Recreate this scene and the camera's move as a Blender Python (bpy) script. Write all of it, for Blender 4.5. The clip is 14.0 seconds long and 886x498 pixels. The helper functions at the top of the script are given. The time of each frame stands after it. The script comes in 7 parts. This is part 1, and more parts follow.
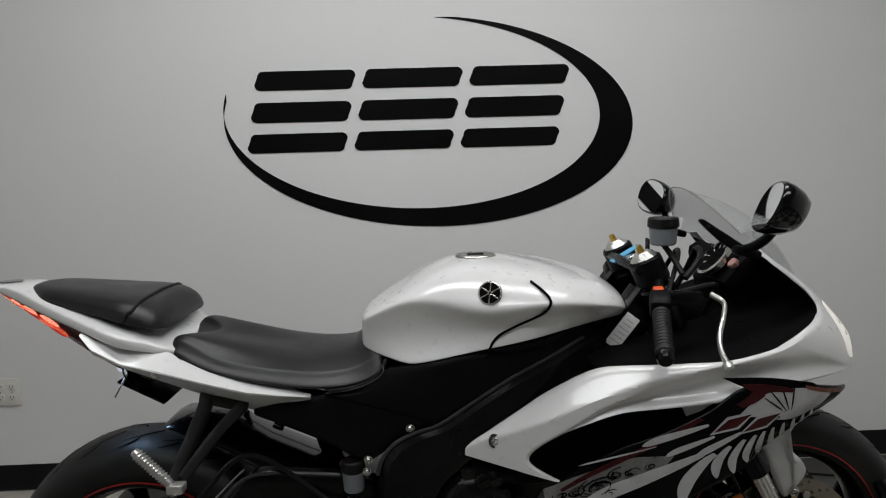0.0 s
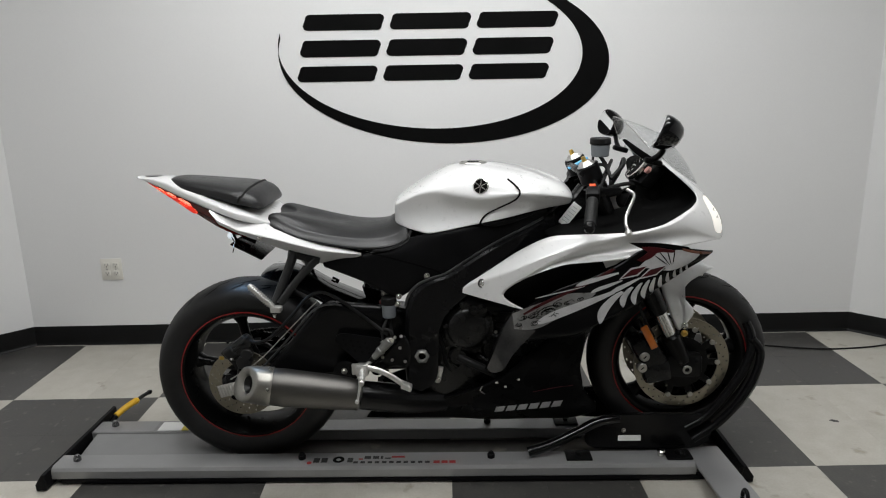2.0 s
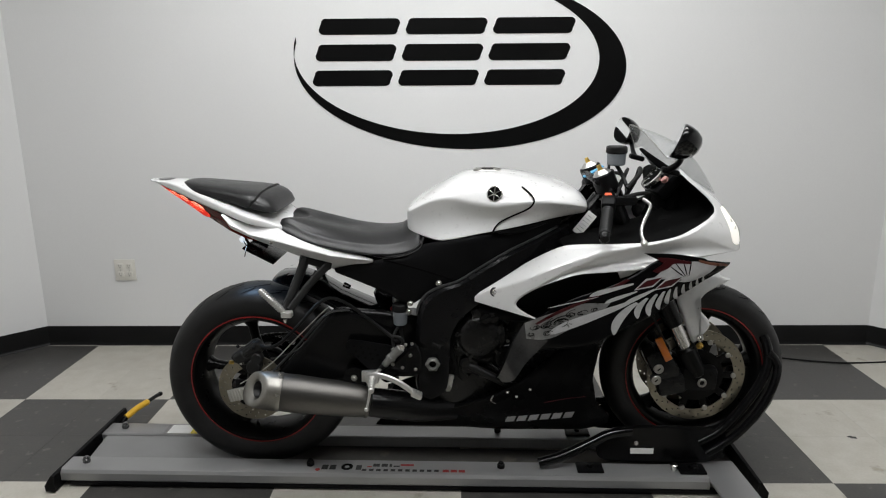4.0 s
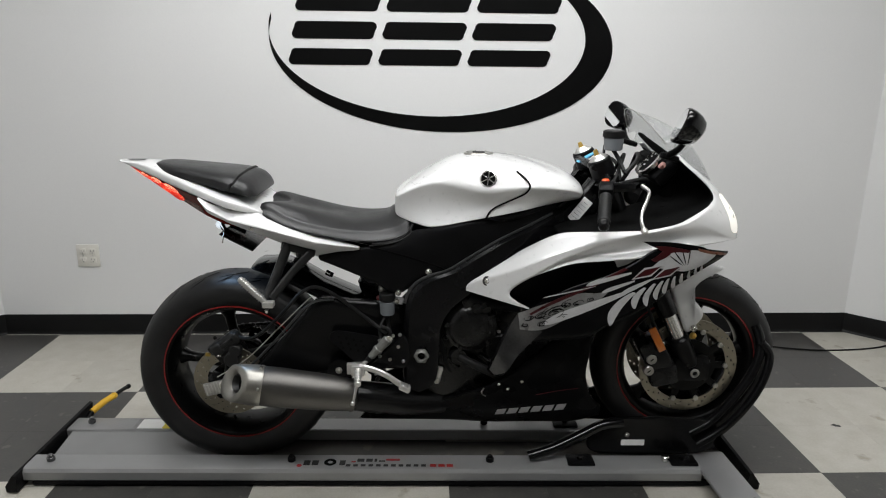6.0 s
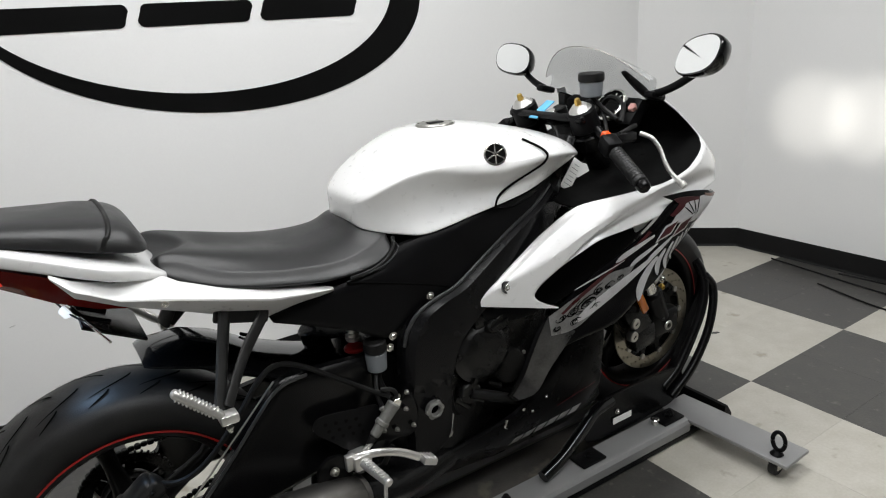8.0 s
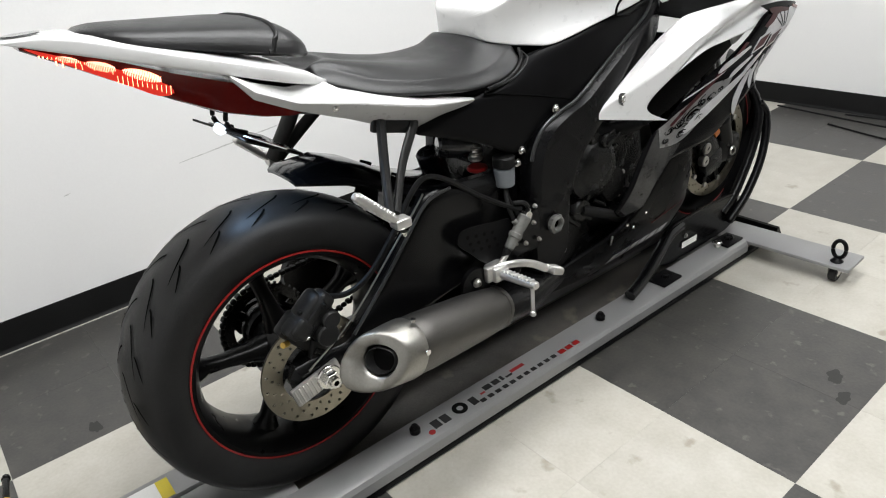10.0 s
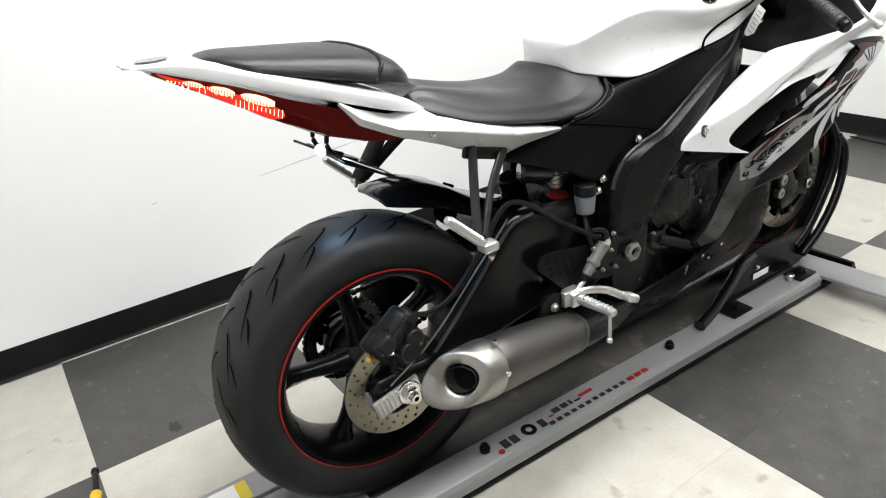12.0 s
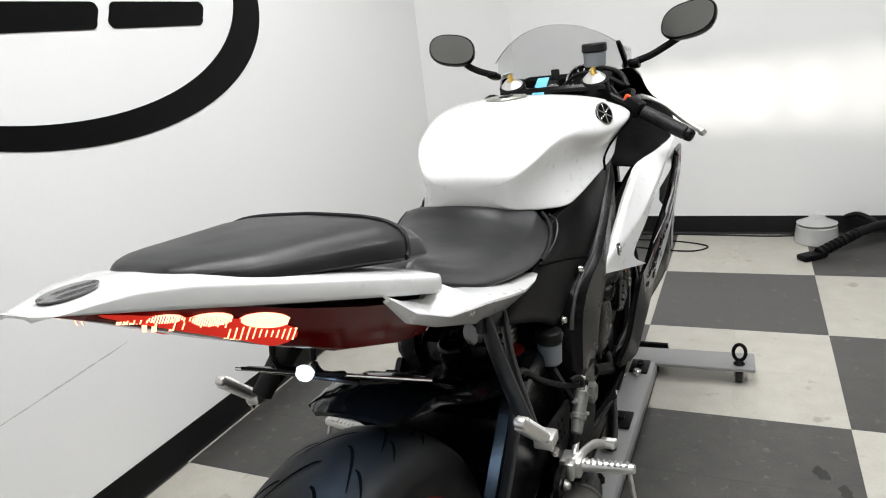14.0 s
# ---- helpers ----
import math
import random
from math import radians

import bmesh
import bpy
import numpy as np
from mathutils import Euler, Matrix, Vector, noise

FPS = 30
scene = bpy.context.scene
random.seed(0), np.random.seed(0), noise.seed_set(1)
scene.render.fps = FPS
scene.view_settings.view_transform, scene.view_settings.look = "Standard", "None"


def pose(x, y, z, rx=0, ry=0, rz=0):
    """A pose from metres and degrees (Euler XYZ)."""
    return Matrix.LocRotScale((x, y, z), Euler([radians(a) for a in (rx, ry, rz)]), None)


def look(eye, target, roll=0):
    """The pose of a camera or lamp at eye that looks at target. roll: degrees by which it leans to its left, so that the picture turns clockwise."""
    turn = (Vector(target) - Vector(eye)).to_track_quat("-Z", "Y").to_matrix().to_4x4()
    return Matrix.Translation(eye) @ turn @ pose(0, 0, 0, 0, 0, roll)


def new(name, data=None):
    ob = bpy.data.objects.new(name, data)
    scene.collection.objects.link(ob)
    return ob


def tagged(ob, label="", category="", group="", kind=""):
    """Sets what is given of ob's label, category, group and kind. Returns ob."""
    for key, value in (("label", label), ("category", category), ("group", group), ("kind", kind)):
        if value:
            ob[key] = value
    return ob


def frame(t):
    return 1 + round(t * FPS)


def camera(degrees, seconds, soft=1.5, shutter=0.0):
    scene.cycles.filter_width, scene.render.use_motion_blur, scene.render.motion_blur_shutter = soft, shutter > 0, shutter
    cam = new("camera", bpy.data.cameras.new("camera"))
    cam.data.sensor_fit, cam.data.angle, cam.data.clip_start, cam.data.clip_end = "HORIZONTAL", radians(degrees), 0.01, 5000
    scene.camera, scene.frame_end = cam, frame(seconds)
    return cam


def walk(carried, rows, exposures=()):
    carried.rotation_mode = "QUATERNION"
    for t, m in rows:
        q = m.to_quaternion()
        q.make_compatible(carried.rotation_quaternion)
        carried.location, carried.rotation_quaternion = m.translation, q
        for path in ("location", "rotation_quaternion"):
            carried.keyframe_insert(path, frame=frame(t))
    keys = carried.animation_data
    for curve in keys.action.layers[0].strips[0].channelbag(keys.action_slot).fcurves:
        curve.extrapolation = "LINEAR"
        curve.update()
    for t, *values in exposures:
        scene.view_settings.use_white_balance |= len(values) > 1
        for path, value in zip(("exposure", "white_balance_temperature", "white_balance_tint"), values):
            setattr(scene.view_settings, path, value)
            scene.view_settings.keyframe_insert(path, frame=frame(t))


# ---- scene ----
cam = camera(66.4, 14.0, soft=1.1)
PATH = [
    (0, (-0.025, -1.338, 1.218), (0.028, 0.646, 0.969), -1.7),
    (0.5, (0.0, -1.677, 1.216), (-0.006, 0.304, 0.946), -4.5),
    (1, (0.036, -1.91, 1.25), (-0.099, 0.039, 0.82), -2.1),
    (1.5, (0.056, -1.992, 1.265), (-0.068, -0.047, 0.815), -0.9),
    (2, (-0.023, -2.015, 1.264), (-0.016, -0.072, 0.787), -1.0),
    (2.5, (-0.031, -1.998, 1.264), (-0.064, -0.051, 0.805), -0.3),
    (3, (-0.02, -1.994, 1.267), (-0.051, -0.049, 0.8), -0.5),
    (5.5, (-0.042, -1.993, 1.271), (-0.051, -0.047, 0.807), 0.5),
    (6, (-0.094, -1.907, 1.256), (-0.023, 0.025, 0.747), 0.6),
    (6.5, (-0.164, -1.647, 1.235), (0.009, 0.262, 0.664), -1.1),
    (7, (-0.34, -1.445, 1.228), (0.048, 0.43, 0.648), 1.5),
    (7.2, (-0.434, -1.368, 1.248), (0.125, 0.458, 0.656), 0.5),
    (9.3, (-1.022, -1.01, 1.15), (0.203, 0.378, 0.394), -5.4),
    (9.5, (-1.044, -0.997, 1.134), (0.144, 0.386, 0.312), -5.3),
    (10, (-1.107, -0.981, 1.105), (-0.033, 0.437, 0.189), -5.8),
    (10.5, (-1.158, -0.985, 1.09), (-0.196, 0.479, 0.125), -6.2),
    (11, (-1.167, -0.974, 1.129), (-0.201, 0.518, 0.213), -6.4),
    (11.5, (-1.173, -0.97, 1.141), (-0.2, 0.552, 0.282), -6.3),
    (12, (-1.18, -0.958, 1.14), (-0.195, 0.553, 0.276), -5.2),
    (12.5, (-1.169, -0.85, 1.114), (-0.106, 0.586, 0.216), -2.9),
    (13, (-1.168, -0.616, 1.125), (-0.016, 0.718, 0.18), -5.7),
    (13.5, (-1.261, -0.462, 1.157), (0.267, 0.534, 0.339), -5.3),
    (14, (-1.29, -0.333, 1.15), (0.439, 0.482, 0.561), -6.8),
]
walk(cam, [(t, look(eye, target, roll)) for t, eye, target, roll in PATH],
     exposures=[(0, -1.42), (0.5, -1.36), (1, -1.05), (1.5, -0.86), (2.2, -0.72), (3, -0.68), (6.5, -0.63), (7.2, -0.55), (9.3, -0.47), (10, 0.02), (10.5, 0.34), (11, 0.44), (11.5, 0.38), (12.4, 0.32), (13, 0.62), (13.4, 0.42), (14, -0.2)])

# ---- world and lights ----
world = bpy.data.worlds.new("world")
scene.world = world
world.use_nodes = True
world.node_tree.nodes["Background"].inputs["Color"].default_value = (0.9, 0.95, 1.0, 1)
world.node_tree.nodes["Background"].inputs["Strength"].default_value = 0.05


def area_lamp(name, at, size_x, size_y, watts, colour):
    data = bpy.data.lights.new(name, "AREA")
    data.shape, data.size, data.size_y, data.energy, data.color = "RECTANGLE", size_x, size_y, watts, colour
    ob = new(name, data)
    ob.location = at
    return ob


CEIL = 2.75
LAMPS = [(x, y) for y in (-1.3, 0.1) for x in (-0.62, 0.62)]
for lx, ly in LAMPS:
    area_lamp("ceiling_lamp", (lx, ly, CEIL - 0.075), 1.1, 0.5, 30, (0.99, 1.0, 1.01))

# the dipped beam of the motorcycle's own headlamps
for ty, watts in ((0.52, 50), (0.27, 52), (0.02, 52), (-0.24, 50), (-0.50, 46), (-0.76, 44), (-1.02, 42)):
    beam = bpy.data.lights.new("headlamp_beam", "SPOT")
    beam.energy, beam.spot_size, beam.spot_blend, beam.shadow_soft_size, beam.color = watts, radians(18.5), 1.0, 0.02, (1.0, 0.96, 0.88)
    new("headlamp_beam", beam).matrix_world = look((0.955, 0.10, 0.80), (2.43, ty, 0.715))

# the lit number plate lamp shines down on the rear tyre
plate = bpy.data.lights.new("plate_lamp_light", "SPOT")
plate.energy, plate.spot_size, plate.spot_blend, plate.shadow_soft_size, plate.color = 2.2, radians(110), 1.0, 0.03, (0.45, 0.68, 1.0)
new("plate_lamp_light", plate).matrix_world = look((-0.715, 0.14, 0.778), (-0.61, 0.10, 0.62))

# ---- materials ----
def mat(name, col, rough=0.5, metal=0.0, var=0.1, scale=30.0, bump=0.0, coat=0.0, col2=None, spec=0.5, rand=0.0, fine=220.0,
        rvar=0.12, stretch=None, spots=None):
    m = bpy.data.materials.new(name)
    m.use_nodes = True
    nt = m.node_tree
    N, link = nt.nodes, nt.links.new
    b = N["Principled BSDF"]
    b.inputs["Metallic"].default_value = metal
    b.inputs["Specular IOR Level"].default_value = spec
    b.inputs["Coat Weight"].default_value = coat
    b.inputs["Coat Roughness"].default_value = 0.06
    tc = N.new("ShaderNodeTexCoord")
    src = tc.outputs["Object"]
    if stretch:
        mp = N.new("ShaderNodeMapping")
        mp.inputs["Scale"].default_value = stretch
        link(src, mp.inputs["Vector"])
        src = mp.outputs["Vector"]
    if rand:
        info = N.new("ShaderNodeObjectInfo")
        off = N.new("ShaderNodeVectorMath")
        off.operation = "SCALE"
        link(info.outputs["Location"], off.inputs[0])
        off.inputs["Scale"].default_value = 3.7
        add = N.new("ShaderNodeVectorMath")
        link(src, add.inputs[0])
        link(off.outputs[0], add.inputs[1])
        src = add.outputs[0]
    big = N.new("ShaderNodeTexNoise")
    big.inputs["Scale"].default_value, big.inputs["Detail"].default_value = scale, 5
    small = N.new("ShaderNodeTexNoise")
    small.inputs["Scale"].default_value, small.inputs["Detail"].default_value = fine, 3
    link(src, big.inputs["Vector"])
    link(src, small.inputs["Vector"])
    mixn = N.new("ShaderNodeMix")
    mixn.inputs[0].default_value = 0.35
    link(big.outputs["Fac"], mixn.inputs[2])
    link(small.outputs["Fac"], mixn.inputs[3])
    ramp = N.new("ShaderNodeValToRGB")
    c2 = col2 or tuple(c * (1 - var) for c in col)
    c1 = tuple(min(1, c * (1 + var)) for c in col) if not col2 else col
    ramp.color_ramp.elements[0].position, ramp.color_ramp.elements[1].position = 0.32, 0.68
    ramp.color_ramp.elements[0].color = (*c2, 1)
    ramp.color_ramp.elements[1].color = (*c1, 1)
    link(mixn.outputs[0], ramp.inputs["Fac"])
    colour = ramp.outputs["Color"]
    if spots:
        sn = N.new("ShaderNodeTexNoise")
        sn.inputs["Scale"].default_value, sn.inputs["Detail"].default_value = spots[1], 6
        link(src, sn.inputs["Vector"])
        sr = N.new("ShaderNodeValToRGB")
        sr.color_ramp.elements[0].position, sr.color_ramp.elements[1].position = spots[2], spots[2] + 0.08
        link(sn.outputs["Fac"], sr.inputs["Fac"])
        mx = N.new("ShaderNodeMix")
        mx.data_type = "RGBA"
        link(sr.outputs["Color"], mx.inputs[0])
        link(colour, mx.inputs[6])
        mx.inputs[7].default_value = (*spots[0], 1)
        colour = mx.outputs[2]
    if rand:
        hsv = N.new("ShaderNodeHueSaturation")
        mr = N.new("ShaderNodeMapRange")
        mr.inputs[3].default_value, mr.inputs[4].default_value = 1 - rand, 1 + rand
        link(info.outputs["Random"], mr.inputs[0])
        link(mr.outputs[0], hsv.inputs["Value"])
        link(colour, hsv.inputs["Color"])
        colour = hsv.outputs["Color"]
    link(colour, b.inputs["Base Color"])
    rr = N.new("ShaderNodeMapRange")
    rr.inputs[1].default_value, rr.inputs[2].default_value = 0.3, 0.7
    rr.inputs[3].default_value, rr.inputs[4].default_value = max(0.02, rough * (1 - rvar)), min(1, rough * (1 + rvar))
    link(big.outputs["Fac"], rr.inputs[0])
    link(rr.outputs[0], b.inputs["Roughness"])
    if bump:
        bp = N.new("ShaderNodeBump")
        bp.inputs["Strength"].default_value, bp.inputs["Distance"].default_value = min(1, bump), 0.001
        link(small.outputs["Fac"], bp.inputs["Height"])
        link(bp.outputs["Normal"], b.inputs["Normal"])
    return m


def glow(name, col, strength):
    m = bpy.data.materials.new(name)
    m.use_nodes = True
    b = m.node_tree.nodes["Principled BSDF"]
    b.inputs["Base Color"].default_value = (*col, 1)
    b.inputs["Emission Color"].default_value = (*col, 1)
    b.inputs["Emission Strength"].default_value = strength
    return m


def glass(name, col, rough=0.0, clear=0.85):
    m = bpy.data.materials.new(name)
    m.use_nodes = True
    nt = m.node_tree
    b = nt.nodes["Principled BSDF"]
    b.inputs["Base Color"].default_value = (*col, 1)
    b.inputs["Roughness"].default_value = rough
    b.inputs["IOR"].default_value = 1.3
    tr = nt.nodes.new("ShaderNodeBsdfTransparent")
    tr.inputs["Color"].default_value = (*col, 1)
    mx = nt.nodes.new("ShaderNodeMixShader")
    mx.inputs[0].default_value = clear
    nt.links.new(b.outputs[0], mx.inputs[1])
    nt.links.new(tr.outputs[0], mx.inputs[2])
    nt.links.new(mx.outputs[0], nt.nodes["Material Output"].inputs["Surface"])
    return m


M_WALL = mat("wall_paint", (0.79, 0.79, 0.785), 0.6, var=0.02, scale=1.3, bump=0.25, fine=160)
M_CEIL = mat("ceiling_paint", (0.34, 0.34, 0.33), 0.8, var=0.02, scale=3, bump=0.2)
M_BASE = mat("black_vinyl_base", (0.006, 0.006, 0.006), 0.45, var=0.25, scale=8, bump=0.15, spec=0.15)
M_DECAL = mat("black_vinyl_decal", (0.004, 0.004, 0.004), 0.38, var=0.1, scale=5, spec=0.08)
M_TILE_L = mat("cream_tile", (0.50, 0.482, 0.433), 0.36, scale=14, col2=(0.41, 0.39, 0.335), bump=0.3, rand=0.04, fine=120, spots=((0.32, 0.29, 0.235), 11, 0.63))
M_TILE_D = mat("dark_tile", (0.070, 0.067, 0.061), 0.36, scale=16, col2=(0.040, 0.039, 0.038), bump=0.3, rand=0.05, fine=120, spots=((0.105, 0.099, 0.090), 28, 0.62))
M_GROUT = mat("tile_joint", (0.05, 0.048, 0.045), 0.9, var=0.3)
M_WHITE = mat("white_pearl_paint", (0.71, 0.71, 0.705), 0.30, var=0.015, scale=60, coat=0.8, fine=900)
M_BLACKP = mat("black_plastic", (0.0042, 0.0042, 0.0046), 0.38, var=0.25, scale=14, bump=0.35, fine=700, spec=0.1)
M_SATIN = mat("satin_black_paint", (0.0035, 0.0035, 0.0038), 0.24, var=0.2, scale=10, bump=0.12, fine=500, spec=0.20)
M_FRAME = mat("satin_black_casting", (0.004, 0.004, 0.0045), 0.26, var=0.2, scale=14, bump=0.12, fine=300, spec=0.18)
# paler black for highlights painted along black edges
M_GLINT = mat("edge_glint_black", (0.03, 0.03, 0.031), 0.32, var=0.4, scale=14, bump=0.12, fine=300, spec=0.45)
M_ENDCAP = mat("dull_steel_cap", (0.32, 0.31, 0.285), 0.42, metal=1.0, var=0.14, scale=18)
M_SWITCHP = mat("pink_plastic", (0.55, 0.28, 0.25), 0.5, var=0.1)
M_CALIPER = mat("grey_black_caliper", (0.013, 0.013, 0.013), 0.42, var=0.3, scale=40, bump=0.4, fine=350, spec=0.3)
M_CASTG = mat("grey_casting", (0.20, 0.20, 0.19), 0.45, metal=0.6, var=0.2, scale=50, bump=0.4)
M_GLOSSB = mat("gloss_black_paint", (0.003, 0.003, 0.0034), 0.13, var=0.1, scale=9, coat=0.3, spec=0.3)
M_ENGINE = mat("engine_black", (0.0065, 0.0065, 0.0065), 0.26, metal=0.3, var=0.4, scale=25, bump=0.6, fine=350, spec=0.38)
M_WINGB = mat("deep_gloss_black", (0.003, 0.003, 0.0033), 0.16, var=0.1, scale=9, coat=0.03, spec=0.08)
M_FADEF = mat("smoked_film", (0.050, 0.050, 0.051), 0.20, metal=0.6, var=0.5, scale=24, coat=0.2, spec=0.3)
M_GUN = mat("gunmetal_film", (0.075, 0.075, 0.076), 0.24, metal=0.5, var=0.35, scale=35, coat=0.9)
M_SILVERF = mat("silver_film", (0.52, 0.52, 0.53), 0.32, metal=0.3, var=0.12, scale=30, coat=0.3)
M_BELLY = mat("deep_black_paint", (0.003, 0.003, 0.0033), 0.28, var=0.2, scale=10, spec=0.05)
M_BRONZE = mat("bronze_film", (0.16, 0.055, 0.030), 0.3, var=0.3, scale=30, coat=0.4)
M_SCROLLF = mat("dull_silver_film", (0.26, 0.26, 0.262), 0.30, metal=0.4, scale=26, col2=(0.13, 0.13, 0.13), coat=0.5)
M_REDF = mat("dark_red_film", (0.042, 0.003, 0.005), 0.3, var=0.4, scale=20, coat=0.15, spec=0.25)
M_RED = mat("red_paint", (0.27, 0.010, 0.009), 0.35, var=0.1)
M_RUBBER = mat("tyre_rubber", (0.0120, 0.0120, 0.0122), 0.50, var=0.4, scale=18, bump=0.4, fine=420, spec=0.34)
M_GROOVE = mat("groove_shade_black", (0.002, 0.002, 0.002), 0.9, var=0.2, spec=0.05)
M_RIM = mat("black_rim_paint", (0.0035, 0.0035, 0.0035), 0.3, var=0.15, coat=0.04, spec=0.12)
M_SEAT = mat("seat_vinyl", (0.010, 0.010, 0.0105), 0.34, var=0.18, scale=20, bump=0.35, fine=600, spec=0.36)
M_ALU = mat("cast_aluminium", (0.62, 0.61, 0.59), 0.34, metal=0.85, var=0.12, scale=40, bump=0.35, fine=400)
M_CHROME = mat("zinc_bolt", (0.66, 0.65, 0.62), 0.22, metal=1.0, var=0.1, scale=60)
M_TITAN = mat("brushed_titanium", (0.125, 0.12, 0.113), 0.46, metal=1.0, var=0.10, scale=5, stretch=(2, 60, 60), bump=0.15, fine=60)
M_CAP = mat("satin_steel_cap", (0.45, 0.44, 0.41), 0.32, metal=1.0, var=0.08, scale=14)
M_DISC = mat("brake_disc_steel", (0.30, 0.275, 0.22), 0.34, metal=1.0, var=0.15, scale=30, stretch=(30, 1, 30))
M_GOLD = mat("gold_anodised", (0.60, 0.40, 0.10), 0.3, metal=0.9, var=0.1)
M_LENS = mat("red_lens", (0.100, 0.003, 0.002), 0.14, var=0.1, coat=0.10, spec=0.2)
M_LED = glow("tail_led", (1.0, 0.035, 0.018), 0.32)
M_LEDW = glow("tail_led_core", (1.0, 0.34, 0.22), 5.0)
M_LEDB = glow("tail_led_bar", (1.0, 0.40, 0.20), 4.0)
M_HEAD = glow("headlamp_glow", (1.0, 0.96, 0.88), 0.7)
M_PLATEL = glow("plate_lamp_glow", (0.80, 0.90, 1.0), 1.4)
M_SCREEN = glass("clear_windscreen", (0.90, 0.905, 0.905), 0.03, 0.88)
M_FLUID = glass("cloudy_reservoir", (0.26, 0.28, 0.30), 0.3, 0.35)
M_MIRROR = mat("mirror_glass", (0.85, 0.86, 0.86), 0.02, metal=1.0, var=0.01)
M_ORANGE = mat("orange_reflector", (0.50, 0.13, 0.01), 0.2, var=0.15, coat=0.5)
M_ORANGES = mat("orange_switch", (0.75, 0.08, 0.01), 0.4, var=0.05)
M_BLUE = mat("blue_tag", (0.10, 0.38, 0.62), 0.5, var=0.08)
M_PAPER = mat("white_label", (0.82, 0.82, 0.80), 0.5, var=0.05, scale=25)
M_INK = mat("grey_ink", (0.25, 0.25, 0.25), 0.6, var=0.2)
M_YELLOW = mat("yellow_label", (0.70, 0.56, 0.03), 0.5, var=0.08)
M_YGRIP = mat("yellow_grip", (0.72, 0.42, 0.02), 0.45, var=0.1)
M_RAIL = mat("silver_powder_coat", (0.29, 0.29, 0.29), 0.38, metal=0.35, var=0.07, scale=9, bump=0.3, fine=500, spots=((0.22, 0.22, 0.22), 22, 0.72))
M_RAILT = mat("track_dark_grey", (0.070, 0.064, 0.056), 0.45, var=0.4, scale=12, bump=0.6, spots=((0.16, 0.14, 0.11), 9, 0.62))
M_CABLE = mat("black_cable", (0.006, 0.006, 0.006), 0.5, var=0.2, spec=0.2)
M_IVORY = mat("ivory_outlet_plate", (0.74, 0.72, 0.66), 0.35, var=0.03)
M_DIFF = glow("lamp_diffuser", (1.0, 0.98, 0.94), 2.0)
M_DULLB = mat("dull_black", (0.004, 0.004, 0.004), 0.8, var=0.3, spec=0.05)
M_SCUFF = mat("grey_scuff", (0.56, 0.56, 0.55), 0.7, var=0.25, scale=60)
M_BLOTCH = mat("dark_floor_stain", (0.018, 0.017, 0.016), 0.5, var=0.3, scale=40)
M_DOME = mat("glare_grey", (0.42, 0.42, 0.41), 0.25, var=0.08, scale=10, coat=0.3)
M_GRIT = mat("grit_strip", (0.085, 0.075, 0.050), 0.9, scale=120, col2=(0.022, 0.020, 0.015), bump=1.0, fine=500, spec=0.2)

# ---- building helpers ----
def join(dst, src, m=None):
    m = m or Matrix()
    vm = {v: dst.verts.new(m @ v.co) for v in src.verts}
    for f in src.faces:
        dst.faces.new([vm[v] for v in f.verts])
    src.free()
    return dst


def part(name, bm, material, parent=None, label="", sharp=38, sub=0):
    bmesh.ops.remove_doubles(bm, verts=bm.verts, dist=1e-5)
    bmesh.ops.recalc_face_normals(bm, faces=bm.faces)
    lim = radians(sharp)
    for e in bm.edges:
        e.smooth = len(e.link_faces) == 2 and e.calc_face_angle(0) < lim
    for f in bm.faces:
        f.smooth = True
    me = bpy.data.meshes.new(name)
    bm.to_mesh(me)
    bm.free()
    me.materials.append(material)
    ob = new(name, me)
    if parent:
        ob.parent = parent
    if label:
        ob["label"] = label
    if sub:
        md = ob.modifiers.new("smooth", "SUBSURF")
        md.levels = md.render_levels = sub
    return ob


def thing(name, label, category, m=None, group="", kind=""):
    ob = new(name)
    ob.empty_display_size = 0.05
    if m:
        ob.matrix_basis = m
    return tagged(ob, label, category, group, kind)


def box(c, s, bevel=0.0, rot=None, seg=2):
    bm = bmesh.new()
    bmesh.ops.create_cube(bm, size=1)
    for v in bm.verts:
        v.co = Vector((v.co.x * s[0], v.co.y * s[1], v.co.z * s[2]))
    if bevel:
        bmesh.ops.bevel(bm, geom=bm.edges[:], offset=bevel, segments=seg, profile=0.5, affect="EDGES")
    m = Matrix.Translation(c) @ (rot or Matrix())
    bm.transform(m)
    return bm


def rod(p, q, r0, r1=None, seg=16, bevel=0.0):
    """A capped round bar from p to q."""
    p, q = Vector(p), Vector(q)
    r1 = r0 if r1 is None else r1
    bm = bmesh.new()
    L = (q - p).length
    prof = [(0, 0), (r0 - bevel, 0), (r0, bevel), (r1, L - bevel), (r1 - bevel, L), (0, L)] if bevel else [(0, 0), (r0, 0), (r1, L), (0, L)]
    rings = []
    for r, h in prof:
        if r == 0:
            rings.append([bm.verts.new((0, 0, h))])
        else:
            rings.append([bm.verts.new((r * math.cos(2 * math.pi * i / seg), r * math.sin(2 * math.pi * i / seg), h)) for i in range(seg)])
    for a, b in zip(rings, rings[1:]):
        for i in range(seg):
            j = (i + 1) % seg
            vs = [a[i % len(a)], a[j % len(a)], b[j % len(b)], b[i % len(b)]]
            u = []
            for v in vs:
                if v not in u:
                    u.append(v)
            if len(u) > 2:
                bm.faces.new(u)
    bm.transform(Matrix.Translation(p) @ (q - p).to_track_quat("Z", "Y").to_matrix().to_4x4())
    return bm


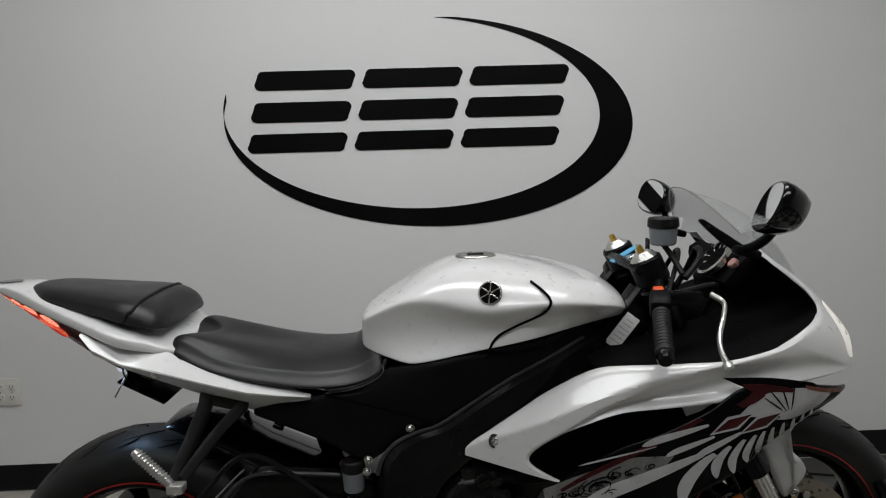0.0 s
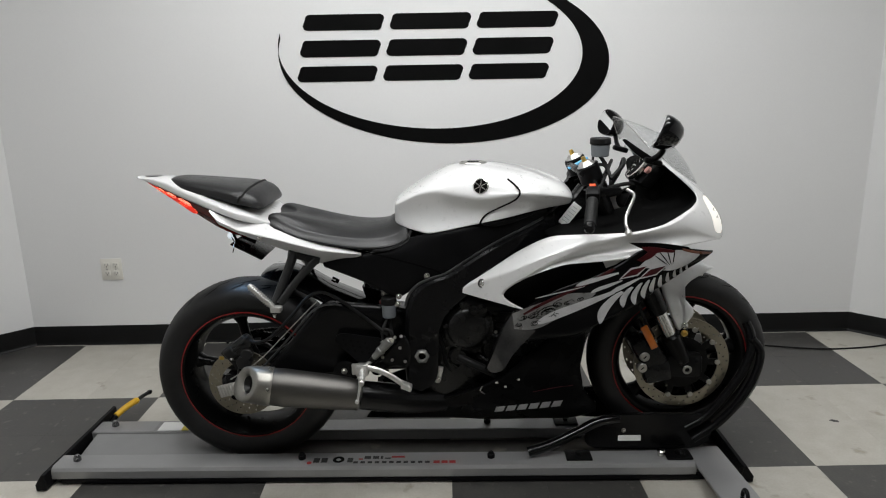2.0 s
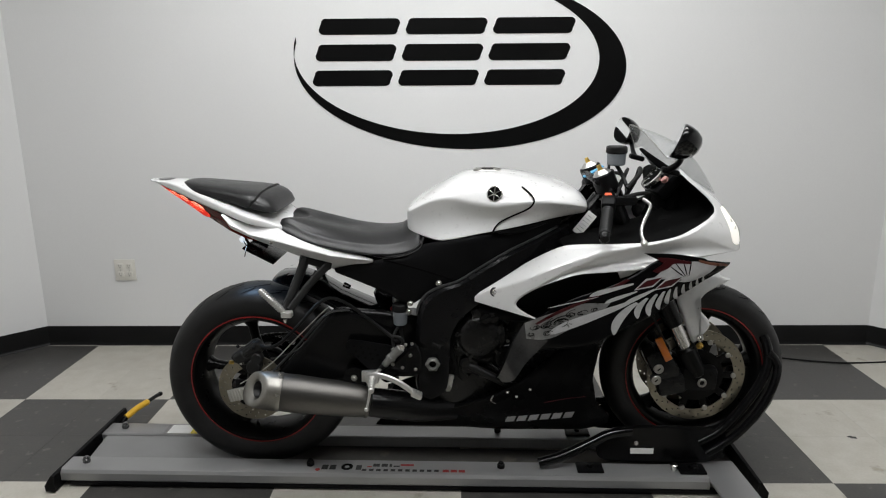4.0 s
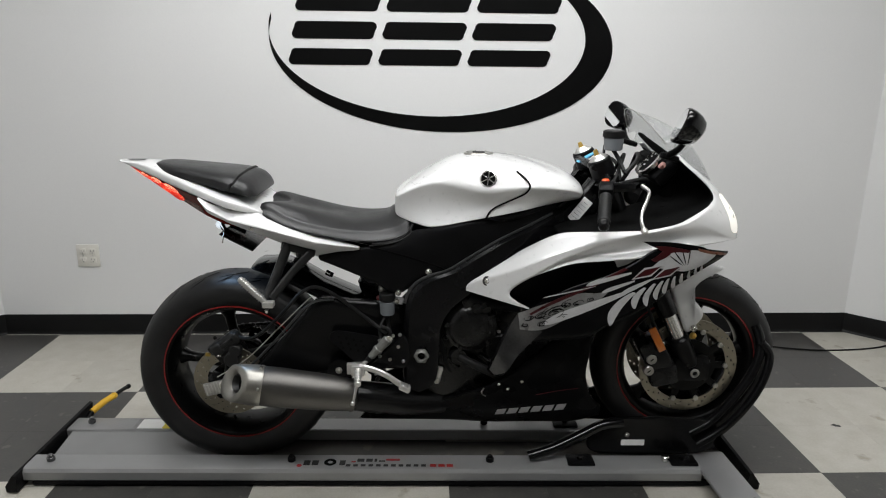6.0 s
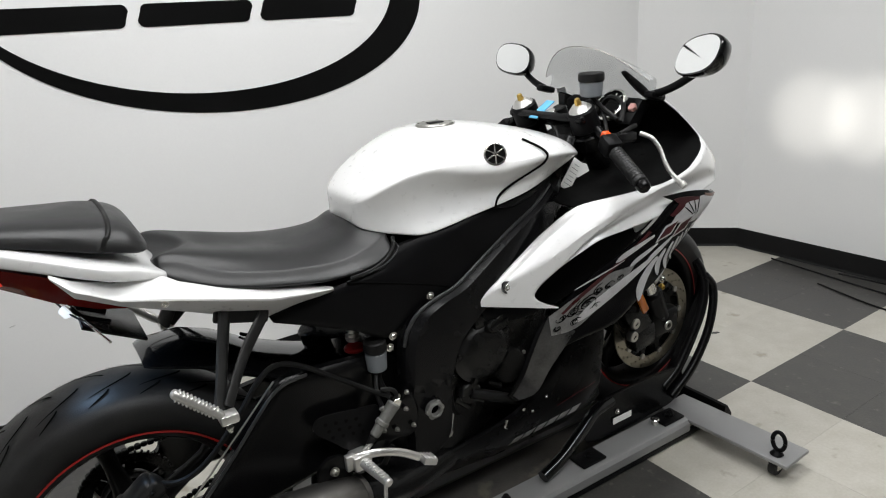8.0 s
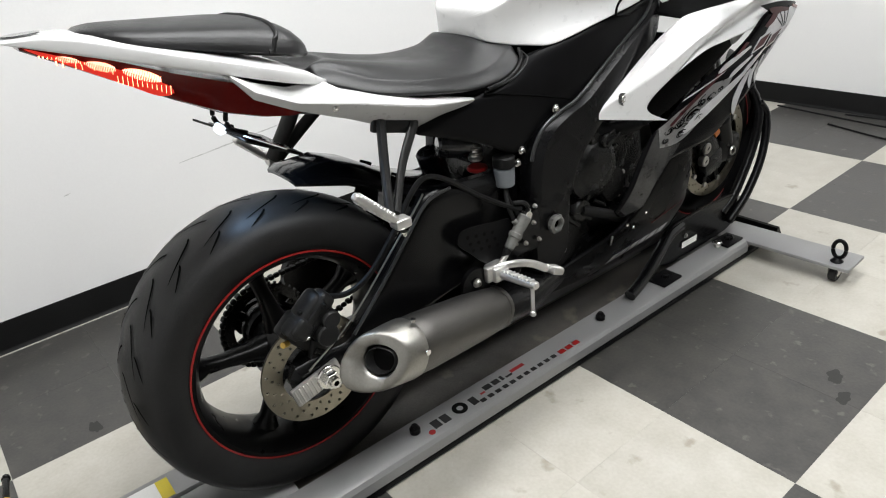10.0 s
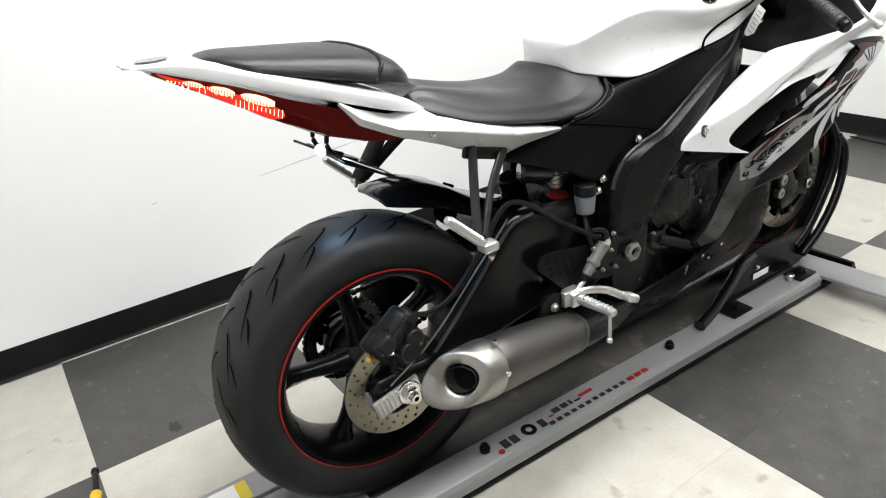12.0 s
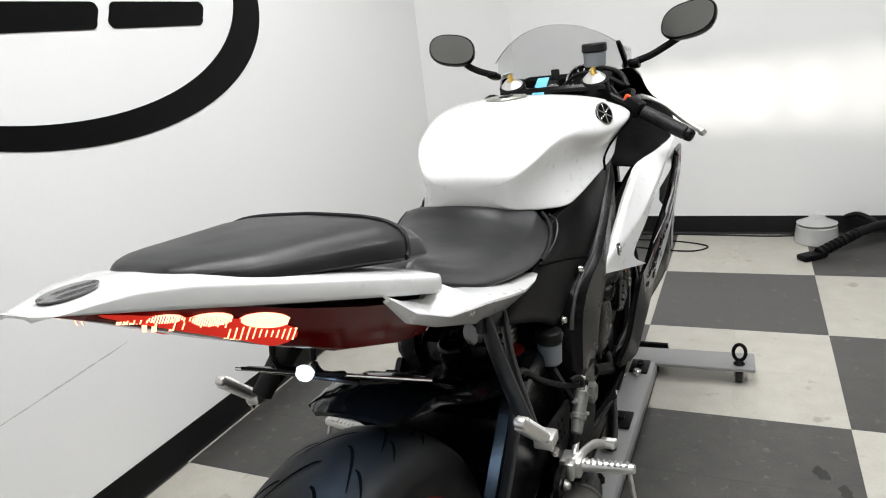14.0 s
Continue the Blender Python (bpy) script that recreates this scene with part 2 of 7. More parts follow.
def lathe(profile, c, seg=48, closed=True):
    """Turns (radius, y) points round an axis along y through c."""
    bm = bmesh.new()
    rings = []
    for i in range(seg):
        a = 2 * math.pi * i / seg
        rings.append([bm.verts.new((c[0] + r * math.cos(a), c[1] + y, c[2] + r * math.sin(a))) for r, y in profile])
    n = len(profile)
    for i in range(seg):
        a, b = rings[i], rings[(i + 1) % seg]
        for k in range(n if closed else n - 1):
            l = (k + 1) % n
            bm.faces.new((a[k], b[k], b[l], a[l]))
    return bm


def catmull(pts, n=6, closed=False):
    P = [Vector(p) for p in pts]
    out = []
    m = len(P)
    for i in range(m if closed else m - 1):
        p0 = P[(i - 1) % m] if closed or i > 0 else P[i]
        p1, p2 = P[i], P[(i + 1) % m]
        p3 = P[(i + 2) % m] if closed or i + 2 < m else P[i + 1]
        for k in range(n):
            t = k / n
            out.append(0.5 * ((2 * p1) + (p2 - p0) * t + (2 * p0 - 5 * p1 + 4 * p2 - p3) * t * t + (3 * p1 - p0 - 3 * p2 + p3) * t ** 3))
    if not closed:
        out.append(P[-1])
    return out


def tube(pts, r, seg=10, n=5, flat=1.0):
    """A bent round bar through the points."""
    P = catmull([Vector(p) for p in pts], n)
    bm = bmesh.new()
    rings = []
    up = Vector((0, 0, 1))
    for i, p in enumerate(P):
        t = (P[min(i + 1, len(P) - 1)] - P[max(i - 1, 0)]).normalized()
        a = t.cross(up)
        a = a.normalized() if a.length > 0.05 else t.cross(Vector((0, 1, 0))).normalized()
        b = a.cross(t).normalized()
        rings.append([bm.verts.new(p + r * (math.cos(2 * math.pi * k / seg) * a * flat + math.sin(2 * math.pi * k / seg) * b)) for k in range(seg)])
    for q, s in zip(rings, rings[1:]):
        for k in range(seg):
            l = (k + 1) % seg
            bm.faces.new((q[k], q[l], s[l], s[k]))
    bm.faces.new(rings[0][::-1])
    bm.faces.new(rings[-1])
    return bm


def loft(sections, cap=True, closed=True):
    bm = bmesh.new()
    rings = [[bm.verts.new(p) for p in s] for s in sections]
    n = len(rings[0])
    for a, b in zip(rings, rings[1:]):
        for k in range(n if closed else n - 1):
            l = (k + 1) % n
            bm.faces.new((a[k], a[l], b[l], b[k]))
    if cap:
        bm.faces.new(rings[0])
        bm.faces.new(rings[-1][::-1])
    return bm


def lerp(x, table):
    """A smooth value through (x, value) pairs, with no overshoot."""
    n = len(table)
    if x <= table[0][0]:
        return table[0][1]
    if x >= table[-1][0]:
        return table[-1][1]
    k = 0
    while x > table[k + 1][0]:
        k += 1
    d = [(table[i + 1][1] - table[i][1]) / (table[i + 1][0] - table[i][0]) for i in range(n - 1)]

    def slope(i):
        if i == 0:
            return d[0]
        if i == n - 1:
            return d[-1]
        return 0.0 if d[i - 1] * d[i] <= 0 else 2 * d[i - 1] * d[i] / (d[i - 1] + d[i])
    (a, u), (b, v) = table[k], table[k + 1]
    t, w = (x - a) / (b - a), b - a
    return (2 * t ** 3 - 3 * t * t + 1) * u + (t ** 3 - 2 * t * t + t) * w * slope(k) + (3 * t * t - 2 * t ** 3) * v + (t ** 3 - t * t) * w * slope(k + 1)


def outline(pts, n=5):
    """A closed outline: smooth through (x, z), with a corner at (x, z, 1)."""
    out = []
    m = len(pts)
    for i in range(m):
        p0, p1, p2, p3 = (pts[(i + k) % m] for k in (-1, 0, 1, 2))
        a, b = Vector(p1[:2]), Vector(p2[:2])
        ta = (b - a) if len(p1) > 2 else (b - Vector(p0[:2])) * 0.5
        tb = (b - a) if len(p2) > 2 else (Vector(p3[:2]) - a) * 0.5
        L = (b - a).length
        ta = ta * min(1, 1.2 * L / max(ta.length, 1e-6))
        tb = tb * min(1, 1.2 * L / max(tb.length, 1e-6))
        k = n if L > 0.02 else 2
        if len(p1) > 2 and len(p2) > 2:
            k = 1
        for j in range(k):
            t = j / k
            h = ((2 * t ** 3 - 3 * t * t + 1) * a + (t ** 3 - 2 * t * t + t) * ta + (-2 * t ** 3 + 3 * t * t) * b + (t ** 3 - t * t) * tb)
            out.append(h)
    return out


def edge_distance(x, z, poly):
    best = 1e9
    m = len(poly)
    for i in range(m):
        ax, az = poly[i]
        bx, bz = poly[(i + 1) % m]
        dx, dz = bx - ax, bz - az
        L = dx * dx + dz * dz
        t = 0 if L == 0 else max(0, min(1, ((x - ax) * dx + (z - az) * dz) / L))
        d = (x - ax - t * dx) ** 2 + (z - az - t * dz) ** 2
        best = min(best, d)
    return math.sqrt(best)


def inward(poly, d):
    """The outline moved inwards by about d, less at tips, so that it never crosses itself."""
    m = len(poly)
    area = sum(poly[i][0] * poly[(i + 1) % m][1] - poly[(i + 1) % m][0] * poly[i][1] for i in range(m))
    sgn = 1 if area > 0 else -1
    steps, normals = [], []
    for i in range(m):
        a, b = Vector(poly[i - 1]), Vector(poly[(i + 1) % m])
        t = (b - a).normalized()
        nrm = Vector((-t.y, t.x)) * sgn
        p = Vector(poly[i])
        s = d
        while s > d * 0.12 and edge_distance(p.x + nrm.x * s, p.y + nrm.y * s, poly) < 0.72 * s:
            s *= 0.8
        steps.append(s)
        normals.append(nrm)
    for _ in range(2):
        steps = [min(steps[i], (steps[i - 1] + steps[i] + steps[(i + 1) % m]) / 3) for i in range(m)]

    def side(p, q, s):
        return (q[0] - p[0]) * (s[1] - p[1]) - (q[1] - p[1]) * (s[0] - p[0])
    for _ in range(30):
        r = [(poly[i][0] + normals[i].x * steps[i], poly[i][1] + normals[i].y * steps[i]) for i in range(m)]
        bad = set()
        for i in range(m):
            a, b = r[i], r[(i + 1) % m]
            for j in range(i + 2, m):
                c, e = r[j], r[(j + 1) % m]
                if (i or j < m - 1) and side(a, b, c) * side(a, b, e) < 0 and side(c, e, a) * side(c, e, b) < 0:
                    bad |= {(k + q) % m for k in (i, j) for q in range(-2, 4)}
        if not bad:
            break
        for k in bad:
            steps[k] *= 0.6
    return r


def panel(pts, yf, thick=0.004, side=-1, cell=0.025, roll=0.0, rollw=0.02, n=5):
    """A moulded side panel: the outline in x and z, bent to y = side * yf(x, z), with thickness and edges that roll inwards."""
    poly = [(p.x, p.y) for p in outline(pts, n)]
    bm = bmesh.new()
    rings, drops = [poly], [roll]
    if roll:
        rings += [inward(poly, rollw * 0.22), inward(poly, rollw * 0.55), inward(poly, rollw)]
        drops += [roll * 0.42, roll * 0.10, 0.0]
    loops, depth = [], {}
    for ring, drop in zip(rings, drops):
        loop = [bm.verts.new((x, 0, z)) for x, z in ring]
        for v in loop:
            depth[v] = yf(v.co.x, v.co.z) - drop
        loops.append(loop)
    m = len(poly)
    for a, b in zip(loops, loops[1:]):
        for i in range(m):
            j = (i + 1) % m
            bm.faces.new((a[i], a[j], b[j], b[i]))
    face = bm.faces.new(loops[-1])
    core = bmesh.ops.triangulate(bm, faces=[face], ngon_method="EAR_CLIP")["faces"]
    xs, zs = [p[0] for p in poly], [p[1] for p in poly]
    for axis, lo, hi in ((0, min(xs), max(xs)), (2, min(zs), max(zs))):
        k = math.floor(lo / cell) + 1
        while k * cell < hi:
            co, no = [0, 0, 0], [0, 0, 0]
            co[axis], no[axis] = k * cell + 1e-4, 1
            inside = [f for f in bm.faces if len(f.verts) == 3]
            geom = list({v for f in inside for v in f.verts}) + list({e for f in inside for e in f.edges}) + inside
            bmesh.ops.bisect_plane(bm, geom=geom, plane_co=co, plane_no=no, dist=1e-6)
            quads = [f for f in bm.faces if len(f.verts) > 3 and all(v not in depth or v in loops[-1] for v in f.verts)]
            bmesh.ops.triangulate(bm, faces=quads)
            k += 1
    for v in bm.verts:
        if v not in depth:
            depth[v] = yf(v.co.x, v.co.z)
    outer = list(bm.verts)
    faces = list(bm.faces)
    border = [e for e in bm.edges if len(e.link_faces) == 1]
    inner = {v: bm.verts.new((v.co.x, side * (min(depth[v], yf(v.co.x, v.co.z) - roll) - thick), v.co.z)) for v in outer}
    for f in faces:
        bm.faces.new([inner[v] for v in reversed(f.verts)])
    for e in border:
        a, b = e.verts
        bm.faces.new((a, b, inner[b], inner[a]))
    for v in outer:
        v.co.y = side * depth[v]
    return bm


def bolt(p, r=0.007, h=0.006, axis=(0, -1, 0), seg=14):
    """A button-head bolt: a thin flange, a domed head and a hex socket."""
    p, a = Vector(p), Vector(axis).normalized()
    u = a.orthogonal().normalized()
    v = a.cross(u)
    bm = bmesh.new()
    r = 0.86 * r
    prof = [(1.30, 0.0), (1.30, 0.22), (1.0, 0.26), (0.97, 0.62), (0.80, 0.88), (0.56, 1.0), (0.48, 1.0), (0.42, 0.55)]
    rings = [[bm.verts.new(p + a * (h * d) + (u * math.cos(2 * math.pi * k / seg) + v * math.sin(2 * math.pi * k / seg)) * (r * q)) for k in range(seg)] for q, d in prof]
    for c, d in zip(rings, rings[1:]):
        for k in range(seg):
            l = (k + 1) % seg
            bm.faces.new((c[k], c[l], d[l], d[k]))
    bm.faces.new(rings[-1])
    bm.faces.new(rings[0][::-1])
    return bm


def strip(pairs, yf, thick=0.004, side=-1, n=4, m=10, roll=0.0, rollw=0.02, relief=None):
    """A moulded band between two edges in x and z, bent to y = side * yf(x, z); both long edges roll inwards.
    relief(s, v) adds depth along (s) and across (v) the band, both 0 to 1."""
    rows = []
    k = len(pairs)
    for i in range(k - 1):
        for q in range(n if i < k - 2 else n + 1):
            t = q / n
            row = []
            for e in (0, 1):
                p1, p2 = Vector(pairs[i][e]), Vector(pairs[i + 1][e])
                p0 = Vector(pairs[i - 1][e]) if i else p1
                p3 = Vector(pairs[i + 2][e]) if i + 2 < k else p2
                a, b = (p2 - p0) * 0.5, (p3 - p1) * 0.5
                row.append((2 * t ** 3 - 3 * t * t + 1) * p1 + (t ** 3 - 2 * t * t + t) * a + (3 * t * t - 2 * t ** 3) * p2 + (t ** 3 - t * t) * b)
            rows.append(row)
    bm = bmesh.new()
    outer, inner = [], []
    vs = [0.5 - 0.5 * math.cos(math.pi * j / m) for j in range(m + 1)]
    last = len(rows) - 1
    for i, (a, b) in enumerate(rows):
        L = (b - a).length
        ro, ri = [], []
        for v in vs:
            p = a.lerp(b, v)
            d = min(v, 1 - v) * L
            drop = roll * max(0.0, 1 - d / rollw) ** 2 if roll else 0.0
            y = yf(p.x, p.y) + (relief(i / last, v) if relief else 0.0)
            ro.append(bm.verts.new((p.x, side * (y - drop), p.y)))
            ri.append(bm.verts.new((p.x, side * (y - max(drop, roll) - thick), p.y)))
        outer.append(ro)
        inner.append(ri)
    for g, flip in ((outer, 1), (inner, -1)):
        for i in range(last):
            for j in range(m):
                bm.faces.new([g[i][j], g[i + 1][j], g[i + 1][j + 1], g[i][j + 1]][::flip])
    for i in range(last):
        for j in (0, m):
            bm.faces.new((outer[i][j], outer[i + 1][j], inner[i + 1][j], inner[i][j]))
    for i in (0, last):
        for j in range(m):
            bm.faces.new((outer[i][j], outer[i][j + 1], inner[i][j + 1], inner[i][j]))
    bmesh.ops.recalc_face_normals(bm, faces=bm.faces)
    return bm

# ---- the room ----
G = 0.6096
# YF: unseen south wall, set far back so little light returns from there
XL, XR, YB, YF = -2.47, 2.43, 1.24, -8.0
PLAN = [(XL, YF), (XR, YF), (XR, 0.86), (2.05, YB), (-2.09, YB), (XL, 0.86)]


def wall(name, a, b, label):
    a, b = Vector((*a, 0)), Vector((*b, 0))
    d = (b - a).normalized()
    nrm = Vector((d.y, -d.x, 0))          # outward, as the plan runs anticlockwise
    bm = bmesh.new()
    lo = [a, b, b + nrm * 0.12 + d * 0.03, a + nrm * 0.12 - d * 0.03]
    vs = [bm.verts.new(p) for p in lo] + [bm.verts.new(p + Vector((0, 0, CEIL))) for p in lo]
    for f in ((0, 1, 2, 3), (4, 5, 6, 7), (0, 1, 5, 4), (1, 2, 6, 5), (2, 3, 7, 6), (3, 0, 4, 7)):
        bm.faces.new([vs[k] for k in f])
    ob = part(name, bm, M_WALL)
    tagged(ob, label, "wall", kind="structure")
    # black vinyl cove base, standing a little proud
    bm = bmesh.new()
    prof = [(0.0005, 0.0), (0.014, 0.0), (0.008, 0.006), (0.005, 0.014), (0.005, 0.094), (0.003, 0.098), (0.0005, 0.098)]
    ring0 = [bm.verts.new(a - nrm * o + Vector((0, 0, z + 0.0005))) for o, z in prof]
    ring1 = [bm.verts.new(b - nrm * o + Vector((0, 0, z + 0.0005))) for o, z in prof]
    for k in range(len(prof)):
        l = (k + 1) % len(prof)
        bm.faces.new((ring0[k], ring0[l], ring1[l], ring1[k]))
    bm.faces.new(ring0)
    bm.faces.new(ring1[::-1])
    tagged(part("baseboard", bm, M_BASE), "black vinyl cove baseboard along a white wall", "baseboard", kind="structure")
    return ob


names = ["wall_south", "wall_east", "wall_east_corner", "wall_north", "wall_west_corner", "wall_west"]
for k, nm in enumerate(names):
    wall(nm, PLAN[k], PLAN[(k + 1) % 6], "smooth white painted wall with a black vinyl base")

bm = bmesh.new()
bm.faces.new([bm.verts.new((x, y, 0)) for x, y in PLAN])
r = bmesh.ops.extrude_face_region(bm, geom=bm.faces[:])
for v in r["geom"]:
    if isinstance(v, bmesh.types.BMVert):
        v.co.z = -0.08
for v in bm.verts:
    v.co.z -= 0.004
floor = part("floor", bm, M_GROUT)
tagged(floor, "checkered cream and dark grey vinyl tile floor", "floor", kind="structure")

bm = bmesh.new()
bm.faces.new([bm.verts.new((x, y, CEIL)) for x, y in PLAN])
r = bmesh.ops.extrude_face_region(bm, geom=bm.faces[:])
for v in r["geom"]:
    if isinstance(v, bmesh.types.BMVert):
        v.co.z += 0.1
tagged(part("ceiling", bm, M_CEIL), "plain grey ceiling", "ceiling", kind="structure")

for k, (lx, ly) in enumerate(LAMPS):
    lamp = thing("ceiling_light", "white rectangular ceiling light panel, switched on", "ceiling light", Matrix.Translation((lx, ly, CEIL)), "ceiling light panels")
    fr = box((0, 0, -0.03), (1.22, 0.02, 0.058), 0.003)
    fr.transform(Matrix.Translation((0, 0.30, 0)))
    for c, s in (((0, -0.30, -0.03), (1.22, 0.02, 0.058)), ((0.60, 0, -0.03), (0.02, 0.58, 0.058)), ((-0.60, 0, -0.03), (0.02, 0.58, 0.058))):
        join(fr, box(c, s, 0.003))
    part("frame", fr, M_CEIL, lamp)
    part("diffuser", box((0, 0, -0.035), (1.17, 0.57, 0.012), 0.002), M_DIFF, lamp)

# the wall emblem: a crescent swoosh and three slanted slotted blocks
emblem = thing("wall_emblem", "black vinyl emblem with a crescent swoosh on the white wall", "wall decal", Matrix.Translation((0, YB - 0.0025, 0)))
bm = bmesh.new()
outer, inner = [], []
for k in range(97):
    a = radians(84 - (84 + 190) * k / 96)
    outer.append((0.01 + 0.765 * math.cos(a) + 0.040 * 0.388 * math.sin(a), 1.372 + 0.388 * math.sin(a) - 0.040 * 0.765 * math.cos(a)))
    inner.append((-0.0525 + 0.7025 * math.cos(a) + 0.040 * 0.3525 * math.sin(a), 1.4075 + 0.3525 * math.sin(a) - 0.040 * 0.7025 * math.cos(a)))
ro = [bm.verts.new((x, 0, z)) for x, z in outer]
ri = [bm.verts.new((x, 0, z)) for x, z in inner]
for k in range(96):
    bm.faces.new((ro[k], ro[k + 1], ri[k + 1], ri[k]))
r = bmesh.ops.extrude_face_region(bm, geom=bm.faces[:])
for v in r["geom"]:
    if isinstance(v, bmesh.types.BMVert):
        v.co.y += 0.002
part("swoosh", bm, M_DECAL, emblem)


def slanted_bar(x0, x1, z0, z1):
    """A level vinyl bar with slanted, rounded ends."""
    bm = bmesh.new()
    h = z1 - z0
    pts = []
    for cx, cz, a0 in ((x1, z0, -90), (x1, z1, 0), (x0, z1, 90), (x0, z0, 180)):
        rr = 0.30 * h
        ox = cx + (-rr if cx == x1 else rr) + 0.17 * (cz - 1.43)
        oz = cz + (rr if cz == z0 else -rr)
        for k in range(5):
            a = radians(a0 + 22.5 * k)
            pts.append((ox + rr * math.cos(a), oz + rr * math.sin(a)))
    bm.faces.new([bm.verts.new((x, 0, z)) for x, z in pts])
    r = bmesh.ops.extrude_face_region(bm, geom=bm.faces[:])
    for v in r["geom"]:
        if isinstance(v, bmesh.types.BMVert):
            v.co.y += 0.002
    return bm


for x0 in (-0.648, -0.250, 0.148):
    for z0, z1 in ((1.277, 1.347), (1.388, 1.462), (1.505, 1.575)):
        part("bar", slanted_bar(x0, x0 + 0.362, z0, z1), M_DECAL, emblem)

# wall outlet
outlet = thing("wall_outlet", "ivory duplex outlet plate on the white wall", "wall outlet", Matrix.Translation((-1.656, YB - 0.001, 0.394)))
part("plate", box((0, -0.003, 0), (0.104, 0.006, 0.108), 0.0025), M_IVORY, outlet)
for dx in (-0.022, 0.022):
    for dz in (-0.021, 0.021):
        part("socket", box((dx, -0.0070, dz), (0.030, 0.003, 0.028), 0.0012), M_IVORY, outlet)
        sl = box((dx - 0.006, -0.0087, dz + 0.003), (0.002, 0.001, 0.008))
        join(sl, box((dx + 0.006, -0.0087, dz + 0.003), (0.002, 0.001, 0.007)))
        join(sl, rod((dx, -0.0082, dz - 0.007), (dx, -0.0092, dz - 0.007), 0.0025, seg=8))
        part("slots", sl, M_DULLB, outlet)
    part("screw", rod((dx, -0.005, 0), (dx, -0.0075, 0), 0.003, seg=10), M_CHROME, outlet)

# scuffs on the north wall
for n, (xa, za, xb, zb, w) in enumerate(((-0.474, 0.412, -0.080, 0.446, 0.0024), (-0.83, 0.414, -0.81, 0.418, 0.002))):
    a, b = Vector((xa, YB - 0.0006, za)), Vector((xb, YB - 0.0006, zb))
    pts = [a.lerp(b, k / 12) + Vector((0, 0, 0.0005 * math.sin(k * 1.7 + n))) for k in range(13)]
    bm = bmesh.new()
    row = [[bm.verts.new(p + Vector((0, 0, sg * w * (0.35 + 0.65 * math.sin(math.pi * (k + 0.4) / 12.8))))) for sg in (-1, 1)] for k, p in enumerate(pts)]
    for p, q in zip(row, row[1:]):
        bm.faces.new((p[0], p[1], q[1], q[0]))
    tagged(part("wall_scuff", bm, M_SCUFF), "thin grey scuff mark on the white wall", "scuff", kind="structure")

# ---- the motorcycle ----
BIKE = pose(0, 0.15, 0, 0, 0, -1.2)
bike = thing("motorcycle", "white and black sport motorcycle with lit tail light on a dolly", "motorcycle", BIKE)
RA, FA = (-0.672, 0.0, 0.325), (0.765, 0.0, 0.355)


def nose_x(z):
    return lerp(z, [(0.66, 0.70), (0.72, 0.78), (0.77, 0.848), (0.80, 0.858), (0.85, 0.852), (0.92, 0.802), (0.98, 0.750), (1.065, 0.664), (1.2, 0.55)])


def side_y(x, z):
    """Half-width of the fairing's skin."""
    w = lerp(x, [(-0.35, 0.15), (-0.1, 0.18), (0.02, 0.212), (0.12, 0.245), (0.22, 0.275), (0.4, 0.296), (0.6, 0.304), (1, 0.306)])
    u = max(0.0, min(1.0, (nose_x(z) - x) / 0.31))
    w *= math.sqrt(max(0.0, 1 - (1 - u) ** 3.6)) if x > 0.3 else 1
    w *= lerp(z, [(0.16, 0.30), (0.20, 0.45), (0.25, 0.62), (0.30, 0.77), (0.35, 0.89), (0.42, 0.98), (0.58, 1.0), (0.90, 1.0), (0.98, 0.93), (1.1, 0.74)])
    # low down, behind the wing, the belly tucks in
    w *= 1 - (1 - lerp(x, [(-0.3, 0.66), (0.0, 0.76), (0.16, 1.0)])) * max(0.0, min(1.0, (0.47 - z) / 0.08))
    # the upper flank folds inwards above a ridge
    if 0.0 < x < 0.75:
        ridge = lerp(x, [(0.0, 0.660), (0.10, 0.692), (0.20, 0.735), (0.26, 0.764), (0.32, 0.788), (0.42, 0.822), (0.52, 0.838), (0.75, 0.870)])
        if z > ridge:
            w -= 0.85 * (z - ridge) * lerp(x, [(0.0, 0.5), (0.1, 1.0), (0.45, 0.9), (0.60, 0.15), (0.75, 0.0)])
    return w


# -- wheels --
def tyre_profile(R, half, rim):
    prof = [(rim, half * 0.78), (rim + 0.012, half * 0.90), (rim + (R - rim) * 0.42, half * 1.0), (rim + (R - rim) * 0.66, half * 0.97), (R - (R - rim) * 0.17, half * 0.80),
            (R - (R - rim) * 0.065, half * 0.52), (R - 0.0015, half * 0.22)]
    return prof + [(R, 0)] + [(r, -y) for r, y in reversed(prof)] + [(rim - 0.01, 0)]


def tyre_y(r_crown, R, half, rim, y):
    """Radius of the tread at y."""
    tab = sorted((abs(b), a) for a, b in tyre_profile(R, half, rim)[2:8])
    return lerp(abs(y), tab)


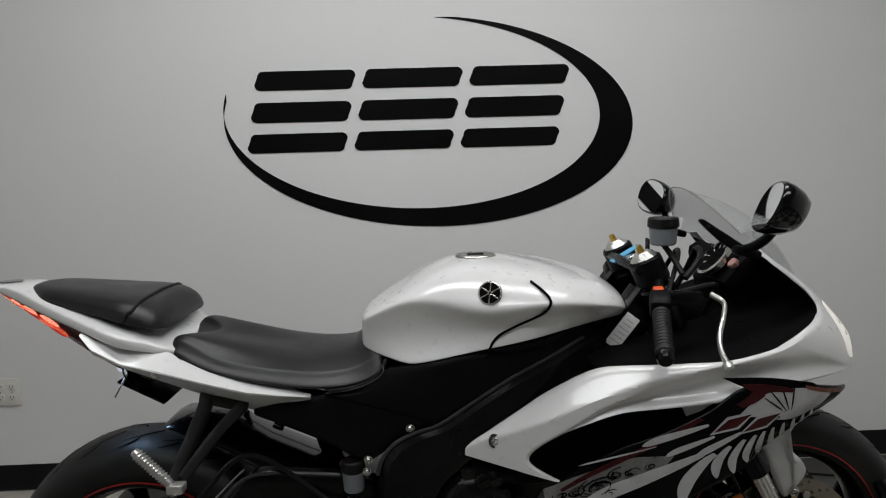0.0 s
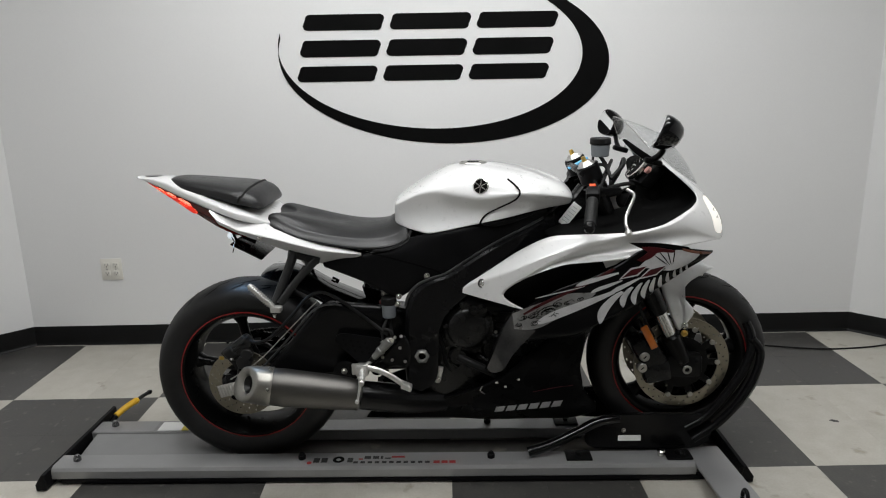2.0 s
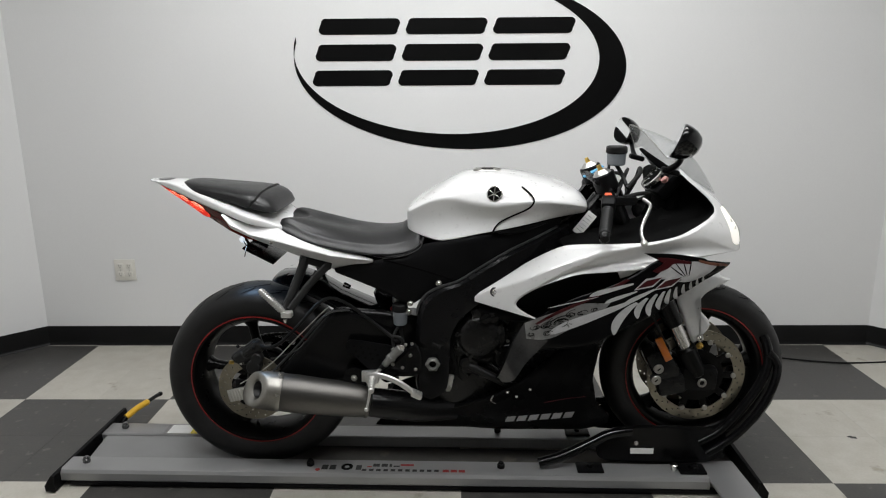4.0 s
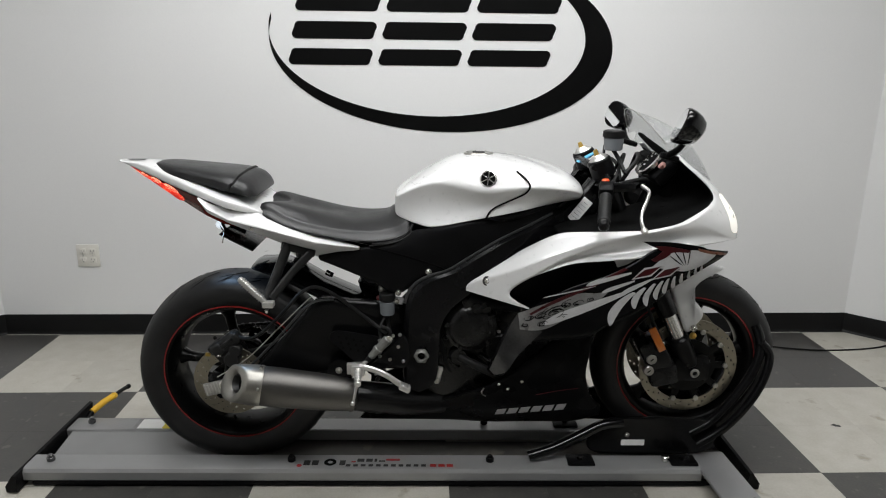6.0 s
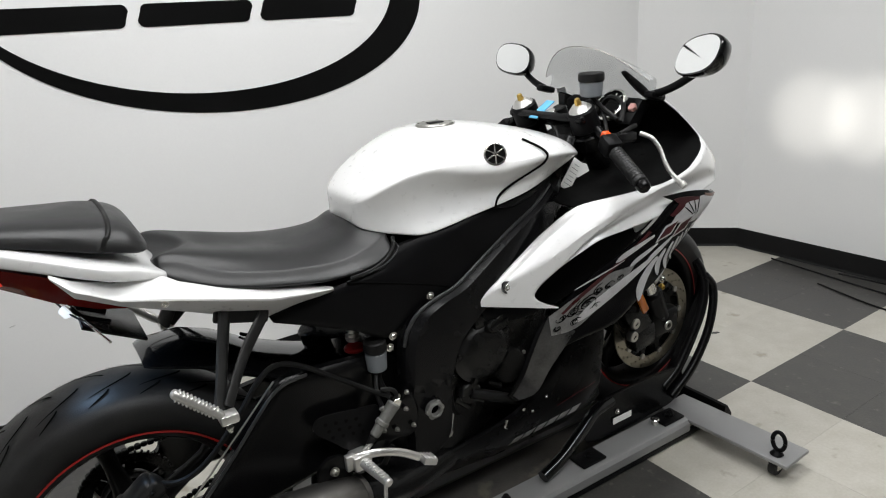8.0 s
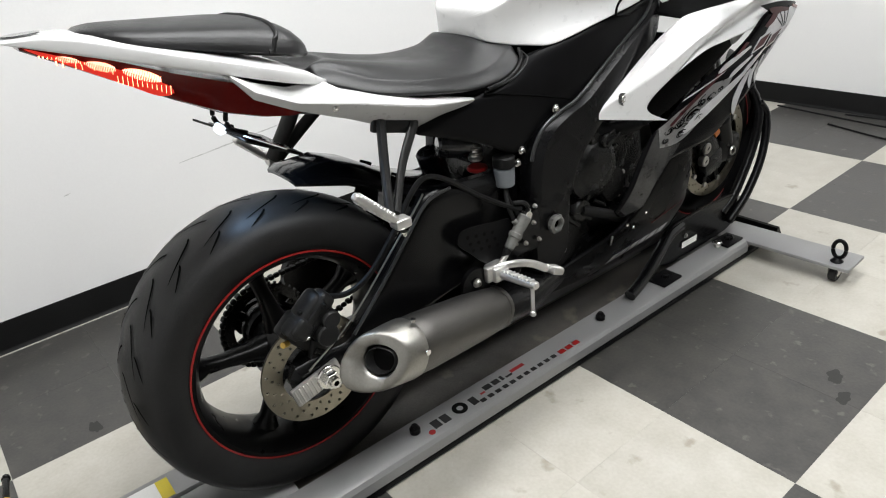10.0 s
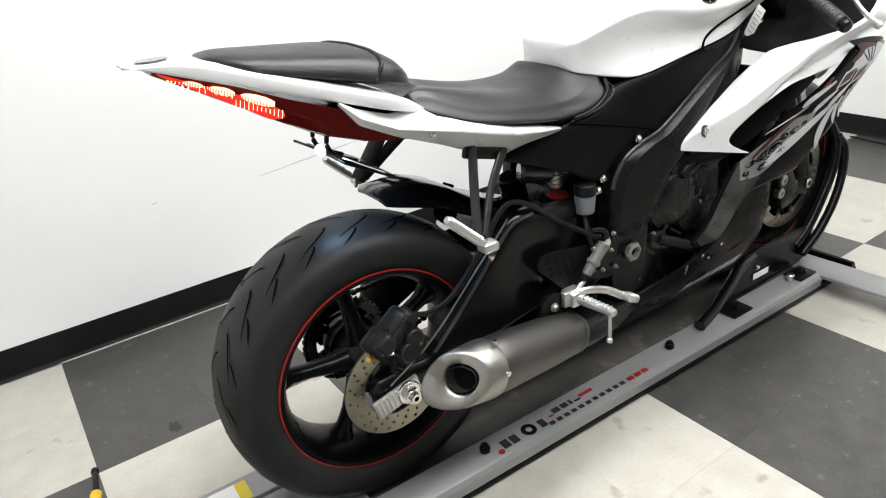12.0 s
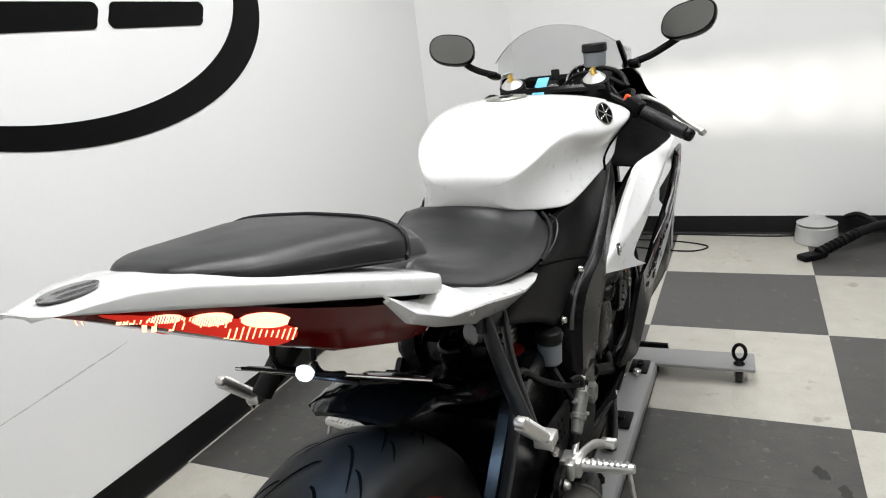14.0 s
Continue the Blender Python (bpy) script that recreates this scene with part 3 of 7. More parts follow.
def make_wheel(c, R, half, rim, spin, spoke_y):
    prof = [(rim + 0.004, half * 0.80), (rim + 0.006, half * 0.86), (rim - 0.004, half * 0.86), (rim - 0.012, half * 0.74), (rim - 0.024, half * 0.40), (rim - 0.026, 0),
            (rim - 0.024, -half * 0.40), (rim - 0.012, -half * 0.74), (rim - 0.004, -half * 0.86), (rim + 0.006, -half * 0.86), (rim + 0.004, -half * 0.80), (rim - 0.014, 0)]
    bm = lathe(prof, c, 72)
    join(bm, lathe([(0.018, 0.075), (0.046, 0.070), (0.052, 0.04), (0.050, 0), (0.052, -0.04), (0.046, -0.070), (0.018, -0.075)], c, 32))
    w = part("wheel", bm, M_RIM, bike, "gloss black cast five-spoke wheel", sharp=45)
    for k in range(5):
        a = radians(spin + 72 * k)
        secs = []
        for t, wd, th in ((0.042, 0.030, 0.030), (0.08, 0.020, 0.024), (0.13, 0.015, 0.019), (rim - 0.05, 0.017, 0.019), (rim - 0.018, 0.034, 0.030)):
            ring = []
            for q in range(10):
                f = 2 * math.pi * q / 10
                lat, yy = wd * math.cos(f), spoke_y + th * math.sin(f)
                ring.append((c[0] + t * math.cos(a) - lat * math.sin(a), c[1] + yy, c[2] + t * math.sin(a) + lat * math.cos(a)))
            secs.append(ring)
        part("spoke", loft(secs), M_RIM, w, sharp=60)
    part("tyre", lathe(tyre_profile(R, half, rim), c, 96), M_RUBBER, w, "black rubber road tyre with curved tread grooves", sharp=60)
    for s in (-1, 1):
        part("rim_stripe", lathe([(rim + 0.0070, s * half * 0.80), (rim + 0.0074, s * (half * 0.868)), (rim + 0.0038, s * (half * 0.868 + 0.0008)), (rim + 0.0035, s * half * 0.80)], c, 96), M_RED, w, "thin red rim stripe")
    # tread grooves: slim raised strips along the crown, black for the shade of a recess
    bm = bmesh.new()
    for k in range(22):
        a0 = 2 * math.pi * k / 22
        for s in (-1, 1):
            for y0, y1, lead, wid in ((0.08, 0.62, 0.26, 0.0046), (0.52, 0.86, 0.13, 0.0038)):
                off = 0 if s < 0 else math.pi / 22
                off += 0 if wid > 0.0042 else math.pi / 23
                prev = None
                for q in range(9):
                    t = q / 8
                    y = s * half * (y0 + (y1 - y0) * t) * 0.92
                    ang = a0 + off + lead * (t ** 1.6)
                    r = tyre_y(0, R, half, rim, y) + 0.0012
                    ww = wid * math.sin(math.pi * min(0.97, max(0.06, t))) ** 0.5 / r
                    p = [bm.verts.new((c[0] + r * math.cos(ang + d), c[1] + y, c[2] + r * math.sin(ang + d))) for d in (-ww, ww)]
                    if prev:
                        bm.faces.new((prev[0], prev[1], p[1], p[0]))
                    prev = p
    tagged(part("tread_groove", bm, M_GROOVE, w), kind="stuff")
    return w


rear_wheel = make_wheel(RA, 0.316, 0.093, 0.217, 100, 0.0)
front_wheel = make_wheel(FA, 0.297, 0.062, 0.215, 80, 0.0)


def disc(c, y, r0, r1, thick, holes, name_parent):
    """A drilled brake disc with real holes."""
    bm = bmesh.new()
    seg, rows = 120, 7
    grid = {}
    for layer, yy in ((0, y - thick / 2), (1, y + thick / 2)):
        for i in range(seg):
            a = 2 * math.pi * i / seg
            for j in range(rows + 1):
                r = r0 + (r1 - r0) * j / rows
                grid[layer, i, j] = bm.verts.new((c[0] + r * math.cos(a), c[1] + yy, c[2] + r * math.sin(a)))
    gone = set()
    for i in range(seg):
        if holes and i % 6 == 0:
            gone.add((i, 5))
        if holes and i % 6 == 2:
            gone.add((i, 3))
        if holes and i % 6 == 4:
            gone.add((i, 1))
    for i in range(seg):
        i2 = (i + 1) % seg
        for j in range(rows):
            if (i, j) in gone:
                continue
            bm.faces.new((grid[0, i, j], grid[0, i2, j], grid[0, i2, j + 1], grid[0, i, j + 1]))
            bm.faces.new((grid[1, i, j], grid[1, i, j + 1], grid[1, i2, j + 1], grid[1, i2, j]))
        for j in (0, rows):
            bm.faces.new((grid[0, i, j], grid[1, i, j], grid[1, i2, j], grid[0, i2, j]))
    for i, j in gone:
        i2 = (i + 1) % seg
        for p, q in (((i, j), (i2, j)), ((i2, j), (i2, j + 1)), ((i2, j + 1), (i, j + 1)), ((i, j + 1), (i, j))):
            bm.faces.new((grid[0, p[0], p[1]], grid[0, q[0], q[1]], grid[1, q[0], q[1]], grid[1, p[0], p[1]]))
    d = part("brake_disc", bm, M_DISC, name_parent, "drilled steel brake disc", sharp=30)
    return d


disc(RA, -0.130, 0.070, 0.112, 0.005, True, rear_wheel)
carrier = lathe([(0.02, -0.07), (0.050, -0.07), (0.055, -0.124), (0.058, -0.133), (0.02, -0.133)], RA, 32)
for k in range(5):
    a = radians(20 + 72 * k)
    part("carrier_arm", box((RA[0] + 0.064 * math.cos(a), -0.1285, RA[2] + 0.062 * math.sin(a)), (0.03, 0.007, 0.018), 0.002, Matrix.Rotation(-a, 4, "Y")), M_SATIN, rear_wheel)
part("disc_carrier", carrier, M_SATIN, rear_wheel)
for s in (-1, 1):
    disc(FA, s * 0.072, 0.121, 0.156, 0.005, True, front_wheel)
    carrier = lathe([(0.02, s * 0.066), (0.088, s * 0.066), (0.088, s * 0.074), (0.02, s * 0.074)], FA, 40)
    for k in range(10):
        a = radians(36 * k)
        part("carrier_arm", box((FA[0] + 0.104 * math.cos(a), s * 0.070, FA[2] + 0.104 * math.sin(a)), (0.034, 0.006, 0.022), 0.0015, Matrix.Rotation(-a, 4, "Y")), M_RIM, front_wheel)
        bob = rod((FA[0] + 0.119 * math.cos(a), s * 0.066, FA[2] + 0.119 * math.sin(a)), (FA[0] + 0.119 * math.cos(a), s * 0.079, FA[2] + 0.119 * math.sin(a)), 0.0085, seg=14, bevel=0.001)
        part("disc_bobbin", bob, M_CAP, front_wheel)
    part("disc_carrier", carrier, M_RIM, front_wheel)
# chain and rear sprocket on the far side
spk = lathe([(0.072, 0.088), (0.093, 0.088), (0.093, 0.094), (0.072, 0.094)], RA, 44)
join(spk, lathe([(0.030, 0.087), (0.054, 0.087), (0.054, 0.095), (0.030, 0.095)], RA, 36))
for k in range(6):
    a = radians(60 * k + 20)
    join(spk, box((RA[0] + 0.063 * math.cos(a), 0.091, RA[2] + 0.063 * math.sin(a)), (0.030, 0.006, 0.020), 0.001, Matrix.Rotation(-a, 4, "Y")))
for k in range(44):
    a = 2 * math.pi * k / 44
    join(spk, box((RA[0] + 0.0945 * math.cos(a), 0.091, RA[2] + 0.0945 * math.sin(a)), (0.006, 0.005, 0.005), 0.0, Matrix.Rotation(-a, 4, "Y")))
part("sprocket", spk, M_ENGINE, rear_wheel, "blackened steel rear sprocket")
part("cush_drum", lathe([(0.022, 0.045), (0.060, 0.045), (0.064, 0.060), (0.058, 0.084), (0.022, 0.086)], RA, 36), M_RIM, rear_wheel)
ch = bmesh.new()
links = [(RA[0] + 0.0975 * math.cos(a), RA[2] + 0.0975 * math.sin(a), -a) for a in (radians(84 + 8.2 * k) for k in range(24))]
for z0, z1 in ((0.424, 0.455), (0.230, 0.40)):
    links += [(-0.664 + 0.56 * t, z0 + (z1 - z0) * t, radians(90)) for t in (k / 43 for k in range(43))]
for k, (x, z, a) in enumerate(links):
    join(ch, box((x, 0.091, z), (0.010, 0.012 if k % 2 else 0.017, 0.0132), 0.003, Matrix.Rotation(a, 4, "Y"), 1))
tagged(part("chain", ch, M_CABLE, bike), kind="stuff")
part("valve", rod((RA[0] - 0.03, -0.01, RA[2] - 0.20), (RA[0] - 0.022, -0.05, RA[2] - 0.165), 0.005, 0.004, 10), M_CABLE, rear_wheel)

# -- swingarm --
ARM_END = [(-0.60, 0.370), (-0.645, 0.365), (-0.72, 0.36, 1), (-0.735, 0.335), (-0.72, 0.30, 1), (-0.62, 0.275), (-0.55, 0.300), (-0.40, 0.36), (-0.25, 0.375), (-0.09, 0.38)]
for s in (-1, 1):
    brace = [(-0.09, 0.52), (-0.16, 0.575), (-0.30, 0.598), (-0.385, 0.602), (-0.43, 0.56), (-0.52, 0.455)] if s < 0 else [(-0.09, 0.47), (-0.20, 0.468), (-0.35, 0.458), (-0.50, 0.440), (-0.58, 0.415)]
    arm = panel(brace + ARM_END, lambda x, z: lerp(x, [(-0.74, 0.160), (-0.6, 0.163), (-0.5, 0.166), (-0.38, 0.170), (-0.2, 0.155), (-0.05, 0.12)]), 0.018, s, 0.03, 0.010, 0.024)
    part("swingarm", arm, M_SATIN, bike, "satin black braced swingarm")
part("swingarm_bridge", box((-0.24, 0, 0.47), (0.20, 0.25, 0.10), 0.02), M_SATIN, bike)
part("brace_rib", tube([(-0.700, -0.166, 0.352), (-0.60, -0.172, 0.420), (-0.50, -0.176, 0.520), (-0.43, -0.176, 0.590), (-0.405, -0.172, 0.612)], 0.0019, 6), M_CAP, bike)
# added bead: its paler colour paints the highlight on the arm's upper edge
part("arm_glint", tube([(-0.60, -0.174, 0.388), (-0.52, -0.179, 0.472), (-0.445, -0.181, 0.558), (-0.415, -0.180, 0.588), (-0.385, -0.178, 0.602), (-0.34, -0.172, 0.603)], 0.0035, 8), M_GLINT, bike)
for s in (-1, 1):
    part("chain_adjuster", box((-0.690, s * 0.168, 0.322), (0.105, 0.010, 0.042), 0.004, Matrix.Rotation(radians(-14), 4, "Y")), M_ALU, bike, "ribbed aluminium axle adjuster block")
    ribs = bmesh.new()
    for k in range(7):
        join(ribs, box((-0.735 + 0.009 * k, s * 0.1740, 0.311 + 0.0022 * k), (0.0035, 0.003, 0.036), 0.0008, Matrix.Rotation(radians(-14), 4, "Y"), 1))
    part("adjuster_ribs", ribs, M_ALU, bike)
    nut = rod((-0.668, s * 0.172, 0.327), (-0.668, s * 0.180, 0.327), 0.025, seg=28, bevel=0.002)
    join(nut, rod((-0.668, s * 0.180, 0.327), (-0.668, s * 0.196, 0.327), 0.0175, seg=6, bevel=0.001))
    join(nut, lathe([(0.0055, s * 0.196), (0.0105, s * 0.196), (0.0105, s * 0.205), (0.0055, s * 0.205), (0.0055, s * 0.198)], (-0.668, 0, 0.327), 20))
    part("nut_bore", rod((-0.668, s * 0.1965, 0.327), (-0.668, s * 0.1975, 0.327), 0.0056, seg=16), M_DULLB, bike)
    part("axle_nut", nut, M_CHROME, bike, "plated rear axle nut")
# rear brake caliper
rc = Matrix.Rotation(radians(-38), 4, "Y")
cal = box((-0.668, -0.140, 0.452), (0.088, 0.054, 0.050), 0.015, rc, 3)
join(cal, box((-0.646, -0.150, 0.470), (0.046, 0.040, 0.034), 0.010, rc, 3))
join(cal, box((-0.694, -0.150, 0.440), (0.040, 0.046, 0.040), 0.011, rc, 3))
join(cal, box((-0.664, -0.166, 0.462), (0.060, 0.010, 0.014), 0.004, rc))
caliper = part("brake_caliper", cal, M_CALIPER, bike, "black rear brake caliper")
part("piston_housing", rod((-0.640, -0.150, 0.440), (-0.640, -0.178, 0.440), 0.0185, seg=22, bevel=0.003), M_CALIPER, caliper)
part("piston_housing", rod((-0.652, -0.140, 0.412), (-0.652, -0.178, 0.412), 0.0225, seg=24, bevel=0.003), M_CALIPER, caliper)
part("caliper_lug", box((-0.705, -0.146, 0.440), (0.034, 0.040, 0.030), 0.006, rc), M_CALIPER, caliper)
part("caliper_bracket", box((-0.690, -0.128, 0.420), (0.052, 0.030, 0.080), 0.008, rc), M_CALIPER, caliper)
part("caliper_foot", box((-0.662, -0.142, 0.372), (0.040, 0.020, 0.050), 0.006, Matrix.Rotation(radians(15), 4, "Y")), M_CALIPER, caliper)
for dx, dz in ((-0.028, 0.030), (0.020, 0.024)):
    part("caliper_bolt", bolt((-0.668 + dx, -0.172, 0.452 + dz), 0.005, 0.006), M_CABLE, caliper)
part("caliper_pin", rod((-0.676, -0.150, 0.378), (-0.655, -0.152, 0.362), 0.008, 0.0065, 14, 0.002), M_ENGINE, bike)
part("banjo_bolt", rod((-0.640, -0.150, 0.470), (-0.640, -0.150, 0.488), 0.009, seg=6, bevel=0.001), M_CABLE, bike)
part("pad_pin", rod((-0.722, -0.150, 0.418), (-0.734, -0.156, 0.422), 0.006, seg=10), M_GOLD, bike)
part("bleed_screw", bolt((-0.690, -0.168, 0.424), 0.0055, 0.008), M_CHROME, bike)
part("brake_hose", tube([(-0.640, -0.152, 0.482), (-0.60, -0.172, 0.478), (-0.55, -0.184, 0.505), (-0.48, -0.184, 0.575), (-0.44, -0.178, 0.62), (-0.40, -0.172, 0.642), (-0.35, -0.168, 0.625), (-0.27, -0.168, 0.565), (-0.21, -0.19, 0.525), (-0.185, -0.21, 0.515)], 0.0055, 8), M_CABLE, bike)

# hugger over the rear tyre
secs = []
for x, zt, w, zs in ((-0.606, 0.672, 0.060, 0.668), (-0.590, 0.680, 0.080, 0.668), (-0.52, 0.684, 0.100, 0.652), (-0.46, 0.662, 0.106, 0.622), (-0.39, 0.618, 0.110, 0.586), (-0.30, 0.578, 0.110, 0.548), (-0.21, 0.545, 0.106, 0.520)):
    top = [(x, w * f, zt - (zt - zs) * abs(f) ** 3.5) for f in (-1, -0.93, -0.8, -0.5, 0, 0.5, 0.8, 0.93, 1)]
    secs.append(top + [(x, y * 0.95, z - 0.006) for x, y, z in reversed(top)])
part("rear_hugger", loft(secs), M_GLOSSB, bike, "gloss black rear tyre hugger", sharp=40)
for s in (-1, 1):
    part("hugger_slot", box((-0.385, s * 0.060, 0.6165), (0.026, 0.012, 0.006), 0.002, Matrix.Rotation(radians(28), 4, "Y")), M_DULLB, bike)

# -- frame --
def spar_y(x, z):
    return lerp(x, [(-0.14, 0.192), (0.05, 0.210), (0.2, 0.203), (0.30, 0.165), (0.38, 0.118), (0.5, 0.09)]) + (0.0 if z > 0.5 else -0.01)


for s in (-1, 1):
    spar = part("frame_spar", strip([((-0.135, 0.335), (-0.085, 0.318)), ((-0.140, 0.42), (-0.040, 0.36)), ((-0.137, 0.50), (-0.030, 0.45)), ((-0.131, 0.58), (-0.025, 0.53)), ((-0.121, 0.632), (0.0, 0.585)), ((-0.096, 0.665), (0.03, 0.615)), ((-0.055, 0.688), (0.06, 0.64)), ((-0.005, 0.706), (0.10, 0.665)),
                                     ((0.06, 0.748), (0.16, 0.71)), ((0.14, 0.797), (0.24, 0.757)), ((0.22, 0.836), (0.32, 0.790)), ((0.30, 0.870), (0.39, 0.822)), ((0.37, 0.912), (0.445, 0.872)), ((0.41, 0.955), (0.475, 0.925))], lambda x, z: spar_y(x, z) + 0.010, 0.03, s, 4, 12, 0.004, 0.006, lambda q, v: -0.015 * max(0.0, 1 - v / 0.1465)), M_FRAME, bike, "satin black twin-spar frame", sharp=25)
    # added bead: its paler colour paints the highlight along the spar
    part("frame_glint", tube([(x, s * (spar_y(x, z) - 0.004), z) for x, z in ((-0.131, 0.60), (-0.121, 0.632), (-0.096, 0.665), (-0.055, 0.688), (-0.005, 0.706), (0.06, 0.748), (0.14, 0.797), (0.22, 0.836), (0.29, 0.866))], 0.0042, 8), M_GLINT, spar, "paler bead painted as the highlight on the casting's edge")
    part("frame_joint", tube([(-0.002, s * 0.204, 0.702), (0.012, s * 0.215, 0.692), (0.028, s * 0.216, 0.676), (0.050, s * 0.214, 0.655)], 0.0035, 6), M_DULLB, spar)
    part("side_cover", strip([((-0.385, 0.728), (-0.380, 0.716)), ((-0.31, 0.748), (-0.31, 0.690)), ((-0.235, 0.762), (-0.225, 0.656)), ((-0.16, 0.776), (-0.155, 0.622)), ((-0.113, 0.806), (-0.088, 0.665)), ((-0.068, 0.8185), (-0.045, 0.684)), ((0.0, 0.832), (0.005, 0.702)), ((0.093, 0.856), (0.08, 0.752)), ((0.182, 0.876), (0.165, 0.803)), ((0.26, 0.893), (0.25, 0.842)), ((0.305, 0.897), (0.30, 0.868))],
                               lambda x, z: (1.0 if s < 0 else 0.80) * (lerp(x, [(-0.4, 0.150), (-0.25, 0.166), (-0.1, 0.182), (0.0, 0.198), (0.1, 0.205), (0.2, 0.200), (0.3, 0.160), (0.4, 0.12)]) - lerp(x, [(-0.2, 0.3), (-0.14, 0.35), (-0.07, 0.15), (0.0, 0.0), (0.4, 0.0)]) * max(0, z - 0.755)), 0.012, s, 4, 10, 0.006, 0.015), M_BLACKP, bike, "matt black frame side cover", sharp=40)
    part("tank_side_trim", panel([(0.095, 0.858, 1), (0.20, 0.8805), (0.303, 0.898, 1), (0.22, 0.868), (0.15, 0.850)], lambda x, z: (1.0 if s < 0 else 0.80) * lerp(x, [(0.1, 0.217), (0.2, 0.212), (0.26, 0.192), (0.31, 0.160)]), 0.02, s, 0.02, 0.006, 0.015), M_BLACKP, bike)
    part("subframe_rail", tube([(-0.12, s * 0.12, 0.72), (-0.30, s * 0.12, 0.755), (-0.5, s * 0.11, 0.815), (-0.66, s * 0.08, 0.86)], 0.014, 10), M_SATIN, bike)
    if s < 0:
        seam = [(-0.232, 0.764), (-0.166, 0.748), (-0.10, 0.731), (-0.05, 0.717), (-0.012, 0.705)]
        part("cover_seam", tube([(x, s * (lerp(x, [(-0.25, 0.166), (-0.1, 0.182), (0.0, 0.198)]) + 0.0004), z) for x, z in seam], 0.0022, 6), M_GROOVE, bike)
        # paler line painted as the gloss along the cover's lip
        part("cover_lip", tube([(-0.232, s * 0.1685, 0.7665), (-0.19, s * 0.171, 0.772), (-0.150, s * 0.174, 0.783), (-0.122, s * 0.172, 0.799), (-0.113, s * 0.167, 0.812), (-0.122, s * 0.158, 0.824)], 0.0016, 6), M_GLINT, bike)
for x, z, y in ((-0.062, 0.697, 0.192), (-0.150, 0.628, 0.178), (-0.155, 0.600, 0.170), (-0.102, 0.545, 0.19), (-0.10, 0.520, 0.19)):
    part("frame_bolt", bolt((x, -y, z), 0.008, 0.008), M_CHROME, bike)
# swingarm pivot nut
pv = lathe([(0.011, 0), (0.014, 0), (0.017, 0.003), (0.020, 0.003), (0.020, -0.008), (0.015, -0.012), (0.012, -0.010), (0.011, -0.004)], (-0.082, -0.206, 0.443), 24)
for k in range(6):
    a = radians(60 * k)
    join(pv, box((-0.082 + 0.0195 * math.cos(a), -0.210, 0.443 + 0.0195 * math.sin(a)), (0.006, 0.008, 0.009), 0.001, Matrix.Rotation(-a, 4, "Y"), 1))
part("pivot_nut", pv, M_CASTG, bike, "castellated steel pivot nut")

# -- engine --
part("crankcase", box((0.10, 0, 0.43), (0.42, 0.33, 0.30), 0.04, Matrix.Rotation(radians(-8), 4, "Y")), M_ENGINE, bike)
part("cylinder_block", box((0.17, 0, 0.62), (0.22, 0.34, 0.26), 0.03, Matrix.Rotation(radians(28), 4, "Y")), M_ENGINE, bike)
part("airbox", box((0.10, 0, 0.76), (0.42, 0.26, 0.20), 0.04), M_BLACKP, bike)
part("radiator", box((0.44, 0, 0.58), (0.05, 0.36, 0.34), 0.012, Matrix.Rotation(radians(18), 4, "Y")), M_ENGINE, bike)
fins = bmesh.new()
for k in range(16):
    join(fins, box((0.462 + 0.006 * k - 0.05, 0, 0.44 + 0.018 * k), (0.006, 0.37, 0.005)))
part("radiator_fins", fins, M_ENGINE, bike)
part("oil_pan", box((0.10, 0, 0.27), (0.40, 0.20, 0.14), 0.03), M_ENGINE, bike)
CC = (0.062, 0.0, 0.530)
cc = lathe([(0.0, -0.217), (0.030, -0.2165), (0.050, -0.2135), (0.062, -0.207), (0.066, -0.201), (0.070, -0.199), (0.077, -0.194), (0.081, -0.176), (0.083, -0.14), (0.0, -0.14)], CC, 48, closed=False)
cover = part("clutch_cover", cc, M_ENGINE, bike, "cast black clutch cover")
for k in range(9):
    a = radians(40 * k + 12)
    lug = rod((CC[0] + 0.084 * math.cos(a), -0.140, CC[2] + 0.084 * math.sin(a)), (CC[0] + 0.084 * math.cos(a), -0.178, CC[2] + 0.084 * math.sin(a)), 0.013, 0.011, 14, 0.002)
    part("cover_lug", lug, M_ENGINE, cover)
    part("cover_bolt", bolt((CC[0] + 0.084 * math.cos(a), -0.178, CC[2] + 0.084 * math.sin(a)), 0.006, 0.007), M_ENGINE, cover)
for dx, dz, rr in ((0.040, 0.066, 0.021),):
    ell = rod((CC[0] + dx, -0.205, CC[2] + dz), (CC[0] + dx, -0.218, CC[2] + dz), rr, rr * 0.9, 24, 0.003)
    join(ell, box((CC[0] + dx, -0.220, CC[2] + dz), (rr * 1.5, 0.006, 0.006), 0.002, Matrix.Rotation(radians(-25), 4, "Y")))
    part("cover_cap", ell, M_ENGINE, cover)
for k in range(5):
    a = radians(72 * k + 30)
    part("cover_rib", box((CC[0] + 0.066 * math.cos(a), -0.199, CC[2] + 0.066 * math.sin(a)), (0.024, 0.012, 0.012), 0.003, Matrix.Rotation(-a, 4, "Y")), M_ENGINE, cover)
for px, pz, qx, qz, rr, mt in ((0.00, 0.42, 0.03, 0.39, 0.010, M_ENGINE), (0.04, 0.415, 0.07, 0.395, 0.012, M_ENGINE), (-0.03, 0.385, -0.028, 0.362, 0.007, M_CAP), (0.09, 0.43, 0.12, 0.41, 0.009, M_ENGINE)):
    part("engine_fitting", rod((px, -0.165, pz), (qx, -0.178, qz), rr, rr * 0.8, 14, 0.002), mt, bike)
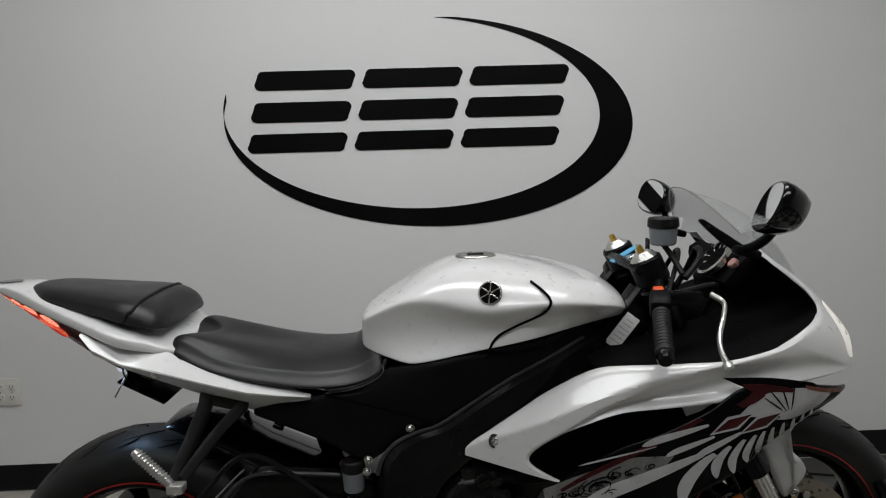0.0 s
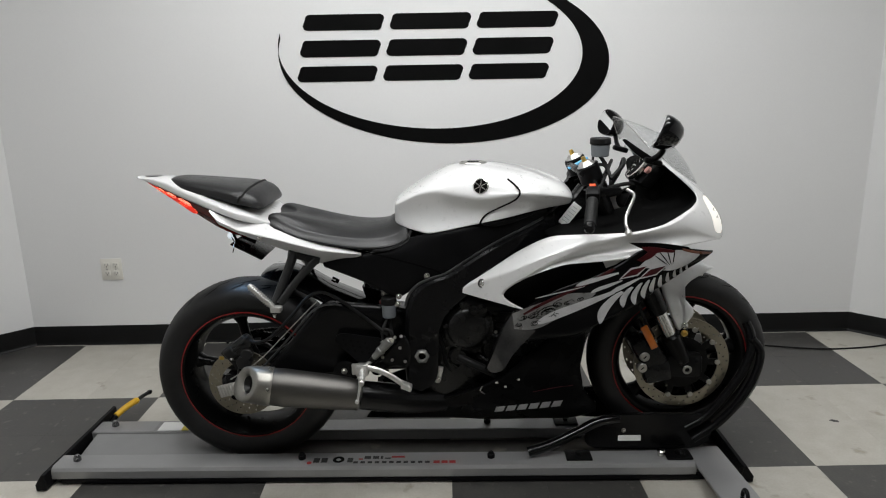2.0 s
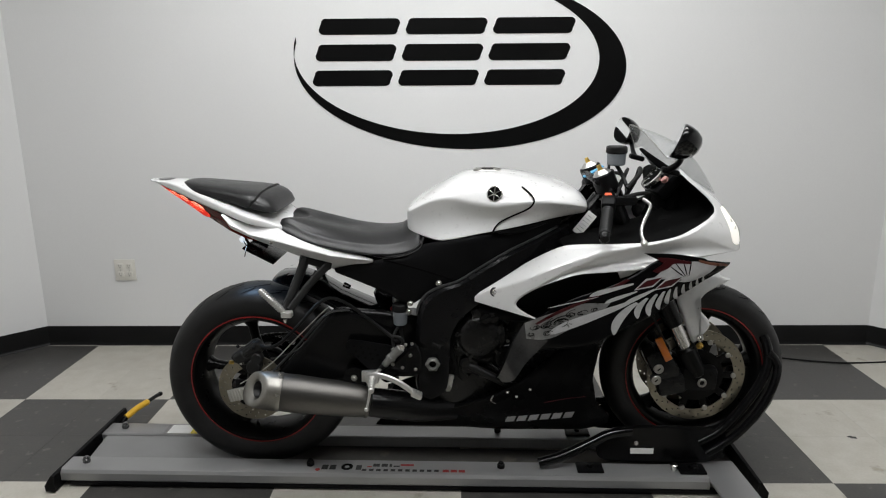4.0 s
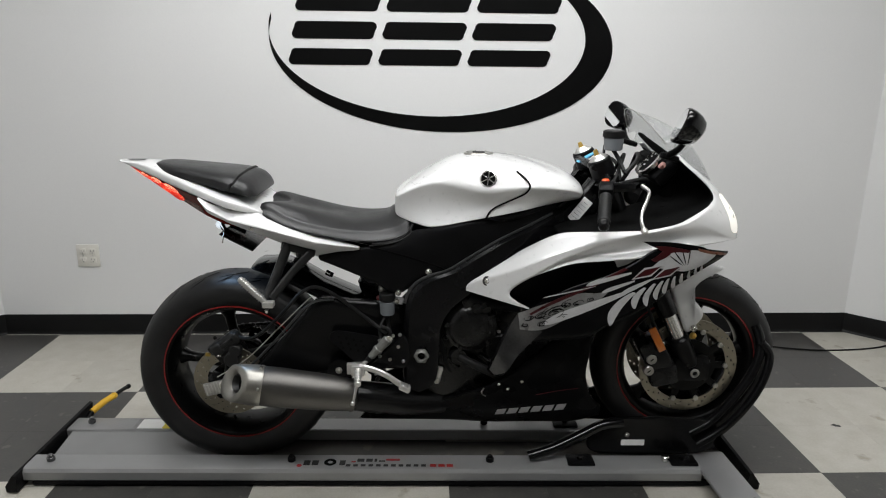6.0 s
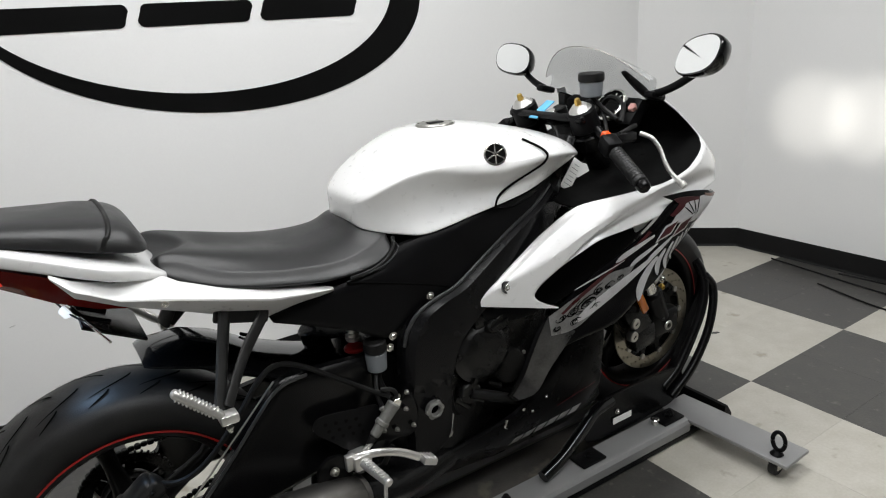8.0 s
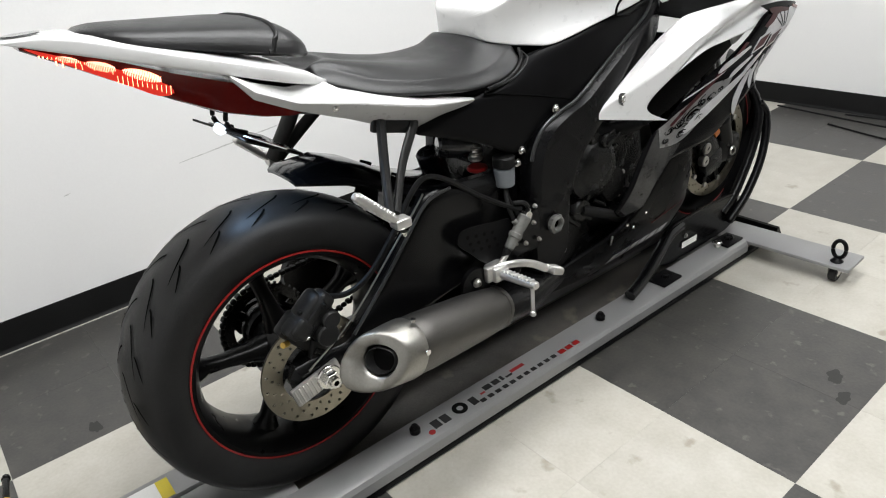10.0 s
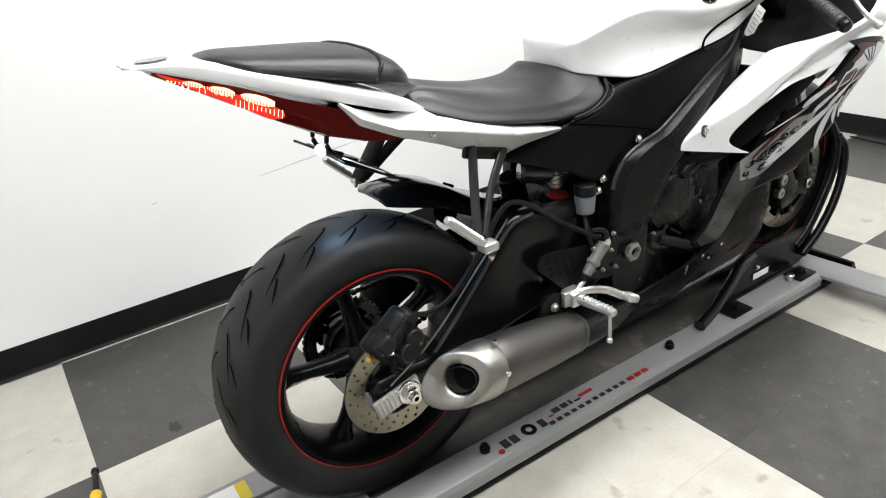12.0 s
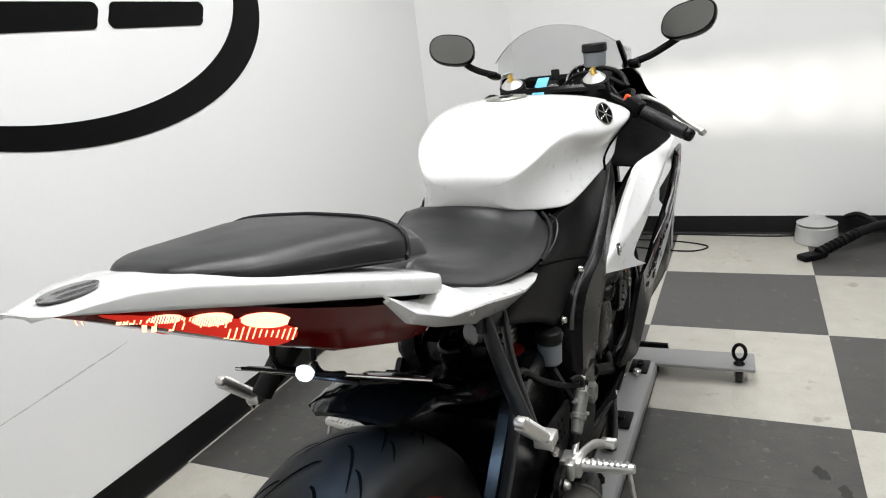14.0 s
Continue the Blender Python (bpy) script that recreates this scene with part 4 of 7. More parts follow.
part("oil_plug", rod((-0.036, -0.178, 0.352), (-0.036, -0.190, 0.352), 0.010, seg=6, bevel=0.001), M_CAP, bike)
part("clutch_arm", box((0.085, -0.195, 0.612), (0.10, 0.028, 0.034), 0.008, Matrix.Rotation(radians(-10), 4, "Y")), M_ENGINE, bike)
part("wiring_loom", tube([(-0.10, -0.13, 0.60), (-0.06, -0.165, 0.55), (-0.02, -0.168, 0.46), (0.00, -0.16, 0.38), (0.08, -0.15, 0.33)], 0.007, 8), M_CABLE, bike)
part("crank_cover", rod((0.150, -0.150, 0.455), (0.150, -0.182, 0.455), 0.052, 0.046, 28, 0.006), M_ENGINE, bike)
for k in range(5):
    a = radians(72 * k + 20)
    part("cover_bolt", bolt((0.150 + 0.050 * math.cos(a), -0.170, 0.455 + 0.050 * math.sin(a)), 0.005, 0.006), M_CAP, bike)
part("oil_cap", rod((0.080, -0.200, 0.592), (0.080, -0.222, 0.594), 0.019, 0.017, 22, 0.003), M_ENGINE, bike)
part("oil_cap_grip", box((0.080, -0.224, 0.594), (0.026, 0.008, 0.007), 0.002, Matrix.Rotation(radians(-25), 4, "Y")), M_ENGINE, bike)
for k in range(4):
    part("header_pipe", tube([(0.30, -0.105 + 0.07 * k, 0.60), (0.37, -0.105 + 0.07 * k, 0.50), (0.35, -0.10 + 0.067 * k, 0.36), (0.24, -0.08 + 0.05 * k, 0.25)], 0.019, 12), M_TITAN, bike, "titanium header pipe")
part("water_pump", rod((0.03, -0.15, 0.43), (0.03, -0.19, 0.43), 0.034, 0.028, 22, 0.004), M_ENGINE, bike)
part("hose", tube([(0.03, -0.185, 0.43), (0.10, -0.20, 0.40), (0.18, -0.19, 0.36), (0.28, -0.16, 0.34)], 0.013, 12), M_CABLE, bike)
part("engine_hose", tube([(0.06, -0.19, 0.62), (0.12, -0.20, 0.605), (0.20, -0.20, 0.60)], 0.020, 14), M_BLACKP, bike)

# -- shock and its reservoir --
part("shock_body", rod((-0.26, 0.0, 0.62), (-0.20, 0.0, 0.40), 0.030, seg=20, bevel=0.004), M_ENGINE, bike)
part("shock_reservoir", rod((-0.265, -0.040, 0.640), (-0.185, -0.078, 0.628), 0.026, seg=22, bevel=0.006), M_GUN, bike)
part("reservoir_adjuster", rod((-0.200, -0.088, 0.600), (-0.200, -0.088, 0.638), 0.015, 0.011, 18, 0.002), M_CAP, bike)
for zz in (0.606, 0.616, 0.626):
    part("adjuster_ring", rod((-0.200, -0.088, zz), (-0.200, -0.088, zz + 0.005), 0.0165, seg=18, bevel=0.001), M_CAP, bike)
part("red_collar", rod((-0.200, -0.092, 0.578), (-0.200, -0.092, 0.588), 0.023, seg=20, bevel=0.003), M_RED, bike, "red anodised collar")
# rear brake fluid cup
cup = part("fluid_cup", rod((-0.184, -0.160, 0.555), (-0.184, -0.160, 0.598), 0.021, 0.023, 22, 0.003), M_FLUID, bike, "translucent brake fluid cup with a black cap")
part("cup_cap", rod((-0.184, -0.160, 0.598), (-0.184, -0.160, 0.622), 0.025, 0.024, 22, 0.003), M_CABLE, cup)
part("cup_hose", tube([(-0.184, -0.160, 0.556), (-0.18, -0.165, 0.52), (-0.165, -0.19, 0.475)], 0.006, 8), M_CABLE, bike)

# -- rear set, brake pedal and foot peg (both sides) --
for s in (-1, 1):
    plate = panel([(-0.135, 0.505), (-0.165, 0.480), (-0.215, 0.43), (-0.245, 0.395), (-0.225, 0.375), (-0.18, 0.40), (-0.13, 0.40), (-0.115, 0.45)], lambda x, z: 0.200, 0.012, s, 0.03, 0.003, 0.008)
    part("rearset_plate", plate, M_SATIN, bike)
    heel = panel([(-0.205, 0.490), (-0.255, 0.505), (-0.335, 0.515), (-0.350, 0.490), (-0.318, 0.455), (-0.270, 0.412), (-0.225, 0.420)], lambda x, z: 0.196, 0.003, s, 0.03)
    part("heel_guard", heel, M_BLACKP, bike, "drilled black heel guard")
    dots = bmesh.new()
    for i in range(4):
        for j in range(3):
            join(dots, rod((-0.325 + 0.022 * i + 0.006 * (2 - j), s * 0.1965, 0.462 + 0.017 * j - 0.004 * i), (-0.325 + 0.022 * i + 0.006 * (2 - j), s * 0.1972, 0.462 + 0.017 * j - 0.004 * i), 0.0042, seg=8))
    part("guard_holes", dots, M_DULLB, bike)
    peg = part("foot_peg", rod((-0.267, s * 0.228, 0.402), (-0.258, s * 0.322, 0.404), 0.0115, 0.009, 14, 0.003), M_ALU, bike, "knurled aluminium foot peg")
    kn = bmesh.new()
    for k in range(8):
        join(kn, box((-0.2665 + 0.0009 * k, s * (0.238 + 0.010 * k), 0.412), (0.015, 0.0045, 0.005), 0.001, seg=1))
    part("peg_knurl", kn, M_ALU, peg)
    part("peg_bracket", box((-0.268, s * 0.213, 0.402), (0.040, 0.040, 0.034), 0.006), M_ALU, bike)
    part("peg_feeler", rod((-0.262, s * 0.312, 0.398), (-0.272, s * 0.322, 0.348), 0.004, seg=10, bevel=0.001), M_ALU, peg)
    part("feeler_tip", rod((-0.272, s * 0.322, 0.352), (-0.274, s * 0.324, 0.342), 0.0065, seg=12, bevel=0.002), M_ALU, peg)
lev = tube([(-0.285, -0.215, 0.410), (-0.24, -0.228, 0.412), (-0.19, -0.235, 0.396), (-0.145, -0.238, 0.366)], 0.009, 12, flat=0.7)
pedal = part("brake_pedal", lev, M_ALU, bike, "polished aluminium brake pedal")
tip = box((-0.130, -0.248, 0.360), (0.034, 0.030, 0.016), 0.004, Matrix.Rotation(radians(25), 4, "Y"))
for k in range(4):
    join(tip, box((-0.141 + 0.008 * k, -0.248, 0.373 - 0.0036 * k), (0.004, 0.028, 0.005), 0.001, Matrix.Rotation(radians(25), 4, "Y"), 1))
part("pedal_tip", tip, M_ALU, pedal)
part("master_cylinder", rod((-0.232, -0.213, 0.440), (-0.178, -0.213, 0.498), 0.0105, 0.0145, 18, 0.003), M_CASTG, bike, "grey cast rear master cylinder")
part("cylinder_boot", rod((-0.246, -0.213, 0.424), (-0.232, -0.213, 0.440), 0.007, 0.009, 14, 0.002), M_CABLE, bike)
part("cylinder_neck", rod((-0.214, -0.213, 0.459), (-0.206, -0.213, 0.468), 0.0150, seg=18, bevel=0.002), M_CASTG, bike)
part("cylinder_inlet", rod((-0.196, -0.210, 0.480), (-0.206, -0.206, 0.494), 0.0075, 0.006, 12, 0.001), M_CASTG, bike)
part("banjo", rod((-0.176, -0.222, 0.500), (-0.176, -0.204, 0.500), 0.0105, seg=6, bevel=0.001), M_CHROME, bike)
part("cylinder_ear", box((-0.196, -0.212, 0.478), (0.034, 0.008, 0.018), 0.004, Matrix.Rotation(radians(-47), 4, "Y")), M_CASTG, bike)
part("master_hose", tube([(-0.182, -0.213, 0.492), (-0.172, -0.214, 0.512), (-0.180, -0.21, 0.528), (-0.20, -0.20, 0.530)], 0.005, 8), M_CABLE, bike)
part("reservoir_hose", tube([(-0.200, -0.205, 0.486), (-0.205, -0.19, 0.520), (-0.190, -0.165, 0.550)], 0.005, 8), M_CABLE, bike)
part("push_rod", rod((-0.285, -0.215, 0.395), (-0.240, -0.215, 0.43), 0.006, seg=10), M_ALU, bike)
part("rod_clevis", box((-0.290, -0.215, 0.405), (0.022, 0.016, 0.034), 0.003), M_ALU, bike)
for x, z in ((-0.165, 0.505), (-0.150, 0.470), (-0.20, 0.465), (-0.135, 0.425), (-0.205, 0.440), (-0.145, 0.508), (-0.175, 0.43)):
    part("rearset_bolt", bolt((x, -0.206, z), 0.0048, 0.008), M_CAP, bike)
part("brake_switch", rod((-0.19, -0.21, 0.40), (-0.215, -0.212, 0.365), 0.006, seg=10), M_CABLE, bike)

# -- exhaust --
muf0, muf1 = Vector((-0.620, -0.277, 0.386)), Vector((-0.270, -0.218, 0.318))
ax = (muf1 - muf0).normalized()
sd = ax.cross(Vector((0, 0, 1))).normalized()
upv = sd.cross(ax)


def muf_ring(p, ry, rz, n=28, tilt=0.0, egg=0.0):
    """A rounded oval across the silencer's axis; tilt slants it along the axis."""
    ring = []
    for k in range(n):
        a = 2 * math.pi * k / n
        ca, sa = math.cos(a), math.sin(a)
        f = (abs(ca) ** 2.1 + abs(sa) ** 2.1) ** (-1 / 2.1)
        u, v = 0.88 * ry * f * ca * (1 + 0.13 * sa), 0.88 * rz * f * sa
        k = max(0.0, -(0.75 * ca + 0.66 * sa)) ** 2 * egg
        u, v = u - k * ry, v - 0.8 * k * rz
        ring.append(p + sd * u + upv * v + ax * (tilt * (0.80 * u + 0.30 * v)))
    return ring


body = loft([muf_ring(muf0 + ax * d, a, b) for d, a, b in ((0.066, 0.056, 0.062), (0.070, 0.0585, 0.0645), (0.12, 0.060, 0.066), (0.28, 0.056, 0.060), (0.338, 0.053, 0.055), (0.345, 0.050, 0.052))])
muffler = part("muffler", body, M_TITAN, bike, "brushed titanium silencer with a slash-cut end cap", sharp=30)
cap = loft([muf_ring(muf0 + ax * d, a, b, tilt=t, egg=0.0 if d > 0.07 else 0.03 if d > 0.05 else 0.30 * a / 0.0612 if a > 0.05 else 0.0) for d, a, b, t in ((0.082, 0.0602, 0.0662, 0), (0.080, 0.0612, 0.0675, 0), (0.066, 0.0612, 0.0675, 0.10), (0.014, 0.0580, 0.0625, 0.72), (0.006, 0.0560, 0.0600, 0.74), (0.003, 0.0525, 0.0560, 0.74), (0.006, 0.0365, 0.0375, 0.66), (0.012, 0.0335, 0.0335, 0.60), (0.030, 0.0325, 0.0325, 0.4))], cap=False)
part("end_cap", cap, M_ENDCAP, muffler, "satin steel slash-cut end cap", sharp=50)
part("outlet_pipe", loft([muf_ring(muf0 + ax * d, r, r, tilt=0.66) for d, r in ((0.034, 0.0290), (0.012, 0.0290), (0.010, 0.0270), (0.05, 0.026))], cap=False), M_CALIPER, muffler)
# a dull black plug closes the pipe a little way in
part("outlet_dark", loft([muf_ring(muf0 + ax * d, r, r, tilt=0.5) for d, r in ((0.026, 0.0322), (0.060, 0.0300), (0.065, 0.020))]), M_DULLB, muffler)
for u, v in ((-0.058, 0.018), (0.02, 0.066)):
    p = muf0 + ax * 0.072 + sd * (-u if u < 0 else u) + upv * v
    part("rivet", rod(p - (sd * (-u) + upv * v).normalized() * 0.002 if u > 0 else p, p + (sd if u < 0 else upv) * 0.004, 0.0055, seg=10), M_CHROME, muffler)
part("muffler_strap", loft([muf_ring(muf1 + ax * d, a, b) for d, a, b in ((-0.022, 0.0535, 0.0555), (-0.019, 0.0545, 0.0565), (-0.012, 0.0542, 0.0560), (-0.010, 0.052, 0.054))]), M_TITAN, muffler)
part("link_pipe", loft([muf_ring(muf1 + Vector(d), a, a) for d, a in (((-0.006, 0, 0), 0.050), ((0.05, 0.012, -0.012), 0.052), ((0.14, 0.05, -0.04), 0.052), ((0.26, 0.10, -0.06), 0.05))]), M_SATIN, bike, "black exhaust link pipe cover")
part("engine_bracket", box((-0.030, -0.178, 0.372), (0.018, 0.012, 0.046), 0.003, Matrix.Rotation(radians(12), 4, "Y")), M_ALU, bike)
hang = panel([(-0.36, 0.385), (-0.352, 0.415), (-0.325, 0.428), (-0.295, 0.415), (-0.285, 0.38), (-0.30, 0.365), (-0.345, 0.368)], lambda x, z: 0.212, 0.010, -1, 0.03)
part("muffler_hanger", hang, M_SATIN, bike)
part("hanger_bolt", bolt((-0.325, -0.214, 0.398), 0.009, 0.010), M_CAP, bike)

# -- passenger pegs --
for s in (-1, 1):
    br = tube([(-0.468, s * 0.158, 0.768), (-0.492, s * 0.190, 0.70), (-0.520, s * 0.232, 0.625)], 0.0175, 12, flat=0.5)
    join(br, tube([(-0.400, s * 0.160, 0.745), (-0.455, s * 0.190, 0.69), (-0.506, s * 0.232, 0.625)], 0.0130, 12, flat=0.5))
    join(br, box((-0.44, s * 0.158, 0.752), (0.10, 0.012, 0.024), 0.004, Matrix.Rotation(radians(15), 4, "Y")))
    pb = part("peg_hanger", br, M_CALIPER, bike, "black passenger peg hanger")
    d = (Vector((-0.592, s * 0.243, 0.690)) - Vector((-0.520, s * 0.252, 0.622)))
    rotm = d.to_track_quat("X", "Z").to_matrix().to_4x4()
    pg = box((Vector((-0.592, s * 0.243, 0.690)) + Vector((-0.520, s * 0.252, 0.622))) / 2, (d.length, 0.018, 0.015), 0.006, rotm, 3)
    kn = bmesh.new()
    for k in range(11):
        p = Vector((-0.520, s * 0.252, 0.622)) + d * (0.16 + 0.072 * k)
        join(kn, box(p, (0.0035, 0.016, 0.019), 0.001, rotm, 1))
    pgo = part("passenger_peg", pg, M_ALU, bike, "folded ribbed aluminium passenger peg")
    part("peg_ribs", kn, M_ALU, pgo)
    part("peg_clevis", box((-0.512, s * 0.250, 0.616), (0.032, 0.028, 0.018), 0.004), M_ALU, bike)
    part("peg_bolt", bolt((-0.515, s * 0.262, 0.603), 0.006, 0.01, (0, 0, -1)), M_CHROME, bike)

# -- tank --
secs = []
HALVES = []
for x, zt, w, zc, wr, wb, zb in ((-0.166, 0.900, 0.060, 0.890, 0.062, 0.066, 0.846), (-0.154, 0.914, 0.092, 0.902, 0.088, 0.086, 0.838), (-0.120, 0.936, 0.118, 0.922, 0.108, 0.112, 0.828), (-0.090, 0.954, 0.134, 0.938, 0.120, 0.138, 0.824), (-0.060, 0.973, 0.146, 0.947, 0.128, 0.160, 0.818),
                                 (-0.025, 0.994, 0.160, 0.950, 0.136, 0.168, 0.825), (0.010, 1.010, 0.174, 0.945, 0.146, 0.176, 0.834), (0.045, 1.018, 0.190, 0.938, 0.160, 0.183, 0.844), (0.100, 1.020, 0.214, 0.933, 0.182, 0.194, 0.858), (0.150, 1.016, 0.231, 0.942, 0.198, 0.202, 0.869), (0.200, 1.008, 0.236, 0.951, 0.206, 0.200, 0.880),
                                 (0.270, 0.994, 0.222, 0.948, 0.196, 0.176, 0.894), (0.330, 0.976, 0.196, 0.937, 0.168, 0.140, 0.899), (0.368, 0.957, 0.162, 0.926, 0.140, 0.118, 0.900), (0.386, 0.937, 0.125, 0.918, 0.115, 0.100, 0.904)):
    h, g = zt - zc, zc - zb
    half = [(0.0, zt), (0.34 * w, zt - 0.03 * h), (0.64 * w, zt - 0.16 * h), (0.86 * w, zt - 0.42 * h), (0.97 * w, zc + 0.20 * h), (w, zc + 0.02 * h),
            (wr + (w - wr) * 0.72, zc - 0.12 * g), (wr, zc - 0.46 * g), (wr + (wb - wr) * 0.45, zb + 0.22 * g), (wb, zb + 0.04 * g), (wb, zb)]
    HALVES.append((x, half))
    secs.append([(x, y - 0.020, z) for y, z in half] + [(x, -y - 0.020, z) for y, z in reversed(half[1:])])
tank = part("fuel_tank", loft(secs), M_WHITE, bike, "pearl white fuel tank with knee recesses", sharp=180, sub=2)
capb = rod((0.085, -0.020, 1.000), (0.085, -0.020, 1.0205), 0.046, 0.044, 40, 0.002)
cap = part("tank_cap", capb, M_CAP, bike, "flush silver and black fuel cap")
part("cap_lock", box((0.085, -0.020, 1.0212), (0.036, 0.020, 0.003), 0.0012), M_CABLE, cap)
for k in range(7):
    a = 2 * math.pi * k / 7
    part("cap_screw", rod((0.085 + 0.038 * math.cos(a), -0.020 + 0.038 * math.sin(a), 1.019), (0.085 + 0.038 * math.cos(a), -0.020 + 0.038 * math.sin(a), 1.0217), 0.0035, seg=8), M_CHROME, cap)


def tank_y(x, z):
    """Half-width of the tank at x and z."""
    wide = [(px, lerp(z, [(pz, py) for py, pz in reversed(half)])) for px, half in HALVES]
    return lerp(x, wide)


for s in (-1,):
    # round badge, drawn as a plain ring with three spokes
    c = Vector((0.102, s * (tank_y(0.102, 0.970) - 0.001) - 0.020, 0.970))
    tilt = Matrix.Translation(c) @ Matrix.Rotation(radians(s * 24), 4, "Z") @ Matrix.Rotation(radians(s * 20), 4, "X")
    b = rod((0, 0, 0), (0, s * 0.004, 0), 0.0235, 0.0225, 32, 0.001)
    b.transform(tilt)
    badge = part("tank_badge", b, M_DULLB, bike, "round black and chrome badge")
    b = lathe([(0.0205, s * 0.0042), (0.0235, s * 0.0036), (0.0235, s * 0.0050), (0.0205, s * 0.0054)], (0, 0, 0), 36)
    for k in range(6):
        a = radians(30 + 60 * k)
        join(b, box((0.011 * math.cos(a), s * 0.0048, 0.011 * math.sin(a)), (0.019, 0.0014, 0.0030), 0.0004, Matrix.Rotation(-a, 4, "Y"), 1))
    b.transform(tilt)
    part("badge_ring", b, M_CHROME, badge)
    # seam of the tank cover
    if s < 0:
        part("tank_seam", tube([(x, s * (tank_y(x, z) - 0.0012 + (0.0045 if z < 0.945 else 0.0)) - 0.020, z) for x, z in ((0.180, 0.990), (0.203, 0.972), (0.211, 0.957), (0.204, 0.940), (0.188, 0.926), (0.150, 0.906), (0.120, 0.889), (0.106, 0.875), (0.097, 0.858))], 0.0026, 6), M_GROOVE, bike)

# -- rider seat --
secs = []
for x, zc, yc, zr, we, ze, ws, zb, notch in ((-0.563, 0.854, 0.080, 0.862, 0.104, 0.858, 0.116, 0.852, 0.070), (-0.553, 0.864, 0.082, 0.876, 0.106, 0.869, 0.126, 0.848, 0.068), (-0.525, 0.864, 0.086, 0.881, 0.112, 0.870, 0.142, 0.838, 0.050), (-0.475, 0.853, 0.088, 0.869, 0.136, 0.842, 0.159, 0.816, 0.015),
                                 (-0.42, 0.846, 0.086, 0.856, 0.147, 0.828, 0.168, 0.804, 0.0), (-0.375, 0.838, 0.082, 0.844, 0.151, 0.819, 0.172, 0.796, 0.0), (-0.33, 0.832, 0.080, 0.834, 0.152, 0.812, 0.174, 0.788, 0.0), (-0.29, 0.829, 0.080, 0.828, 0.150, 0.807, 0.174, 0.781, 0.0),
                                 (-0.25, 0.830, 0.080, 0.826, 0.146, 0.803, 0.173, 0.778, 0.0), (-0.215, 0.834, 0.075, 0.829, 0.142, 0.803, 0.170, 0.777, 0.0), (-0.180, 0.840, 0.066, 0.835, 0.139, 0.808, 0.167, 0.779, -0.008), (-0.150, 0.850, 0.066, 0.846, 0.138, 0.817, 0.163, 0.785, -0.030),
                                 (-0.124, 0.854, 0.064, 0.850, 0.136, 0.832, 0.156, 0.800, -0.046), (-0.110, 0.852, 0.060, 0.848, 0.130, 0.830, 0.148, 0.808, -0.050)):
    half = [(0, zc), (0.5 * yc, 0.5 * zc + 0.5 * zr), (yc, zr), (0.55 * yc + 0.45 * we, 0.45 * zr + 0.55 * ze + 0.006), (0.94 * we, ze + 0.003), (we, ze), (we + 0.35 * (ws - we), ze - 0.42 * (ze - zb)), (ws - 0.001, zb + 0.006), (ws, zb + 0.001), (ws * 0.985, zb - 0.002), (ws * 0.92, zb - 0.005)]
    ring = [(x + notch * (1 - min(1, y / (we if notch < 0 else yc)) ** 2), y, z) for y, z in half]
    secs.append(ring + [(x, -y, z) for x, y, z in reversed(ring[1:])])
seat = part("rider_seat", loft(secs), M_SEAT, bike, "black textured vinyl rider seat", sharp=180, sub=2)
for s in (-1, 1):
    part("seat_trim", tube([(-0.225, s * 0.169, 0.771), (-0.178, s * 0.167, 0.775), (-0.140, s * 0.162, 0.788), (-0.119, s * 0.156, 0.806), (-0.110, s * 0.140, 0.824)], 0.0045, 8), M_CABLE, seat)

# -- passenger seat --
PIL = [(-0.880, 0.982, 0.030, 0.975), (-0.874, 0.986, 0.042, 0.971), (-0.850, 0.987, 0.070, 0.964), (-0.822, 0.985, 0.092, 0.957), (-0.76, 0.979, 0.110, 0.944), (-0.70, 0.973, 0.127, 0.931), (-0.632, 0.965, 0.146, 0.916), (-0.600, 0.956, 0.146, 0.909), (-0.576, 0.940, 0.138, 0.903), (-0.564, 0.916, 0.118, 0.902)]


def pillion_half(zt, w, zb):
    h = zt - zb
    return [(0, zt), (0.30 * w, zt - 0.03 * h), (0.55 * w, zt - 0.07 * h), (0.76 * w, zt - 0.18 * h), (0.88 * w, zt - 0.34 * h), (0.945 * w, zt - 0.52 * h), (0.965 * w, zt - 0.58 * h), (0.995 * w, zb + 0.08 * h), (w, zb + 0.02 * h), (0.985 * w, zb - 0.001), (0.9 * w, zb - 0.005)]


secs = []
for k in range(37):
    x = -0.880 + 0.316 * (k / 36)
    zt, w, zb = (lerp(x, [(p[0], p[j]) for p in PIL]) for j in (1, 2, 3))
    half = pillion_half(zt, w, zb)
    secs.append([(x, y, z) for y, z in half] + [(x, -y, z) for y, z in reversed(half[1:])])
pillion = part("passenger_seat", loft(secs), M_SEAT, bike, "black vinyl passenger seat with a stitched seam", sharp=48)
seam = []
for q in range(-14, 15):
    u = q / 14
    x = -0.612 - 0.030 * abs(u) ** 2.2
    zt, w, zb = (lerp(x, [(p[0], p[j]) for p in PIL]) for j in (1, 2, 3))
    half = pillion_half(zt, w, zb)[:9]
    s = abs(u) * 8
    i = min(7, int(s))
    py = half[i][0] + (half[i + 1][0] - half[i][0]) * (s - i)
    pz = half[i][1] + (half[i + 1][1] - half[i][1]) * (s - i)
    seam.append((x, math.copysign(py * 0.995, u), pz + 0.0005))
part("seam_piping", tube(seam, 0.0040, 8, 2), M_CABLE, pillion)

